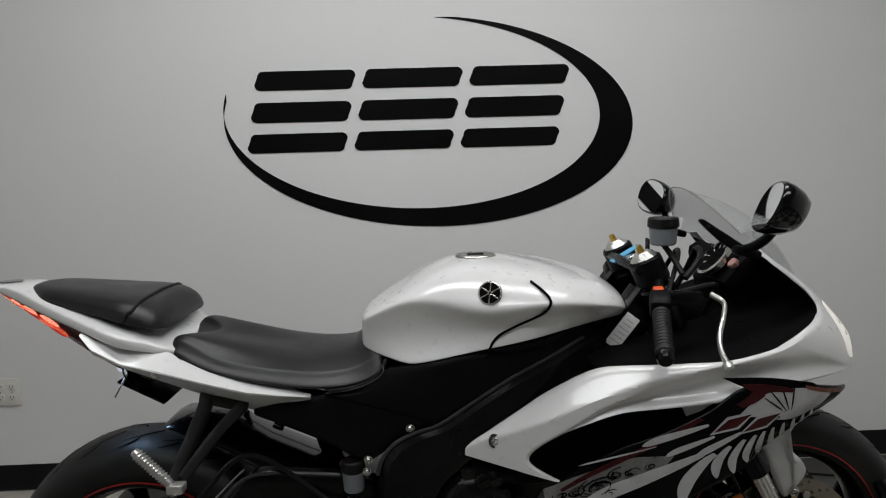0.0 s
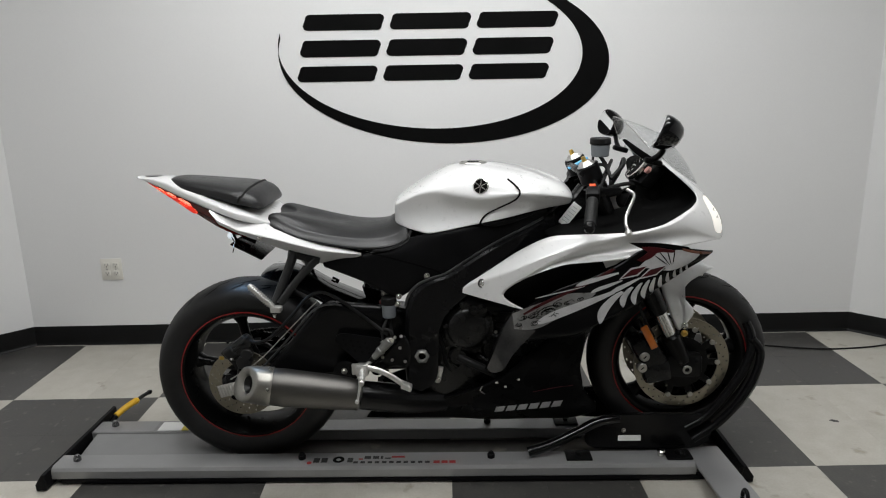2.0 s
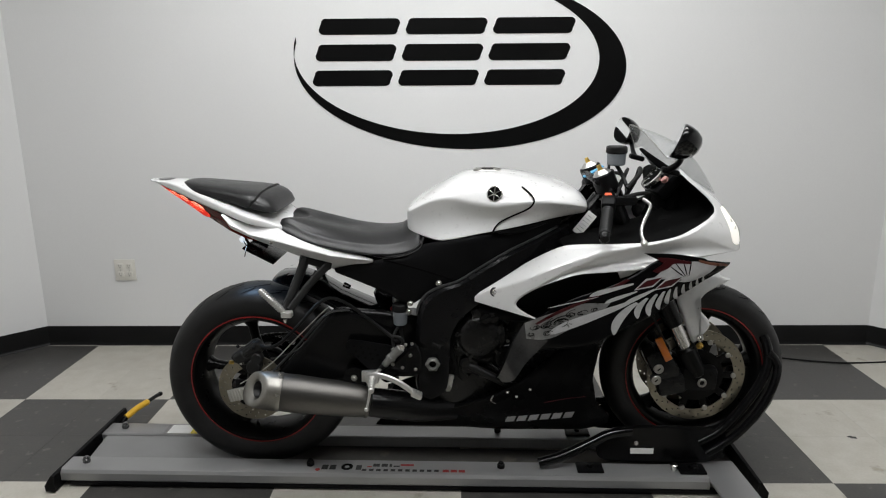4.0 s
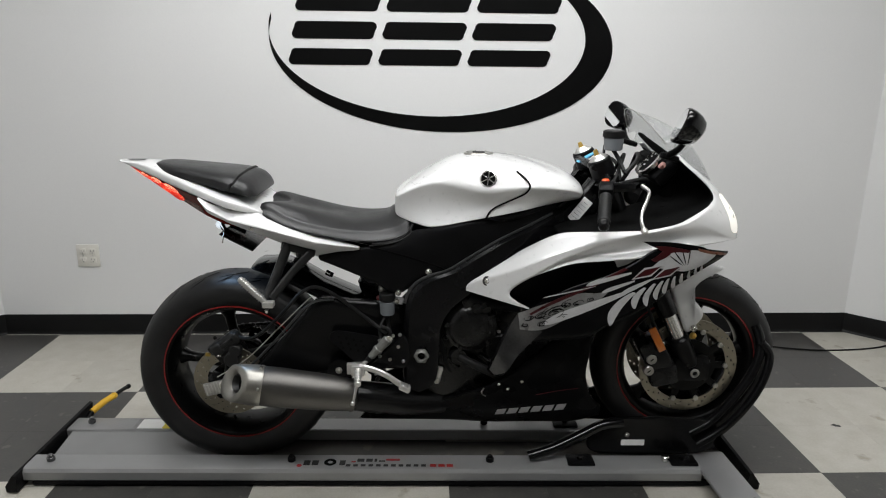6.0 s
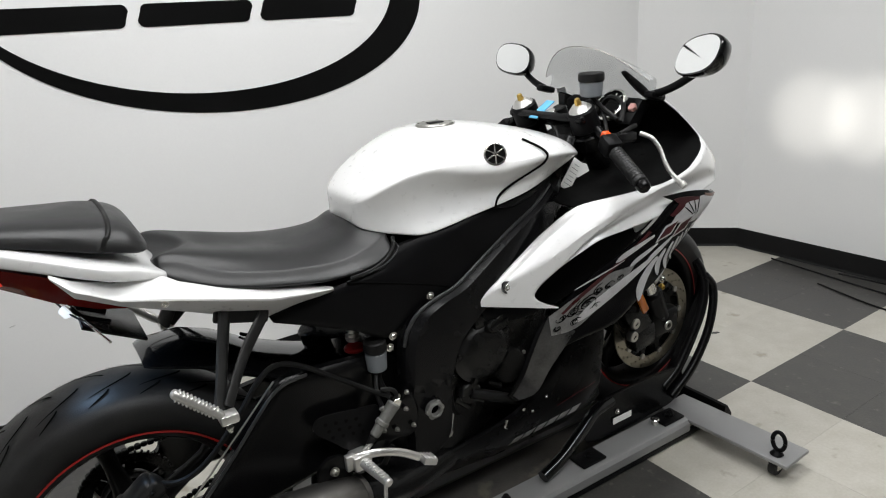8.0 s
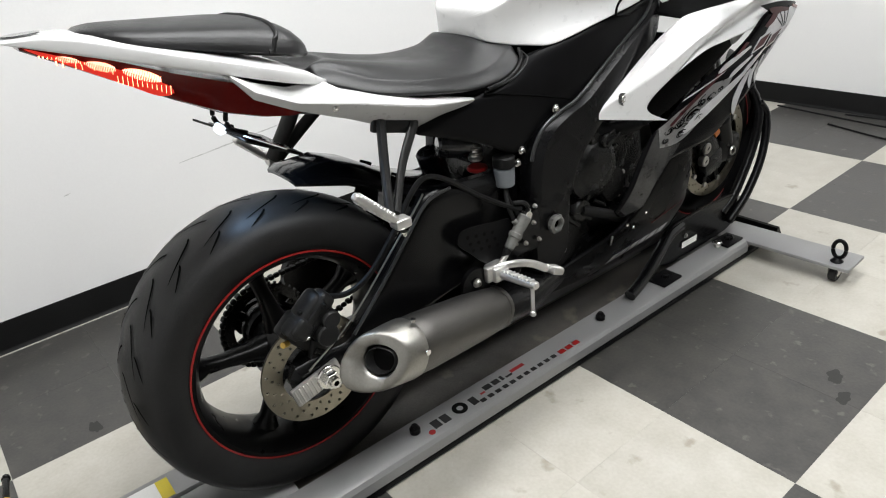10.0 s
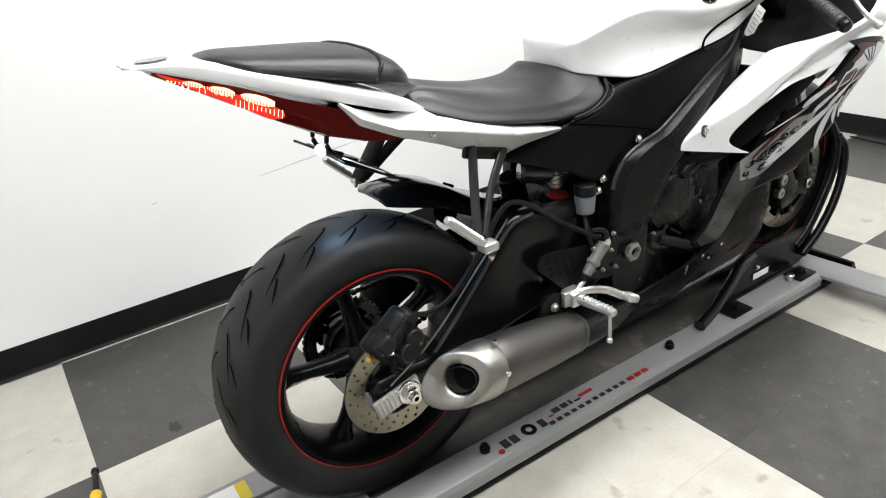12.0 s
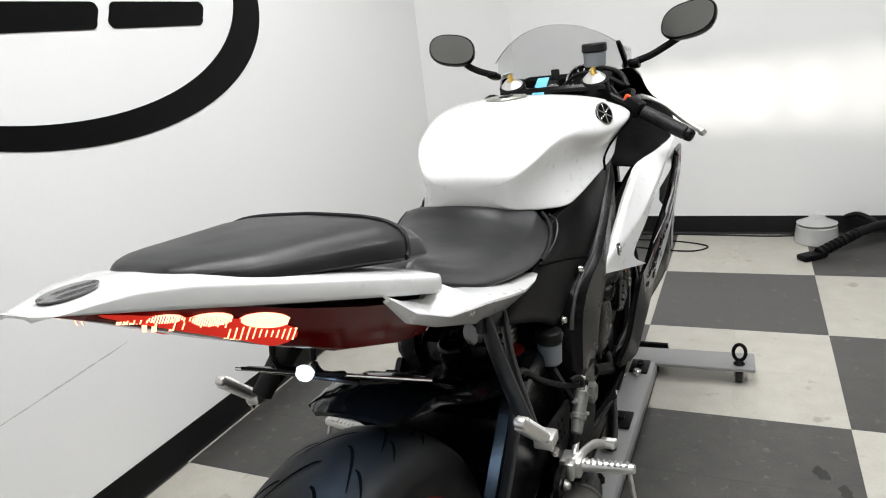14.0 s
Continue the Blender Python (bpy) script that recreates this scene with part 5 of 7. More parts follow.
# -- tail --
secs = []
for x, zt, w in ((-0.991, 0.986, 0.018), (-0.978, 0.987, 0.030), (-0.925, 0.987, 0.054), (-0.885, 0.984, 0.073), (-0.849, 0.976, 0.092), (-0.82, 0.967, 0.106), (-0.788, 0.956, 0.121), (-0.73, 0.937, 0.145), (-0.67, 0.917, 0.169), (-0.637, 0.906, 0.178), (-0.618, 0.900, 0.174), (-0.590, 0.884, 0.160), (-0.560, 0.866, 0.142), (-0.545, 0.858, 0.130)):
    zb = max(0.842, 0.986 - 0.318 * (x + 0.985))
    zs = min(zt - 0.003, zb + 0.022 if x > -0.95 else zb + 0.004)
    half = [(0, zt), (0.62 * w, zt - 0.2 * (zt - zs)), (0.92 * w, zs + 0.25 * (zt - zs)), (0.985 * w, zs), (w, zs - 0.18 * (zs - zb)), (0.998 * w, zb + 0.2 * (zs - zb)), (0.985 * w, zb), (0.9 * w, zb)]
    secs.append([(x, y, z) for y, z in half] + [(x, -y, z) for y, z in reversed(half[1:])])
tailc = part("tail_cowl", loft(secs), M_WHITE, bike, "pearl white tail cowl", sharp=70)
bd = lathe([(0.0, 0.0), (0.020, 0.0), (0.021, 0.002), (0.0, 0.003)], (0, 0, 0), 28, closed=False)
bd.transform(Matrix.Translation((-0.944, 0, 0.9878)) @ Matrix.Rotation(radians(90), 4, "X") @ Matrix.Diagonal((1.25, 1, 0.9, 1)))
part("tail_badge", bd, M_GUN, tailc)
secs = []
for x, zt, zb, w, wb in ((-0.955, 0.978, 0.970, 0.036, 0.030), (-0.90, 0.960, 0.938, 0.062, 0.046), (-0.84, 0.938, 0.902, 0.084, 0.062), (-0.78, 0.912, 0.866, 0.104, 0.076), (-0.72, 0.890, 0.834, 0.126, 0.096), (-0.66, 0.872, 0.816, 0.158, 0.128), (-0.62, 0.846, 0.810, 0.164, 0.140), (-0.60, 0.832, 0.812, 0.160, 0.142)):
    half = [(0, zt), (w, zt), (0.6 * w + 0.4 * wb, 0.5 * (zt + zb) + 0.004), (wb, zb + 0.004), (0.85 * wb, zb), (0, zb)]
    secs.append([(x, y, z) for y, z in half] + [(x, -y, z) for y, z in reversed(half[1:-1])])
light = part("tail_light", loft(secs), M_LENS, bike, "dark red tail light with its lamps lit", sharp=30)


def tail_y(x, z):
    zt = lerp(x, [(-0.955, 0.978), (-0.90, 0.960), (-0.84, 0.938), (-0.78, 0.912), (-0.72, 0.890)])
    zb = lerp(x, [(-0.955, 0.970), (-0.90, 0.938), (-0.84, 0.902), (-0.78, 0.866), (-0.72, 0.832)])
    w = lerp(x, [(-0.955, 0.036), (-0.90, 0.062), (-0.84, 0.084), (-0.78, 0.104), (-0.72, 0.124)])
    wb = lerp(x, [(-0.955, 0.030), (-0.90, 0.046), (-0.84, 0.062), (-0.78, 0.076), (-0.72, 0.088)])
    f = (z - zb) / max(1e-4, zt - zb)
    return wb + (w - wb) * max(0, min(1, f))


for s in (-1, 1):
    glowp = panel([(-0.950, 0.973), (-0.90, 0.952), (-0.84, 0.925), (-0.805, 0.906), (-0.786, 0.892), (-0.781, 0.880), (-0.800, 0.878), (-0.84, 0.903), (-0.90, 0.940)], lambda x, z: tail_y(x, z) + 0.0015, 0.001, s, 0.02)
    part("lit_lens", glowp, M_LED, light, "glowing red lens")
    # lamp optics: small steps that throw their light to the rear
    out = Vector((0.29, 0.957 * s, 0.0))
    for x0, x1, pitch, dz, h, mt in ((-0.917, -0.893, 0.0020, -0.006, 0.009, M_LEDW), (-0.884, -0.851, 0.0020, -0.006, 0.014, M_LEDW), (-0.842, -0.796, 0.0020, -0.006, 0.017, M_LEDW), (-0.936, -0.886, 0.0045, -0.010, 0.004, M_LEDB), (-0.918, -0.851, 0.0070, -0.014, 0.009, M_LEDB), (-0.850, -0.784, 0.0058, -0.022, 0.014, M_LEDB)):
        lit, dark = bmesh.new(), bmesh.new()
        n = int((x1 - x0) / pitch) + 1
        for k in range(n):
            x = x0 + pitch * k
            zt = lerp(x, [(-0.955, 0.978), (-0.90, 0.960), (-0.84, 0.938), (-0.78, 0.912), (-0.72, 0.890)]) + dz
            if mt is M_LEDB and pitch > 0.006 and k in (2, 5):
                continue
            u = (x - 0.5 * (x0 + x1)) / (0.5 * (x1 - x0) + 0.001)
            hh = h * (max(0.0, 1 - u * u) ** 0.5 if mt is M_LEDW else 0.75 + 0.25 * math.sin(7.0 * k))
            zt -= 0.5 * (h - hh)
            for bm, shift in ((lit, 0.0), (dark, 0.0007)):
                a = Vector((x + shift, s * (tail_y(x, zt - hh) - 0.001), zt - hh))
                b = Vector((x + shift, s * (tail_y(x, zt) - 0.001), zt))
                bm.faces.new([bm.verts.new(p) for p in (a, b, b + out * 0.0048, a + out * 0.0048)])
        tagged(part("lamp_strip", lit, mt, light, "glowing red lamp strip"), kind="stuff")
        tagged(part("lamp_backing", dark, M_DULLB, light), kind="stuff")
    # an upper facet that looks up, a crease, and a lower facet that tucks in; it ends in a small horn
    secs = []
    for x, ty, tz, cy, cz, by, bz in ((-0.717, 0.160, 0.902, 0.164, 0.899, 0.160, 0.896), (-0.690, 0.160, 0.886, 0.177, 0.873, 0.168, 0.860), (-0.630, 0.154, 0.864, 0.187, 0.844, 0.166, 0.829), (-0.560, 0.136, 0.858, 0.193, 0.828, 0.162, 0.800), (-0.530, 0.146, 0.838, 0.195, 0.821, 0.160, 0.788), (-0.470, 0.152, 0.818, 0.200, 0.805, 0.150, 0.760),
                                      (-0.385, 0.150, 0.794, 0.198, 0.782, 0.128, 0.720), (-0.320, 0.156, 0.779, 0.190, 0.771, 0.144, 0.738), (-0.262, 0.166, 0.763, 0.174, 0.761, 0.168, 0.755)):
        top, crest, foot = Vector((x, s * ty, tz)), Vector((x, s * cy, cz)), Vector((x, s * by, bz))
        ring = [top, top.lerp(crest, 0.5), top.lerp(crest, 0.94), crest.lerp(foot, 0.06), crest.lerp(foot, 0.5), foot]
        secs.append(ring + [p + Vector((0, -s * 0.007, 0.0)) for p in reversed(ring)])
    part("tail_side_panel", loft(secs), M_WHITE, bike, "pearl white tail side panel", sharp=24)
    part("panel_screw", bolt((-0.565, s * 0.184, 0.820), 0.006, 0.003, (0, s, 0)), M_CHROME, bike)
part("undertray", box((-0.47, 0, 0.795), (0.26, 0.20, 0.05), 0.015, Matrix.Rotation(radians(14), 4, "Y")), M_BLACKP, bike)
for y in (-0.030, 0.030):
    part("plate_bracket", tube([(-0.690, y, 0.822), (-0.694, y, 0.800), (-0.680, y, 0.778), (-0.640, y, 0.757)], 0.0045, 8), M_BLACKP, bike, "black bracket of a short tail tidy")
part("plate_holder", box((-0.640, 0.0, 0.752), (0.11, 0.17, 0.006), 0.002, Matrix.Rotation(radians(28), 4, "Y")), M_SATIN, bike)
part("plate_lamp", rod((-0.700, -0.022, 0.795), (-0.712, -0.024, 0.788), 0.0115, 0.010, 18, 0.003), M_PLATEL, bike, "lit white number plate lamp")
part("plate_wire", tube([(-0.72, 0.06, 0.797), (-0.70, -0.03, 0.790), (-0.67, -0.075, 0.776), (-0.645, -0.085, 0.760)], 0.0020, 6), M_CABLE, bike)
part("plate_rod", rod((-0.715, 0.075, 0.792), (-0.655, -0.165, 0.772), 0.0022, seg=8), M_CHROME, bike)
for y in (-0.07, 0.07):
    part("plate_screw", bolt((-0.655, y, 0.757), 0.006, 0.012, (0.4, 0, 0.9)), M_CABLE, bike)

# -- fairing --
FLANK = [((0.627, 1.032), (0.638, 1.036)), ((0.653, 1.004), (0.666, 1.009)), ((0.695, 0.970), (0.714, 0.974)), ((0.717, 0.946), (0.764, 0.936)), ((0.720, 0.926), (0.798, 0.900)), ((0.700, 0.910), (0.836, 0.856)), ((0.675, 0.898), (0.850, 0.818)),
         ((0.644, 0.882), (0.822, 0.802)), ((0.614, 0.867), (0.765, 0.810)), ((0.573, 0.855), (0.690, 0.806)), ((0.520, 0.845), (0.600, 0.790)), ((0.445, 0.839), (0.508, 0.768)), ((0.352, 0.832), (0.412, 0.758)), ((0.289, 0.820), (0.338, 0.750)),
         ((0.208, 0.778), (0.272, 0.727)), ((0.150, 0.738), (0.219, 0.702)), ((0.101, 0.704), (0.180, 0.674)), ((0.062, 0.680), (0.166, 0.652)), ((0.040, 0.667), (0.182, 0.634)), ((0.020, 0.655), (0.224, 0.613))]
WING = [((0.774, 0.777), (0.770, 0.768)), ((0.72, 0.790), (0.735, 0.745)), ((0.66, 0.800), (0.685, 0.712)), ((0.60, 0.806), (0.63, 0.675)), ((0.545, 0.792), (0.575, 0.640)), ((0.49, 0.752), (0.515, 0.612)), ((0.41, 0.712), (0.45, 0.580)), ((0.34, 0.686), (0.39, 0.542)),
        ((0.275, 0.652), (0.345, 0.530)), ((0.221, 0.614), (0.29, 0.524)), ((0.192, 0.595), (0.23, 0.512)), ((0.165, 0.560), (0.204, 0.488)), ((0.145, 0.510), (0.180, 0.446)), ((0.125, 0.450), (0.157, 0.400)), ((0.112, 0.405), (0.125, 0.388))]
BELLY = [((0.475, 0.250), (0.480, 0.200)), ((0.430, 0.310), (0.420, 0.180)), ((0.405, 0.400), (0.36, 0.178)), ((0.42, 0.500), (0.30, 0.178)), ((0.39, 0.550), (0.24, 0.178)), ((0.30, 0.500), (0.18, 0.176)), ((0.20, 0.410), (0.10, 0.175)), ((0.12, 0.355), (0.0, 0.172)), ((0.05, 0.315), (-0.08, 0.170)),
         ((-0.01, 0.288), (-0.15, 0.168)), ((-0.10, 0.265), (-0.20, 0.166)), ((-0.19, 0.245), (-0.265, 0.166)), ((-0.25, 0.225), (-0.285, 0.168))]


def belly_y(x, z):
    """Half-width of the belly, set in behind the wing."""
    return lerp(z, [(0.16, 0.105), (0.20, 0.140), (0.25, 0.180), (0.30, 0.206), (0.35, 0.226), (0.42, 0.236), (0.56, 0.228)]) * lerp(x, [(-0.28, 0.74), (0.0, 0.86), (0.15, 1.0), (0.35, 1.0), (0.48, 0.84)])


def flank_relief(q, v):
    """Two creases along the flank: a hollow facet that looks down, and below it a lip that looks up."""
    crest = lerp(q, [(0.40, 0.02), (0.53, 0.05), (0.60, 0.30), (0.665, 0.62), (0.71, 0.74), (0.75, 0.86)])
    foot = lerp(q, [(0.40, 0.55), (0.53, 0.62), (0.60, 0.73), (0.665, 0.83), (0.71, 0.89), (0.75, 0.95)])
    deep = lerp(q, [(0.38, 0.0), (0.50, 0.018), (0.60, 0.024), (0.68, 0.017), (0.77, 0.0)])
    return -deep * lerp(v, [(crest, 0.0), (foot, 1.0), (1.0, 0.05)])


for s in (-1, 1):
    fair = part("upper_fairing", strip(FLANK, side_y, 0.005, s, 6, 30, 0.006, 0.010, flank_relief), M_WHITE, bike, "pearl white upper fairing", sharp=22)
    part("intake_lip", panel([(0.448, 0.760, 1), (0.510, 0.764, 1), (0.482, 0.746, 1), (0.458, 0.738, 1)], lambda x, z: side_y(x, z) - 0.022, 0.006, s, 0.02), M_WHITE, bike)
    part("fairing_bolt", bolt((0.104, s * (side_y(0.1, 0.685) - 0.002), 0.684), 0.009, 0.005, (0, s, 0)), M_CHROME, bike)
    part("bolt_recess", lathe([(0.009, s * (side_y(0.1, 0.685) + 0.0005)), (0.014, s * (side_y(0.1, 0.685) + 0.001)), (0.014, s * (side_y(0.1, 0.685) - 0.006)), (0.009, s * (side_y(0.1, 0.685) - 0.006))], (0.104, 0, 0.684), 20), M_GUN, bike)
    # black liner of the cockpit, from the fairing's edge down to the dash
    rim = [p for p, q in FLANK[:14]]
    root = [(0.60, 0.08, 1.02), (0.615, 0.08, 0.995), (0.63, 0.08, 0.975), (0.64, 0.08, 0.955), (0.635, 0.08, 0.935), (0.62, 0.085, 0.920), (0.60, 0.09, 0.908), (0.575, 0.10, 0.900), (0.55, 0.11, 0.893), (0.52, 0.12, 0.886), (0.48, 0.13, 0.880), (0.42, 0.125, 0.855), (0.34, 0.120, 0.846), (0.28, 0.130, 0.838)]
    secs = []
    for k, ((x, z), (rx, ry, rz)) in enumerate(zip(rim, root)):
        a, b = Vector((x, s * (side_y(x, z) - 0.004), z - 0.001)), Vector((rx, s * ry, rz))
        hollow = Vector((0.035, 0, -0.012)) * max(0.0, 1 - max(0, k - 5) / 6)
        top = [a.lerp(b, t) + hollow * math.sin(math.pi * t) for t in (0, 0.06, 0.2, 0.4, 0.6, 0.8, 1)]
        secs.append(top + [p + Vector((0.006, 0, -0.006)) for p in reversed(top)])
    part("inner_cowl", loft(secs), M_DULLB, bike, "matt black inner cowl panel", sharp=60, sub=1)
    part("cowl_screw", bolt((0.600, s * 0.235, 0.8655), 0.006, 0.004, (0, 0, 1)), M_BLACKP, bike)
    part("intake_duct", panel([(0.17, 0.63), (0.25, 0.735), (0.40, 0.79), (0.60, 0.80), (0.60, 0.74), (0.45, 0.66), (0.25, 0.58)], lambda x, z: side_y(x, z) - 0.085, 0.004, s, 0.04), M_BLACKP, bike)
    # lower fairing: a gloss wing above a recessed belly
    low = part("lower_fairing", strip(WING, lambda x, z: side_y(x, z) + 0.003, 0.005, s, 5, 14, 0.005, 0.010), M_WINGB, bike, "gloss black lower fairing with silver feather graphics", sharp=40)
    bel = part("belly_fairing", strip(BELLY, belly_y, 0.005, s, 5, 14, 0.006, 0.012), M_BELLY, bike, "satin black belly fairing", sharp=40)
    lift = lambda x, z, e=0.0: side_y(x, z) + 0.0036 + e
    part("wing_spike", panel([(0.513, 0.818, 1), (0.600, 0.816), (0.680, 0.803), (0.690, 0.797, 1), (0.600, 0.792), (0.556, 0.799)], lambda x, z: lift(x, z, -0.0002), 0.003, s, 0.02), M_WINGB, low)
    part("scroll_field", strip([((0.190, 0.600), (0.196, 0.553)), ((0.235, 0.622), (0.240, 0.553)), ((0.273, 0.638), (0.278, 0.565)), ((0.347, 0.666), (0.332, 0.599)), ((0.39, 0.670), (0.375, 0.628)), ((0.428, 0.671), (0.412, 0.652))], lift, 0.001, s, 5, 8), M_SCROLLF, low)
    # rear fade of the graphics; its greyer tone also paints the gloss's reflection
    part("fade_field", strip([((0.190, 0.602), (0.258, 0.550)), ((0.168, 0.556), (0.226, 0.512)), ((0.150, 0.508), (0.194, 0.470)), ((0.131, 0.452), (0.166, 0.418)), ((0.117, 0.410), (0.132, 0.393))], lambda x, z: lift(x, z, -0.0003), 0.001, s, 5, 8), M_FADEF, low)
    part("silver_field", strip([((0.562, 0.766), (0.545, 0.748)), ((0.600, 0.790), (0.590, 0.740)), ((0.655, 0.795), (0.645, 0.734)), ((0.69, 0.788), (0.692, 0.752)), ((0.722, 0.780), (0.720, 0.774))], lift, 0.001, s, 5, 6), M_SILVERF, low)
    part("red_wedge", strip([((0.548, 0.806), (0.560, 0.795)), ((0.575, 0.806), (0.585, 0.786)), ((0.612, 0.801), (0.603, 0.790)), ((0.645, 0.794), (0.640, 0.788))], lambda x, z: lift(x, z, 0.0010), 0.001, s, 5, 6), M_REDF, low)
    part("red_hook", strip([((0.573, 0.797), (0.590, 0.784)), ((0.556, 0.781), (0.574, 0.772)), ((0.538, 0.768), (0.550, 0.762))], lambda x, z: lift(x, z, 0.0012), 0.001, s, 5, 5), M_REDF, low)
    part("bronze_tip", strip([((0.664, 0.800), (0.668, 0.792)), ((0.70, 0.791), (0.70, 0.783)), ((0.735, 0.784), (0.733, 0.776)), ((0.762, 0.776), (0.760, 0.771))], lambda x, z: lift(x, z, 0.0010), 0.001, s, 5, 5), M_BRONZE, low)
    part("red_shadow", strip([((0.47, 0.744), (0.48, 0.740)), ((0.40, 0.703), (0.408, 0.698)), ((0.33, 0.668), (0.338, 0.662)), ((0.27, 0.636), (0.277, 0.630)), ((0.22, 0.602), (0.225, 0.598))], lambda x, z: lift(x, z, 0.0010), 0.001, s, 4, 4), M_REDF, low)
    for k in range(9):
        # rays that fan out over the silver field
        ang = radians(192 - 13 * k)
        p, d = Vector((0.640, 0.742)), Vector((math.cos(ang), math.sin(ang) * 0.55))
        q = p + d * (0.085 if k < 6 else 0.105)
        nrm = Vector((-d.y, d.x)).normalized() * 0.0016
        if k not in (2, 3, 4):
            part("ray", strip([(p + d * 0.02 + nrm * 0.3, p + d * 0.02 - nrm * 0.3), (p.lerp(q, 0.6) + nrm, p.lerp(q, 0.6) - nrm), (q + nrm * 0.4, q - nrm * 0.4)], lambda x, z: lift(x, z, 0.0008), 0.0008, s, 3, 2), M_GLOSSB, low)
    # feathers: root, tip and width; the front ones stand steep, the rear ones trail back along the panel
    for k, (px, pz, qx, qz, w) in enumerate(((0.489, 0.730, 0.369, 0.693, 0.0065), (0.395, 0.690, 0.254, 0.651, 0.0016), (0.500, 0.708, 0.412, 0.673, 0.0052), (0.548, 0.714, 0.464, 0.669, 0.0062), (0.480, 0.674, 0.257, 0.577, 0.0125),
                                             (0.503, 0.674, 0.437, 0.580, 0.0125), (0.530, 0.688, 0.502, 0.628, 0.0096), (0.556, 0.700, 0.537, 0.633, 0.0090), (0.577, 0.708, 0.567, 0.648, 0.0083), (0.593, 0.714, 0.594, 0.661, 0.0076),
                                             (0.610, 0.720, 0.621, 0.675, 0.0068), (0.630, 0.727, 0.643, 0.690, 0.0060), (0.650, 0.735, 0.663, 0.704, 0.0052), (0.668, 0.743, 0.680, 0.716, 0.0045), (0.684, 0.751, 0.695, 0.728, 0.0038))):
        p, q = Vector((px, pz)), Vector((qx, qz))
        d = (q - p).normalized()
        nrm = Vector((-d.y, d.x))
        bow = nrm * (-0.10 * (q - p).length if k > 4 else 0.0)
        rows = []
        for f, wa, wb in ((0.0, 0.35, 0.35), (0.2, 0.65, 0.62), (0.5, 0.92, 0.92), (0.75, 1.0, 1.0), (0.92, 0.9, 0.5), (1.0, 0.5, -0.3)):
            c = p.lerp(q, f) + bow * (4 * f * (1 - f))
            rows.append((c + nrm * w * wa, c - nrm * w * wb))
        part("feather", strip(rows, lambda x, z: lift(x, z, 0.0012 + 0.00012 * k), 0.001, s, 4, 8), M_SILVERF, low)
    rng = random.Random(7)
    # scroll work that cannot be made out, as plain curls
    for cx, cz, r0, arcs in ((0.288, 0.608, 0.031, 9), (0.325, 0.636, 0.018, 6), (0.350, 0.640, 0.012, 4), (0.252, 0.598, 0.015, 5), (0.222, 0.590, 0.012, 4), (0.385, 0.652, 0.008, 3), (0.258, 0.574, 0.013, 4), (0.310, 0.598, 0.014, 4), (0.212, 0.568, 0.010, 3)):
        for n in range(arcs):
            a0, span, rr = rng.uniform(0, 6.28), rng.uniform(1.8, 4.0), r0 * (1 - n / (arcs + 0.6))
            pts = []
            for q in range(12):
                a, r = a0 + span * q / 11, rr * (1 - 0.035 * q * rng.uniform(0.8, 1.2))
                x, z = cx + r * 1.35 * math.cos(a), cz + r * 0.72 * math.sin(a) + 0.45 * r * math.cos(a)
                pts.append((x, s * lift(x, z, 0.0008), z))
            part("scroll", tube(pts, 0.0008 + 0.0006 * (n % 2), 5), M_WINGB, low)
    # maker's name and model mark become plain bars
    for k in range(6):
        x0, z0 = 0.144 + 0.036 * k, 0.229 + 0.0048 * k
        part("name_bar", panel([(x0, z0, 1), (x0 + 0.028, z0 + 0.004, 1), (x0 + 0.034, z0 + 0.031, 1), (x0 + 0.006, z0 + 0.027, 1)], lambda x, z: belly_y(x, z) + 0.0006, 0.001, s, 0.03), M_SILVERF, bel)
    for x0, x1 in ((0.498, 0.540), (0.552, 0.594)):
        part("mark_edge", panel([(x0 - 0.007, 0.711, 1), (x1 + 0.003, 0.722, 1), (x1 + 0.033, 0.755, 1), (x0 + 0.024, 0.745, 1)], lambda x, z: lift(x, z, 0.0018), 0.001, s, 0.03), M_SILVERF, low)
        part("mark_bar", panel([(x0, 0.716, 1), (x1, 0.726, 1), (x1 + 0.026, 0.750, 1), (x0 + 0.026, 0.740, 1)], lambda x, z: lift(x, z, 0.0022), 0.001, s, 0.03), M_REDF, low)
    part("pinstripe", tube([(x, s * (belly_y(x, z) + 0.0005), z) for x, z in ((0.26, 0.322), (0.33, 0.340), (0.385, 0.346))], 0.0012, 6), M_REDF, bel)
    for x, z in ((0.175, 0.345), (0.147, 0.361), (0.215, 0.372)):
        part("fairing_screw", bolt((x, s * belly_y(x, z), z), 0.0040, 0.003, (0, s, 0)), M_CHROME, bel)
    part("fairing_clip", tube([(0.104, s * belly_y(0.10, 0.345), 0.345), (0.098, s * (belly_y(0.10, 0.33) + 0.006), 0.330), (0.110, s * belly_y(0.11, 0.315), 0.315)], 0.003, 6), M_CHROME, bel)
    # head lamp
    part("headlight", panel([(0.749, 0.926), (0.772, 0.922), (0.800, 0.880), (0.812, 0.838), (0.806, 0.824), (0.775, 0.838), (0.762, 0.885)], lambda x, z: side_y(x, z) + 0.0015, 0.004, s, 0.02), M_HEAD, bike, "lit head lamp lens")
belly = loft([[(x, 0.10 * f, z + 0.03 * f * f) for f in (-1, -0.5, 0, 0.5, 1)] + [(x, 0.10 * f, z + 0.04 + 0.03 * f * f) for f in (1, 0.5, 0, -0.5, -1)] for x, z in ((-0.26, 0.165), (0.0, 0.150), (0.3, 0.155), (0.46, 0.19))])
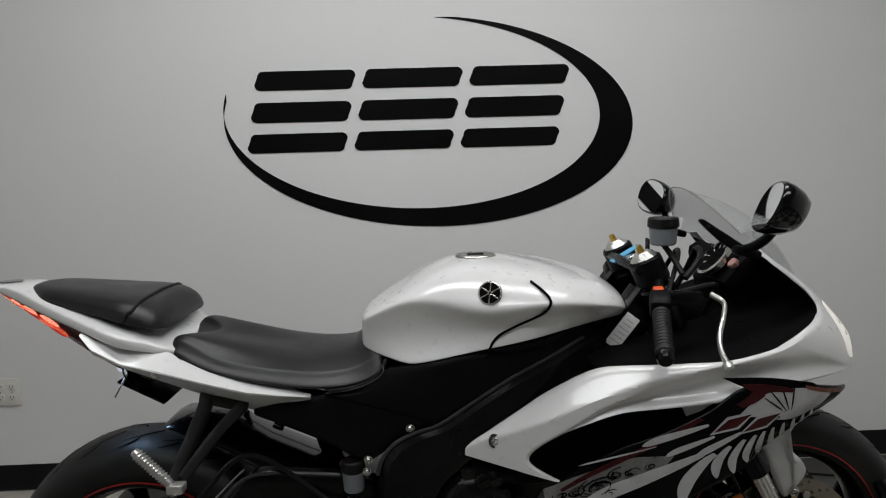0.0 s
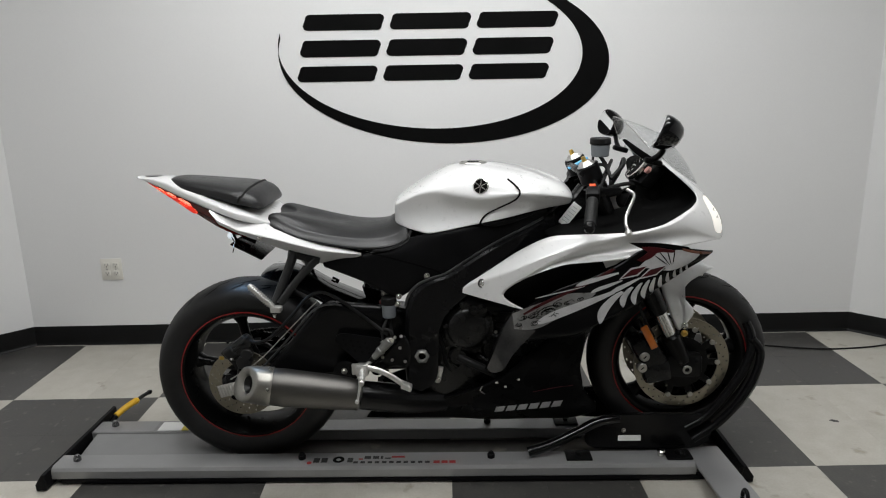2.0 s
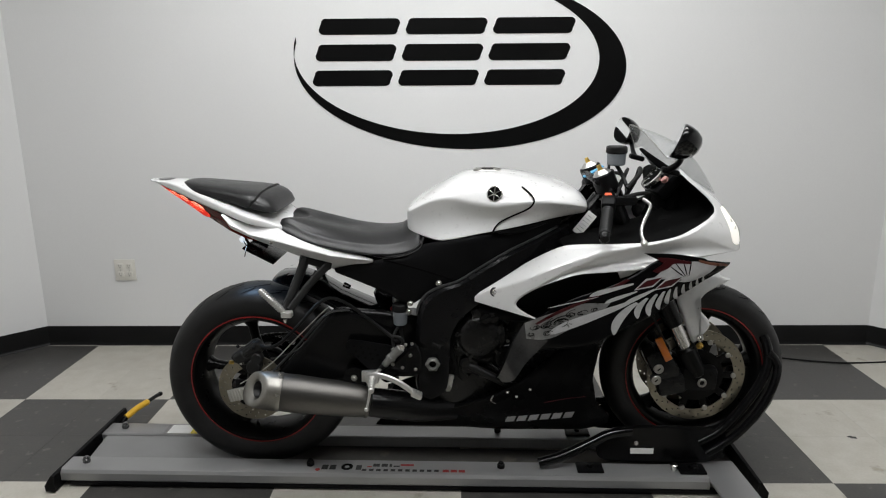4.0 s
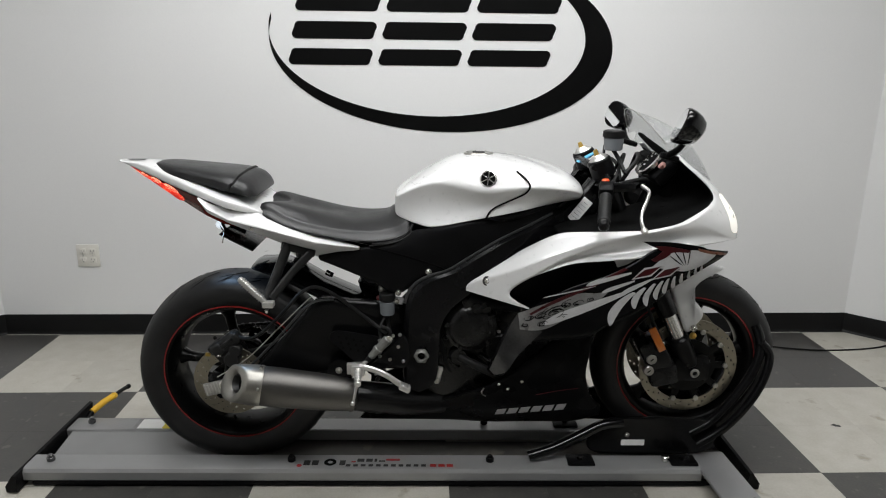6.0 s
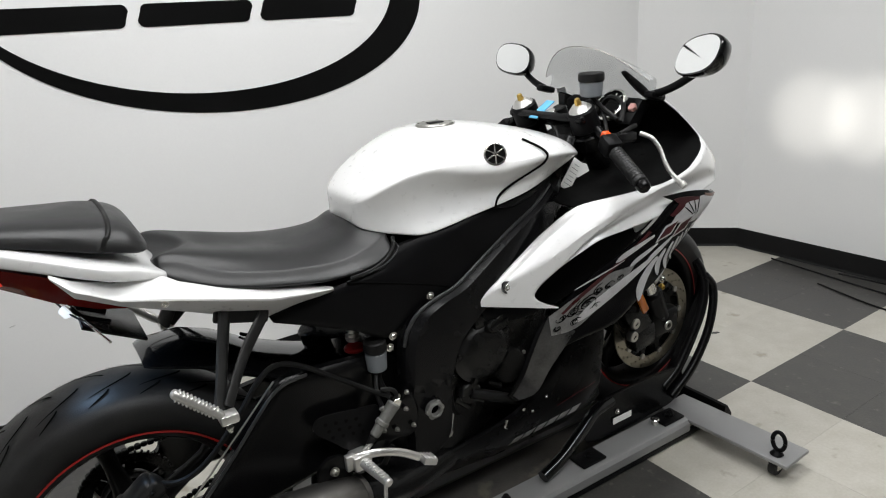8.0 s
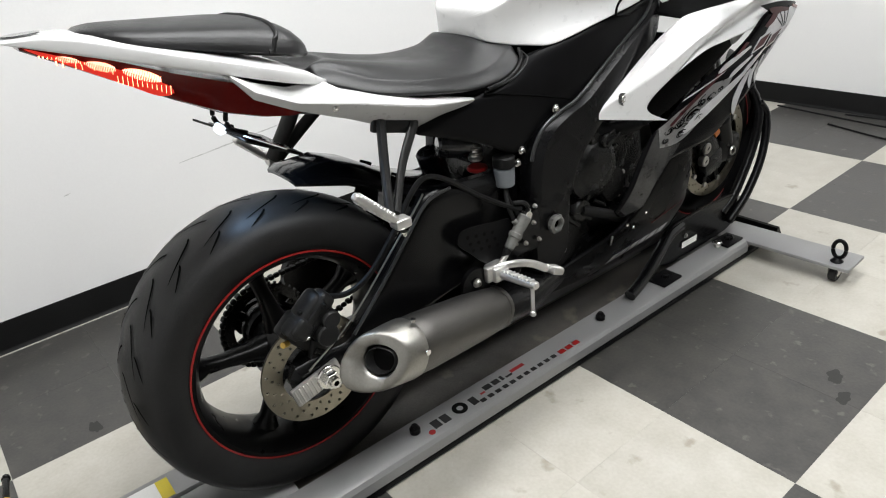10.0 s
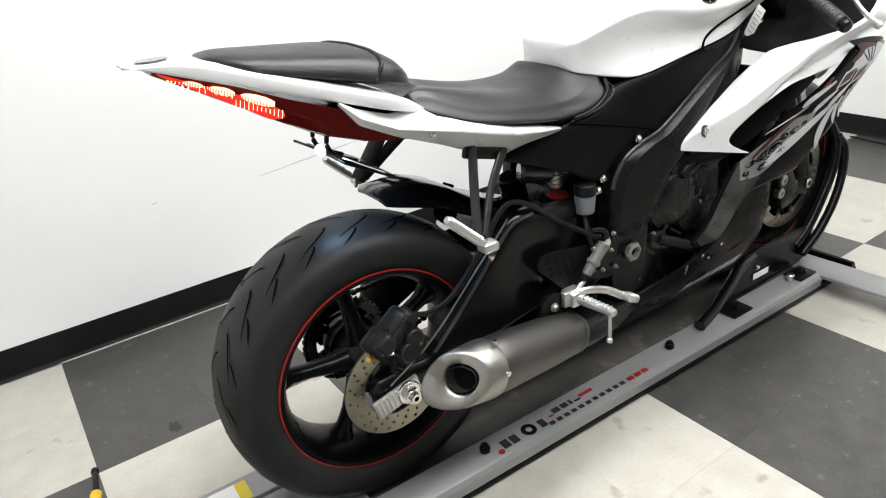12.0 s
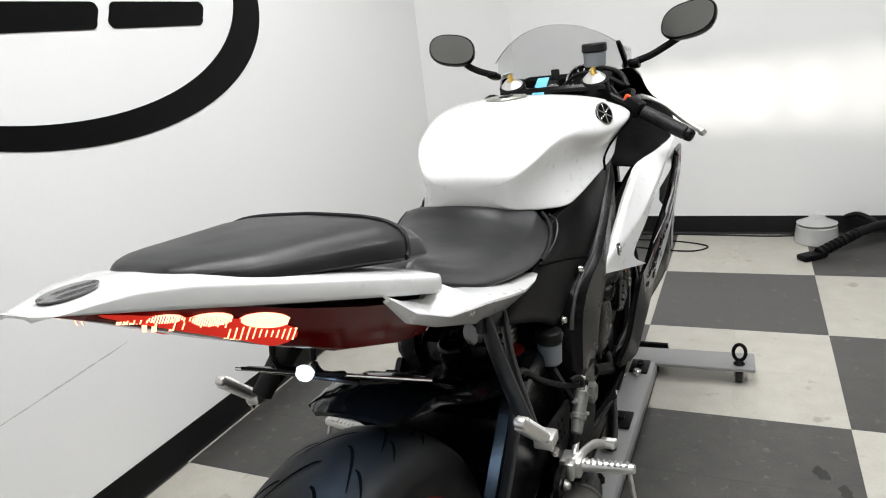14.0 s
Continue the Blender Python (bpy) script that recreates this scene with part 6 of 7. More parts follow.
part("belly_pan", belly, M_GLOSSB, bike)

# windscreen
bm = bmesh.new()
nu, nv = 24, 12
g = {}
for i in range(nu + 1):
    y = -0.188 + 0.376 * i / nu
    f = abs(y) / 0.188
    b = Vector((0.800 - 0.190 * f ** 1.6, y, 0.938 + 0.100 * f ** 1.5))
    t = Vector((0.532 + 0.060 * f ** 2, y * 0.985, 1.152 - 0.085 * f ** 2.2))
    for j in range(nv + 1):
        v = j / nv
        p = b.lerp(t, v)
        p += Vector((0.030, 0, 0.034)) * math.sin(math.pi * v) * (1 - 0.5 * f)
        g[i, j] = bm.verts.new(p)
for i in range(nu):
    for j in range(nv):
        bm.faces.new((g[i, j], g[i + 1, j], g[i + 1, j + 1], g[i, j + 1]))
screen = part("windscreen", bm, M_SCREEN, bike, "clear curved windscreen", sharp=180)
md = screen.modifiers.new("thick", "SOLIDIFY")
md.thickness = 0.003
edge = [(0.532 + 0.060 * f * f, 0.188 * 0.985 * s, 1.152 - 0.085 * f ** 2.2) for s, f in ((k / 10, abs(k / 10)) for k in range(-10, 11))]
part("screen_edge", tube(edge, 0.0011, 6), M_ENDCAP, screen)
for s in (-1,):
    stay = part("screen_stay", panel([(0.516, 1.092), (0.522, 1.097), (0.55, 1.078), (0.592, 1.050), (0.620, 1.030), (0.606, 1.022), (0.572, 1.040), (0.545, 1.062)], lambda x, z: lerp(x, [(0.46, 0.170), (0.58, 0.182), (0.66, 0.150)]), 0.008, s, 0.03, 0.002, 0.006), M_BLACKP, bike, "black screen stay with three bolts")
    for x, z in ((0.532, 1.081), (0.556, 1.063), (0.580, 1.046)):
        part("stay_bolt", bolt((x, s * 0.176, z), 0.005, 0.004, (0, s, 0)), M_CABLE, stay)

# mirrors
for s in (-1, 1):
    m = Matrix.Translation((0.572, s * (0.332 if s < 0 else 0.308), 1.130 if s < 0 else 1.118)) @ Matrix.Rotation(radians(s * 13), 4, "Z") @ Matrix.Rotation(radians(21), 4, "Y")
    secs = []
    for d, k in ((0.0, 0.96), (0.004, 1.0), (0.018, 0.98), (0.036, 0.86), (0.052, 0.62), (0.060, 0.26)):
        ring = []
        for q in range(28):
            a = 2 * math.pi * q / 28
            ca, sa = math.cos(a), math.sin(a)
            f = (abs(ca) ** 2.5 + abs(sa) ** 2.5) ** (-1 / 2.5)
            ring.append(m @ Vector((d, 0.067 * k * f * ca, 0.046 * k * f * sa + 0.010 * ca * s)))
        secs.append(ring)
    mh = part("mirror", loft(secs), M_GLOSSB, bike, "gloss black oval mirror housing", sharp=40)
    gl = bmesh.new()
    gl.faces.new([gl.verts.new(m @ Vector((-0.0012, 0.062 * f * ca, 0.041 * f * sa + 0.010 * ca * s))) for ca, sa, f in ((math.cos(a), math.sin(a), (abs(math.cos(a)) ** 2.5 + abs(math.sin(a)) ** 2.5) ** (-1 / 2.5)) for a in (2 * math.pi * q / 28 for q in range(28)))])
    part("mirror_glass", gl, M_MIRROR, mh, "silvered mirror glass")
    part("mirror_stem", tube([(0.594, s * 0.195, 1.036), (0.596, s * 0.235, 1.048), (0.600, s * 0.272, 1.066), (0.596, s * (0.315 if s < 0 else 0.295), 1.090)], 0.0095, 10, flat=0.8), M_BLACKP, mh)
    part("mirror_mount", box((0.600, s * 0.196, 1.032), (0.052, 0.030, 0.018), 0.007, Matrix.Rotation(radians(15), 4, "Y")), M_BLACKP, bike)

# -- cockpit --
rake = Vector((0.40, 0, -0.90)).normalized()
for s in (-1, 1):
    y = s * 0.106 - 0.024
    top = Vector((0.428, y, 1.000))
    fk = part("fork_upper", rod(top + rake * 0.02, top + rake * 0.42, 0.027, seg=20), M_SATIN, bike, "dark upper fork tube")
    part("fork_collar", rod(top - rake * 0.018, top + rake * 0.035, 0.034, 0.035, 24, 0.003), M_BLACKP, bike)
    fc = part("fork_cap", rod(top - rake * 0.032, top - rake * 0.016, 0.018, 0.028, 24, 0.003), M_ALU, bike, "aluminium fork cap with a gold adjuster")
    part("fork_adjuster", rod(top - rake * 0.047, top - rake * 0.030, 0.0065, 0.0085, 6, 0.001), M_GOLD, fc)
    # clip-on bar, grip and lever
    a, b = Vector((0.440, s * 0.150 - 0.015, 0.970)), (Vector((0.392, -0.352, 0.872)) if s < 0 else Vector((0.430, 0.262, 0.890)))
    part("clip_on", rod(a, b, 0.011, seg=14), M_SATIN, bike)
    part("bar_clamp", rod(top + rake * 0.045, top + rake * 0.085, 0.036, seg=24, bevel=0.004), M_SATIN, bike)
    gp = rod(a.lerp(b, 0.42), a.lerp(b, 0.95), 0.0165, 0.0165, 20, 0.002)
    grip = part("hand_grip", gp, M_RUBBER, bike, "ribbed black rubber handlebar grip")
    for k in range(12):
        t = 0.46 + 0.038 * k
        part("grip_rib", rod(a.lerp(b, t), a.lerp(b, t + 0.010), 0.0175, seg=20), M_RUBBER, grip)
    part("bar_end", rod(a.lerp(b, 0.95), a.lerp(b, 1.04), 0.016, 0.014, 20, 0.003), M_SATIN, grip)
    part("switch_box", box(a.lerp(b, 0.30), (0.040, 0.045, 0.042), 0.008, (b - a).to_track_quat("Y", "Z").to_matrix().to_4x4()), M_BLACKP, bike)
    part("lever_perch", box(a.lerp(b, 0.26) + Vector((0.045, 0, 0.006)), (0.07, 0.034, 0.026), 0.008), M_SATIN, bike)
    q = 1.0 if s < 0 else 0.72
    part("lever", tube([(x, y * q, z) for x, y, z in ((0.522, s * 0.222, 0.956), (0.536, s * 0.248, 0.944), (0.520, s * 0.285, 0.925), (0.500, s * 0.318, 0.900), (0.492, s * 0.345, 0.880), (0.494, s * 0.372, 0.862))], 0.0058, 10, flat=0.8), M_ALU, bike, "aluminium brake lever" if s < 0 else "aluminium clutch lever")
    part("lever_ball", rod((0.492, q * s * 0.366, 0.866), (0.495, q * s * 0.378, 0.856), 0.0095, 0.0085, 14, 0.003), M_ALU, bike)
part("kill_switch", box((0.426, -0.207, 0.964), (0.020, 0.014, 0.014), 0.003, Matrix.Rotation(radians(25), 4, "X")), M_ORANGES, bike, "orange engine stop switch")
part("top_clamp", box((0.43, -0.024, 0.985), (0.075, 0.27, 0.022), 0.010, Matrix.Rotation(radians(24), 4, "Y")), M_SATIN, bike, "black triple clamp")
part("lower_clamp", box((0.52, -0.01, 0.80), (0.085, 0.26, 0.03), 0.010, Matrix.Rotation(radians(24), 4, "Y")), M_SATIN, bike)
part("stem_nut", rod((0.425, -0.024, 0.992), (0.419, -0.024, 1.006), 0.016, seg=6, bevel=0.001), M_CHROME, bike)
part("ignition_barrel", rod((0.472, -0.010, 0.985), (0.462, -0.010, 1.012), 0.018, seg=20, bevel=0.003), M_CABLE, bike)
part("key", box((0.462, -0.022, 1.030), (0.004, 0.022, 0.028), 0.0015), M_CABLE, bike)
part("key_tag", box((0.420, 0.006, 1.008), (0.070, 0.030, 0.003), 0.001, Matrix.Rotation(radians(-30), 4, "Y")), M_BLUE, bike, "light blue key tag")
part("stacked_label", box((0.372, -0.152, 0.872), (0.030, 0.0015, 0.076), 0.0005, Matrix.Rotation(radians(38), 4, "Y") @ Matrix.Rotation(radians(-10), 4, "Z")), M_PAPER, bike, "white paper warning label")
ink = bmesh.new()
for k in range(6):
    c = Vector((0.372, -0.1532, 0.872)) + Matrix.Rotation(radians(38), 3, "Y") @ Vector((0, 0, -0.025 + 0.010 * k))
    join(ink, box(c, (0.022 - 0.003 * (k % 3), 0.0006, 0.0012), 0, Matrix.Rotation(radians(38), 4, "Y") @ Matrix.Rotation(radians(-10), 4, "Z")))
part("label_lines", ink, M_INK, bike)
resv = part("fluid_reservoir", rod((0.462, -0.124, 1.042), (0.462, -0.124, 1.078), 0.026, 0.028, 26, 0.003), M_FLUID, bike, "translucent front brake fluid reservoir with a black cap")
part("reservoir_cap", rod((0.462, -0.124, 1.077), (0.462, -0.124, 1.098), 0.0315, 0.0305, 26, 0.003), M_CABLE, resv)
part("reservoir_stay", tube([(0.462, -0.124, 1.043), (0.475, -0.14, 1.02), (0.480, -0.19, 0.99)], 0.006, 8), M_CABLE, bike)
for pts, rr in (([(0.48, -0.20, 0.985), (0.52, -0.17, 1.02), (0.535, -0.11, 1.03), (0.53, -0.07, 0.98), (0.50, -0.05, 0.92)], 0.0065), ([(0.47, -0.21, 0.96), (0.53, -0.20, 0.97), (0.56, -0.15, 0.95), (0.55, -0.10, 0.88), (0.52, -0.08, 0.82)], 0.006),
                ([(0.45, -0.19, 0.95), (0.49, -0.13, 1.015), (0.51, -0.06, 1.02), (0.50, 0.0, 0.96)], 0.005), ([(0.47, 0.20, 0.96), (0.54, 0.18, 0.98), (0.55, 0.10, 0.93), (0.52, 0.05, 0.85)], 0.006)):
    part("cable", tube(pts, rr, 8), M_CABLE, bike)
dash = part("instrument_panel", box((0.622, -0.030, 0.979), (0.04, 0.21, 0.085), 0.014, Matrix.Rotation(radians(40), 4, "Y")), M_BLACKP, bike, "dark instrument panel with a round dial")
dm = Matrix.Translation((0.600, -0.060, 0.998)) @ Matrix.Rotation(radians(40), 4, "Y")
d = lathe([(0.040, 0.0), (0.046, 0.0), (0.046, 0.012), (0.040, 0.014)], (0, 0, 0), 36)
d.transform(dm @ Matrix.Rotation(radians(90), 4, "Z"))
part("dial_ring", d, M_CHROME, dash)
d = rod((0.004, 0, 0), (-0.006, 0, 0), 0.041, seg=32)
d.transform(dm)
part("dial_face", d, M_DULLB, dash)
for k in range(9):
    a = radians(30 * k - 30)
    d = box((-0.0072, 0.032 * math.cos(a), 0.032 * math.sin(a)), (0.001, 0.008, 0.002), 0, Matrix.Rotation(a, 4, "X"))
    d.transform(dm)
    part("dial_tick", d, M_PAPER, dash)
part("trip_button", rod((0.618, -0.118, 0.990), (0.604, -0.120, 1.002), 0.012, seg=6, bevel=0.002), M_SWITCHP, dash, "faded pink plastic button")
part("nose_bulkhead", box((0.635, 0, 0.935), (0.05, 0.24, 0.17), 0.02, Matrix.Rotation(radians(-12), 4, "Y")), M_DULLB, bike)
part("nose_shell", box((0.66, 0, 0.865), (0.16, 0.34, 0.06), 0.025), M_DULLB, bike)

# -- front end --
for s in (-1, 1):
    y = s * 0.106 - 0.012
    top = Vector((0.632, y, 0.62))
    bot = Vector((0.757, s * 0.106, 0.372))
    dr = (bot - top).normalized()
    part("fork_slider", rod(top + dr * 0.075, top + dr * 0.20, 0.0215, seg=20), M_CHROME, bike, "chromed fork slider")
    part("fork_lower", rod(top + dr * 0.17, bot, 0.033, 0.030, 22, 0.006), M_RIM, bike)
    part("axle_clamp", box(bot + Vector((0.004, 0, -0.010)), (0.115, 0.050, 0.082), 0.018), M_RIM, bike)
    part("fork_seal", rod(top - dr * 0.20, top + dr * 0.085, 0.030, seg=20, bevel=0.003), M_SATIN, bike)
    part("axle_end", lathe([(0.008, 0), (0.013, 0), (0.015, s * 0.003), (0.013, s * 0.006), (0.008, s * 0.006)], (FA[0], s * 0.132, FA[2]), 20), M_CAP, bike)
    # radial caliper
    cm = Matrix.Rotation(radians(-30), 4, "Y")
    cb = box((0.650, s * 0.092, 0.398), (0.080, 0.084, 0.140), 0.016, cm)
    join(cb, box((0.672, s * 0.112, 0.345), (0.090, 0.050, 0.070), 0.014, Matrix.Rotation(radians(-12), 4, "Y")))
    caliper = part("front_caliper", cb, M_ENGINE, bike, "black radial front brake caliper")
    for x, z in ((0.627, 0.401), (0.621, 0.363)):
        cap = part("piston_cap", rod((x, s * 0.120, z), (x, s * 0.139, z), 0.0165, 0.0155, 24, 0.002), M_CAP, caliper)
        part("cap_slot", box((x, s * 0.1393, z), (0.012, 0.001, 0.004), 0.0, Matrix.Rotation(radians(-40), 4, "Y")), M_CABLE, cap)
    part("caliper_bolt", bolt((0.66, s * 0.126, 0.45), 0.006, 0.008, (0, s, 0)), M_CHROME, caliper)
    # fender side with its stay
    part("fender_side", panel([(0.684, 0.640), (0.720, 0.668), (0.790, 0.690), (0.848, 0.678, 1), (0.836, 0.668), (0.776, 0.636), (0.752, 0.610), (0.741, 0.594, 1), (0.766, 0.570), (0.782, 0.549), (0.783, 0.528), (0.765, 0.502), (0.746, 0.480), (0.735, 0.480), (0.712, 0.530), (0.693, 0.578), (0.684, 0.608)],
                              lambda x, z: 0.108 - 0.30 * max(0, z - 0.56), 0.005, s, 0.008, 0.006, 0.012), M_WHITE, bike, "white front fender side")
    part("fender_bolt", bolt((0.755, s * 0.112, 0.497), 0.010, 0.010, (0, s, 0)), M_CHROME, bike)
    part("fender_bolt", bolt((0.757, s * 0.108, 0.470), 0.010, 0.012, (0, s, 0)), M_GOLD, bike)
    part("reflector", box((0.634, s * 0.146, 0.472), (0.024, 0.008, 0.084), 0.003, Matrix.Rotation(radians(-28), 4, "Y")), M_ORANGE, bike, "orange side reflector")
    part("brake_line", tube([(0.66, s * 0.11, 0.46), (0.62, s * 0.125, 0.53), (0.585, s * 0.12, 0.62), (0.56, s * 0.08, 0.72)], 0.005, 8), M_CABLE, bike)
part("front_axle", rod((FA[0], -0.130, FA[2]), (FA[0], 0.130, FA[2]), 0.0125, seg=18), M_CAP, bike)
secs = []
for k in range(15):
    a = radians(130 - 52 * k / 14)
    w = lerp(k, [(0, 0.070), (4, 0.082), (9, 0.076), (14, 0.045)])
    ring = []
    for q in range(11):
        f = -1 + 2 * q / 10
        rr = 0.338 - 0.040 * f * f
        ring.append((FA[0] + rr * math.cos(a), w * f, FA[2] + rr * math.sin(a)))
    secs.append(ring + [(FA[0] + (x - FA[0]) * 0.985, y * 0.95, FA[2] + (z - FA[2]) * 0.985) for x, y, z in reversed(ring)])
part("front_fender", loft(secs), M_WHITE, bike, "white front fender", sharp=60)

# ---- the dolly under the motorcycle ----
dolly = thing("motorcycle_dolly", "silver steel motorcycle dolly with a black wheel chock", "dolly", BIKE)


def rail(name, y0, y1, top, x1, label):
    """A pressed rail: flat top, rolled outer flange, from end to end."""
    s = 1 if y1 > y0 else -1
    prof = [(y0, 0.012), (y0, top - 0.004), (y0 + s * 0.004, top), (y1 - s * 0.016, top), (y1 - s * 0.006, top - 0.004), (y1, top - 0.014), (y1, 0.026), (y1 - s * 0.003, 0.022)]
    bm = loft([[(x, y, z) for y, z in prof] for x in (-1.305, -1.30, -0.6, 0.0, 0.6, x1 - 0.005, x1)])
    return part(name, bm, M_RAIL, dolly, label, sharp=25)


# half-width and height of each rail's middle line
RAIL = {-1: (0.162, 0.064), 1: (0.098, 0.050)}
rail("side_rail", -0.124, -0.208, 0.064, 0.792, "silver powder-coated side rail")
rail("side_rail", 0.052, 0.145, 0.050, 0.930, "silver powder-coated side rail")
# track's dark grey partly stands in for the motorcycle mirrored in the bed
part("wheel_track", box((0.085, -0.024, 0.005), (1.66, 0.150, 0.006), 0.002), M_RAILT, dolly, "scuffed grey track between the rails")
part("ramp_plate", loft([[(x, 0.050, 0.044), (x, -0.096, 0.024), (x, -0.100, 0.020), (x, -0.100, 0.006), (x, 0.050, 0.006)] for x in (-1.285, -1.28, -0.755, -0.75)]), M_RAIL, dolly, "silver sloping ramp plate")
part("track_groove", box((-0.18, -0.111, 0.006), (2.2, 0.022, 0.006), 0.001), M_RAILT, dolly)
part("grip_strip", box((-0.20, -0.111, 0.0102), (2.16, 0.021, 0.0024), 0.0008), M_GRIT, dolly, "gritty olive-brown anti-slip strip")
for x, sg, y0, y1 in ((-1.305, -1, -0.245, 0.235), (0.935, 1, -0.225, 0.225)):
    flap = loft([[(x, yy, 0.060), (x + sg * 0.010, yy, 0.062), (x + sg * 0.034, yy, 0.026), (x + sg * 0.032, yy, 0.006), (x, yy, 0.006)] for yy in (y0, y0 + 0.004, y1 - 0.004, y1)])
    part("end_flap", flap, M_BLACKP, dolly, "black angled end flap")
for s in (-1, 1):
    part("under_lip", box((-0.18, -0.198 if s < 0 else 0.136, 0.014), (2.2, 0.018, 0.016), 0.003), M_BLACKP, dolly)
for x in (-1.24, -0.49, 0.134, 0.755):
    for s in (-1, 1):
        w, h = RAIL[s]
        st = rod((x, s * w, h), (x, s * w, h + 0.014), 0.0125, seg=16, bevel=0.002)
        join(st, rod((x, s * w, h + 0.014), (x, s * w, h + 0.022), 0.010, 0.008, 16, 0.002))
        part("stud", st, M_GUN if x < -1 else M_BLACKP, dolly)
# cross arm with swivel ring and caster
part("cross_arm", box((0.852, -0.300, 0.056), (0.116, 0.40, 0.012), 0.004, Matrix.Rotation(radians(3), 4, "Z")), M_RAIL, dolly, "flat silver outrigger arm")
part("cross_arm", box((0.845, 0.310, 0.043), (0.105, 0.36, 0.012), 0.004, Matrix.Rotation(radians(-4), 4, "Z")), M_RAIL, dolly, "flat silver outrigger arm")
for s in (-1, 1):
    c = Vector((0.835, s * 0.455, 0.0 if s < 0 else -0.013))
    part("ring_base", rod(c + Vector((0, 0, 0.061)), c + Vector((0, 0, 0.074)), 0.018, 0.012, 20, 0.003), M_BLACKP, dolly)
    rg = [c + Vector((0.004, 0.018 * math.cos(a), 0.101 + 0.027 * math.sin(a))) for a in (radians(-90 + 22.5 * k) for k in range(17))]
    part("swivel_ring", tube(rg, 0.0058, 10, 3), M_BLACKP, dolly, "black swivel lifting ring")
    wheel = lathe([(0.006, -0.010), (0.020, -0.011), (0.024, -0.008), (0.024, 0.008), (0.020, 0.011), (0.006, 0.010)], Vector((c.x, c.y, 0.024)), 24)
    cw = part("caster_wheel", wheel, M_RUBBER, dolly)
    for d in (-0.014, 0.014):
        part("caster_fork", box((c.x, c.y + d, 0.034), (0.028, 0.003, 0.026), 0.001), M_CHROME, dolly)
# plain bars and a disc in place of the product name
x = -0.462
part("logo_dot", rod((x, -0.188, 0.0642), (x, -0.188, 0.0648), 0.008, seg=16), M_RED, dolly)
for x0, x1, y0, y1, mt in ((-0.450, -0.430, -0.186, -0.160, M_CALIPER), (-0.424, -0.404, -0.186, -0.160, M_CALIPER), (-0.338, -0.320, -0.186, -0.160, M_CALIPER), (-0.302, -0.288, -0.170, -0.164, M_RED),
                           (-0.284, -0.262, -0.166, -0.150, M_CALIPER), (-0.256, -0.236, -0.166, -0.150, M_CALIPER), (-0.230, -0.222, -0.166, -0.150, M_CALIPER), (-0.216, -0.196, -0.166, -0.160, M_CALIPER), (-0.194, -0.150, -0.160, -0.150, M_RED)):
    part("logo_bar", box(((x0 + x1) / 2, (y0 + y1) / 2, 0.0645), (x1 - x0, y1 - y0, 0.0008)), mt, dolly)
for k in range(11):
    part("logo_bar", box((-0.318 + 0.0235 * k + 0.008, -0.187, 0.0645), (0.0145, 0.0115, 0.0008)), M_CALIPER, dolly)
for k in range(3):
    part("logo_bar", box((-0.045 + 0.026 * k, -0.187, 0.0645), (0.020, 0.014, 0.0008)), M_RED, dolly)
lw = lathe([(0.008, 0), (0.019, 0), (0.019, 0.0008), (0.008, 0.0008)], (0, 0, 0), 28)
lw.transform(Matrix.Translation((-0.368, -0.170, 0.0643)) @ Matrix.Rotation(radians(90), 4, "X"))
part("logo_wheel", lw, M_DULLB, dolly)
# labels on the far rail
part("data_label", box((-1.025, 0.090, 0.0508), (0.090, 0.062, 0.001)), M_PAPER, dolly, "white data label")
part("warning_label", box((-0.970, 0.090, 0.0510), (0.026, 0.062, 0.001)), M_YELLOW, dolly, "yellow warning label")
part("label_edge", box((-1.076, 0.090, 0.0510), (0.014, 0.062, 0.001)), M_INK, dolly)

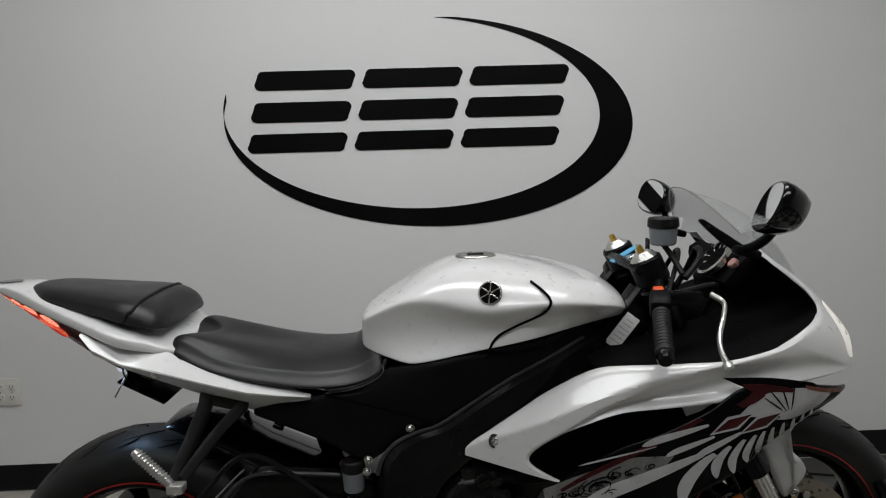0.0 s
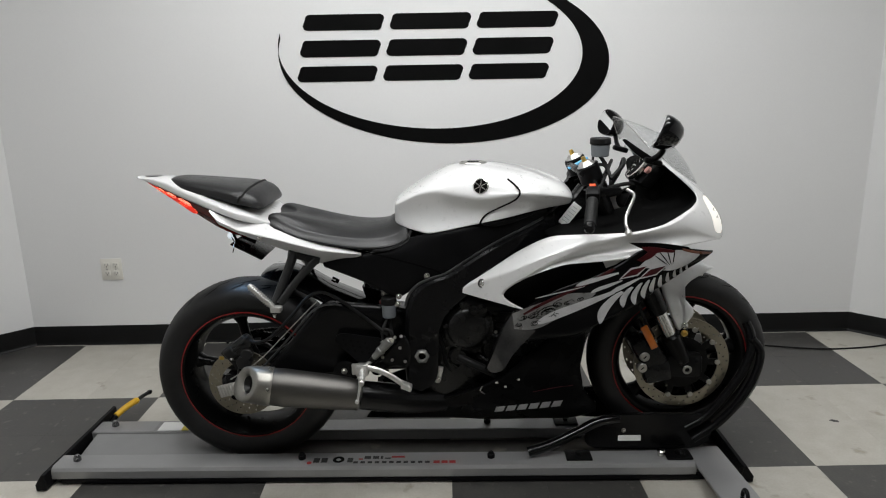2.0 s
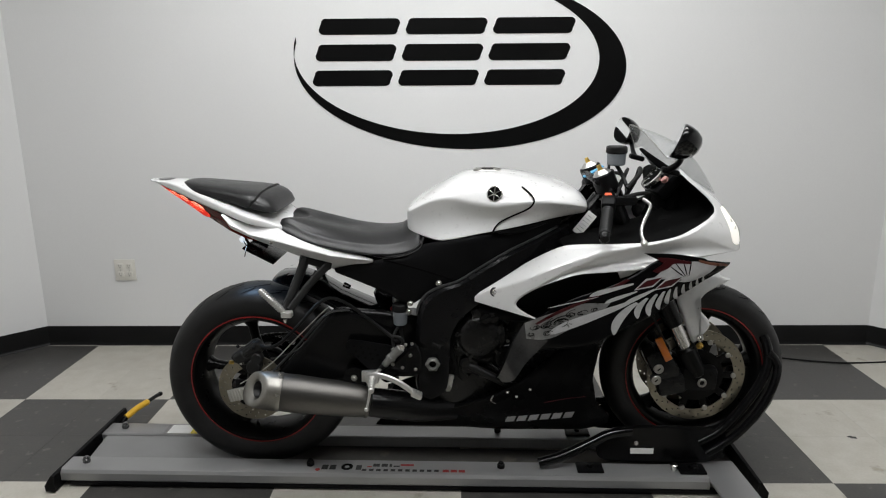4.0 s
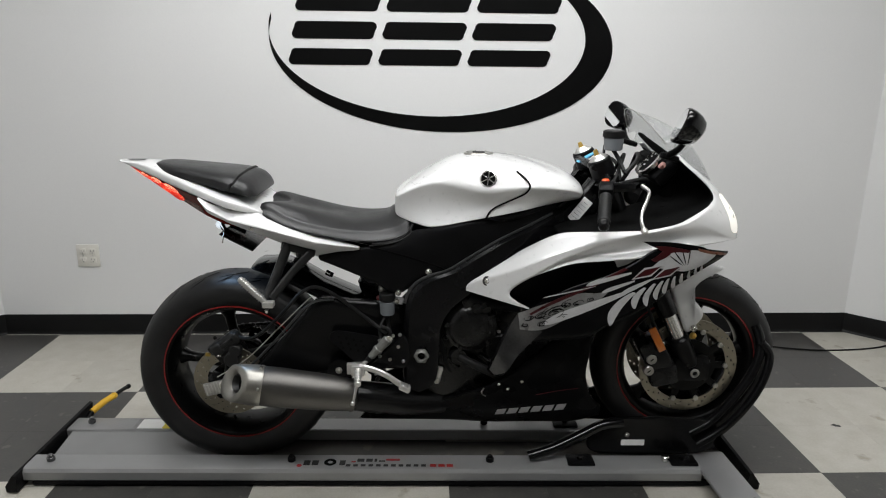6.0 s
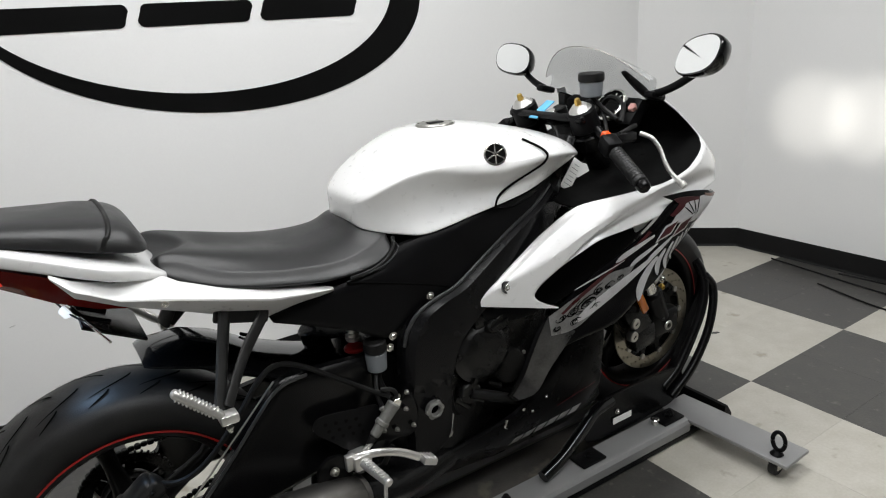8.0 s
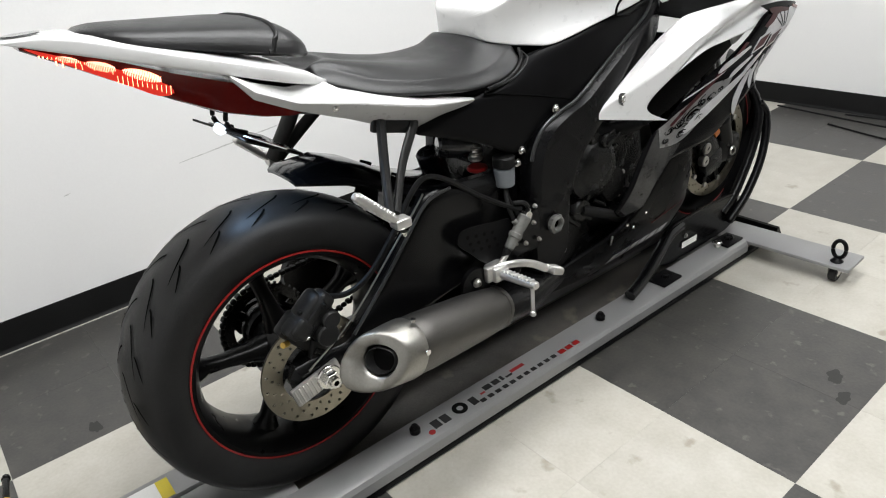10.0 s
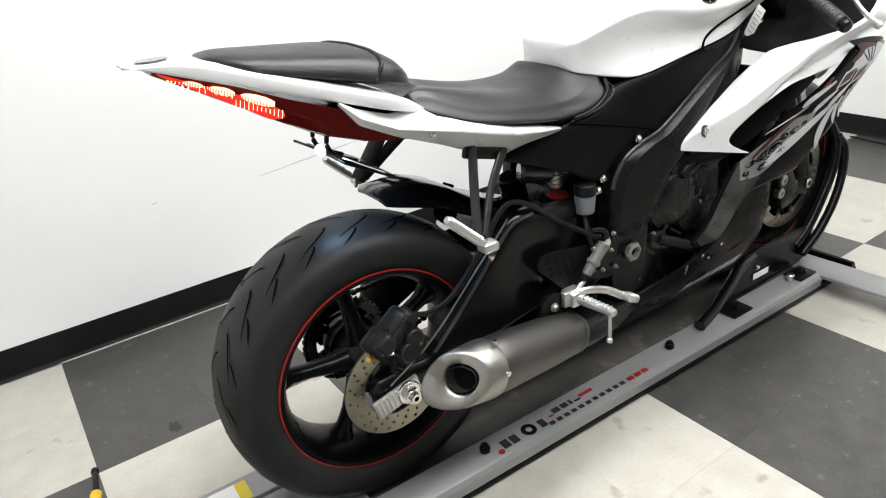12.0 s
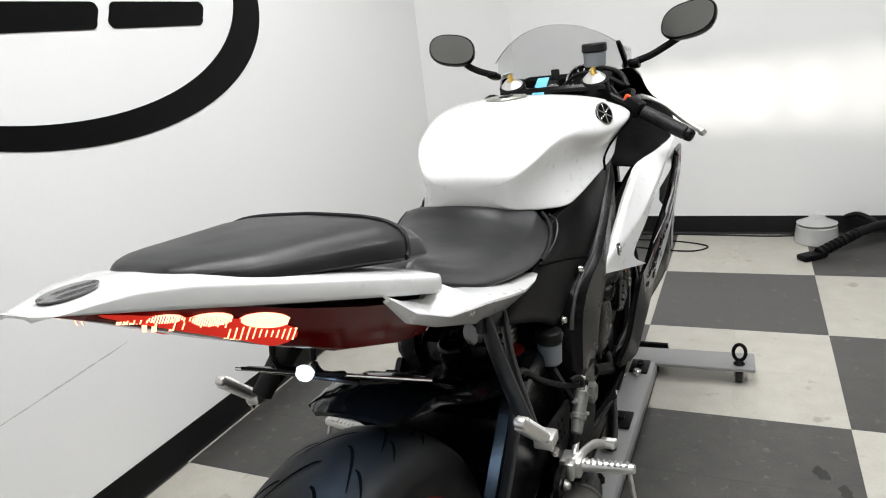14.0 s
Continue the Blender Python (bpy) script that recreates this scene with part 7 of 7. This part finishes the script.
# wheel chock
for s in (-1, 1):
    part("chock_tube", tube([(0.255, s * 0.165, 0.084), (0.33, s * 0.155, 0.104), (0.42, s * 0.135, 0.138), (0.49, s * 0.118, 0.165), (0.56, s * 0.110, 0.172)], 0.0165, 14), M_GLOSSB, dolly, "gloss black chock tube")
    part("chock_plate", panel([(0.45, 0.092), (0.47, 0.160), (0.53, 0.190), (0.80, 0.190), (0.86, 0.170), (0.86, 0.10), (0.80, 0.066), (0.50, 0.066)], lambda x, z: 0.118, 0.008, s, 0.06, 0.002, 0.008), M_SATIN, dolly, "black chock side plate")
    part("chock_hoop", tube([(0.78, s * 0.112, 0.135), (0.85, s * 0.110, 0.180), (0.92, s * 0.105, 0.270), (0.965, s * 0.098, 0.345), (0.985, s * 0.088, 0.410), (0.985, s * 0.07, 0.455), (0.975, s * 0.055, 0.485)], 0.015, 14), M_SATIN, dolly)
    part("chock_hoop", tube([(0.80, s * 0.130, 0.105), (0.88, s * 0.132, 0.165), (0.95, s * 0.128, 0.25), (0.995, s * 0.115, 0.33), (1.010, s * 0.100, 0.40), (0.985, s * 0.088, 0.44)], 0.013, 14), M_SATIN, dolly)
    part("chock_label", box((0.595, s * 0.1225, 0.108), (0.075, 0.001, 0.020), 0), M_PAPER, dolly, "small white label")
    part("chock_bolt", bolt((0.575, s * 0.120, 0.135), 0.007, 0.008, (0, s, 0)), M_CHROME, dolly)
    for x in (0.42, 0.745):
        part("clamp_pad", box((x, s * RAIL[s][0], RAIL[s][1] + 0.0045), (0.085, 0.058, 0.008), 0.003), M_BLACKP, dolly)
        part("clamp_bolt", rod((x, s * RAIL[s][0], RAIL[s][1] + 0.008), (x, s * RAIL[s][0], RAIL[s][1] + 0.018), 0.010, seg=6, bevel=0.001), M_BLACKP, dolly)
    part("knob", rod((0.69, s * RAIL[s][0], RAIL[s][1]), (0.69, s * RAIL[s][0], RAIL[s][1] + 0.022), 0.010, 0.013, 14, 0.003), M_CHROME, dolly)
part("chock_cradle", box((0.86, 0, 0.10), (0.03, 0.20, 0.06), 0.008), M_SATIN, dolly)
scoop = []
for px, pz, hw in ((0.80, 0.100, 0.100), (0.86, 0.150, 0.102), (0.915, 0.225, 0.100), (0.960, 0.310, 0.094), (0.983, 0.385, 0.084), (0.984, 0.440, 0.070), (0.976, 0.480, 0.052)):
    scoop.append([(px + 0.012 * (1 - q * q), hw * q, pz) for q in (-1, -0.6, -0.2, 0.2, 0.6, 1)] + [(px + 0.016 + 0.012 * (1 - q * q), hw * q, pz - 0.006) for q in (1, 0.6, 0.2, -0.2, -0.6, -1)])
part("chock_scoop", loft(scoop), M_SATIN, dolly, "curved black sheet cradle for the front tyre")
part("hoop_bridge", tube([(0.975, -0.055, 0.485), (0.972, 0, 0.492), (0.975, 0.055, 0.485)], 0.015, 12), M_SATIN, dolly)

# ---- loose things on the floor ----
tool = thing("release_handle", "yellow dipped handle of a black tie-down lever beside the dolly", "handle", BIKE)
part("grip", tube([(-1.283, 0.185, 0.046), (-1.262, 0.230, 0.060), (-1.241, 0.272, 0.066)], 0.0115, 12), M_YGRIP, tool, "yellow dipped grip")
part("grip_collar", rod((-1.243, 0.268, 0.0655), (-1.238, 0.280, 0.0665), 0.0130, 0.0105, 14, 0.002), M_YGRIP, tool)
part("shaft", tube([(-1.241, 0.272, 0.066), (-1.236, 0.315, 0.064), (-1.232, 0.370, 0.056)], 0.0075, 10), M_SATIN, tool)
part("shaft_tip", rod((-1.232, 0.362, 0.0572), (-1.231, 0.376, 0.0552), 0.0095, 0.0085, 12, 0.002), M_SATIN, tool)
part("pivot", tube([(-1.300, 0.150, 0.012), (-1.292, 0.168, 0.030), (-1.283, 0.185, 0.046)], 0.010, 10), M_SATIN, tool)

cord = thing("floor_cable", "black power cable lying on the tile floor", "cable")
part("cable", tube([(2.40, 1.16, 0.004), (2.10, 1.02, 0.004), (1.85, 0.985, 0.004), (1.70, 1.00, 0.004), (1.55, 1.04, 0.004), (1.35, 1.10, 0.004)], 0.004, 8), M_CABLE, cord)
cord = thing("looped_cable", "thin black cable looped on the floor by the wall", "cable")
part("cable", tube([(2.36, 0.62, 0.004), (2.30, 0.20, 0.004), (2.27, -0.02, 0.004), (2.20, -0.16, 0.004), (2.12, -0.10, 0.004), (2.13, 0.05, 0.004), (2.20, 0.30, 0.004)], 0.004, 8), M_CABLE, cord)
cord = thing("wall_cable", "thin black cable along the baseboard", "cable")
part("cable", tube([(2.38, 0.30, 0.004), (2.40, 0.05, 0.004), (2.39, -0.2, 0.004), (2.38, -0.45, 0.004), (2.40, -0.62, 0.004)], 0.004, 8), M_CABLE, cord)

# ---- by the east wall ----
# a solid grey dome added in place of a blurred, translucent glare
glare = thing("glare_dome", "grey dome added for a translucent glare by the wall", "cover", Matrix.Translation((2.315, -0.65, 0)))
part("dome", rod((0, 0, 0.0), (0, 0, 0.085), 0.098, 0.090, 36, 0.004), M_DOME, glare)
part("crown", rod((0, 0, 0.085), (0, 0, 0.128), 0.090, 0.045, 36, 0.012), M_DOME, glare)
hose = thing("floor_nozzle", "black hose with a floor nozzle lying on the tiles", "hose")
part("hose", tube([(2.06, -0.64, 0.024), (2.12, -0.70, 0.040), (2.20, -0.80, 0.075), (2.28, -0.92, 0.095), (2.34, -1.05, 0.070), (2.36, -1.25, 0.030), (2.34, -1.50, 0.024)], 0.022, 14), M_CABLE, hose, "ribbed black hose")
for k in range(9):
    t = k / 8
    p = Vector((2.06, -0.64, 0.024)).lerp(Vector((2.20, -0.80, 0.075)), t)
    part("hose_rib", rod(p, p + Vector((0.006, -0.007, 0.002)), 0.0255, seg=14), M_CABLE, hose)
part("nozzle", box((2.045, -0.615, 0.016), (0.060, 0.13, 0.030), 0.010, Matrix.Rotation(radians(40), 4, "Z")), M_BLACKP, hose, "black floor nozzle")
part("hook", tube([(2.30, -0.90, 0.10), (2.36, -0.83, 0.125), (2.40, -0.78, 0.10)], 0.012, 8), M_CABLE, hose)

# ---- floor tiles ----
T = G / 2


def tile_mesh(name, material):
    bm = bmesh.new()
    h, c = T / 2 - 0.00008, 0.0003
    lo = [bm.verts.new((x * h, y * h, -0.0035)) for x, y in ((-1, -1), (1, -1), (1, 1), (-1, 1))]
    md = [bm.verts.new((x * h, y * h, -c)) for x, y in ((-1, -1), (1, -1), (1, 1), (-1, 1))]
    hi = [bm.verts.new((x * (h - c), y * (h - c), 0)) for x, y in ((-1, -1), (1, -1), (1, 1), (-1, 1))]
    for a, b in ((lo, md), (md, hi)):
        for k in range(4):
            l = (k + 1) % 4
            bm.faces.new((a[k], a[l], b[l], b[k]))
    bm.faces.new(hi)
    bmesh.ops.recalc_face_normals(bm, faces=bm.faces)
    me = bpy.data.meshes.new(name)
    bm.to_mesh(me)
    bm.free()
    me.materials.append(material)
    return me


tiles = [tile_mesh("light_tile", M_TILE_L), tile_mesh("dark_tile", M_TILE_D)]
far = [bmesh.new(), bmesh.new()]
for i in range(-9, 8):
    for j in range(-27, 5):
        x, y = (i + 0.5) * T, (j + 0.5) * T
        which = (i // 2 + j // 2) % 2
        if j >= -10:
            ob = new("tile", tiles[which])
            ob.location = (x, y, 0)
            ob.rotation_euler.z = math.pi / 2 * random.randrange(4)
            ob.parent = floor
        else:
            join(far[which], box((x, y, -0.00175), (T - 0.0006, T - 0.0006, 0.0035)))
for bm, material in zip(far, (M_TILE_L, M_TILE_D)):
    tagged(part("tile_field", bm, material, floor), kind="stuff")

# stains on the tiles
for n, (x, y, a, b) in enumerate(((0.384, -0.519, 0.026, 0.018), (0.320, -0.566, 0.022, 0.016), (-1.02, 0.66, 0.012, 0.03), (1.45, 0.30, 0.015, 0.010))):
    bm = bmesh.new()
    ring = []
    for k in range(26):
        t = 2 * math.pi * k / 26
        w = 1 + 0.22 * math.sin(2 * t + n) + 0.14 * math.sin(5 * t + 2 * n)
        ring.append(bm.verts.new((x + a * w * math.cos(t), y + b * w * math.sin(t), 0.0004)))
    bm.faces.new(ring)
    part("stain", bm, M_BLOTCH, floor)
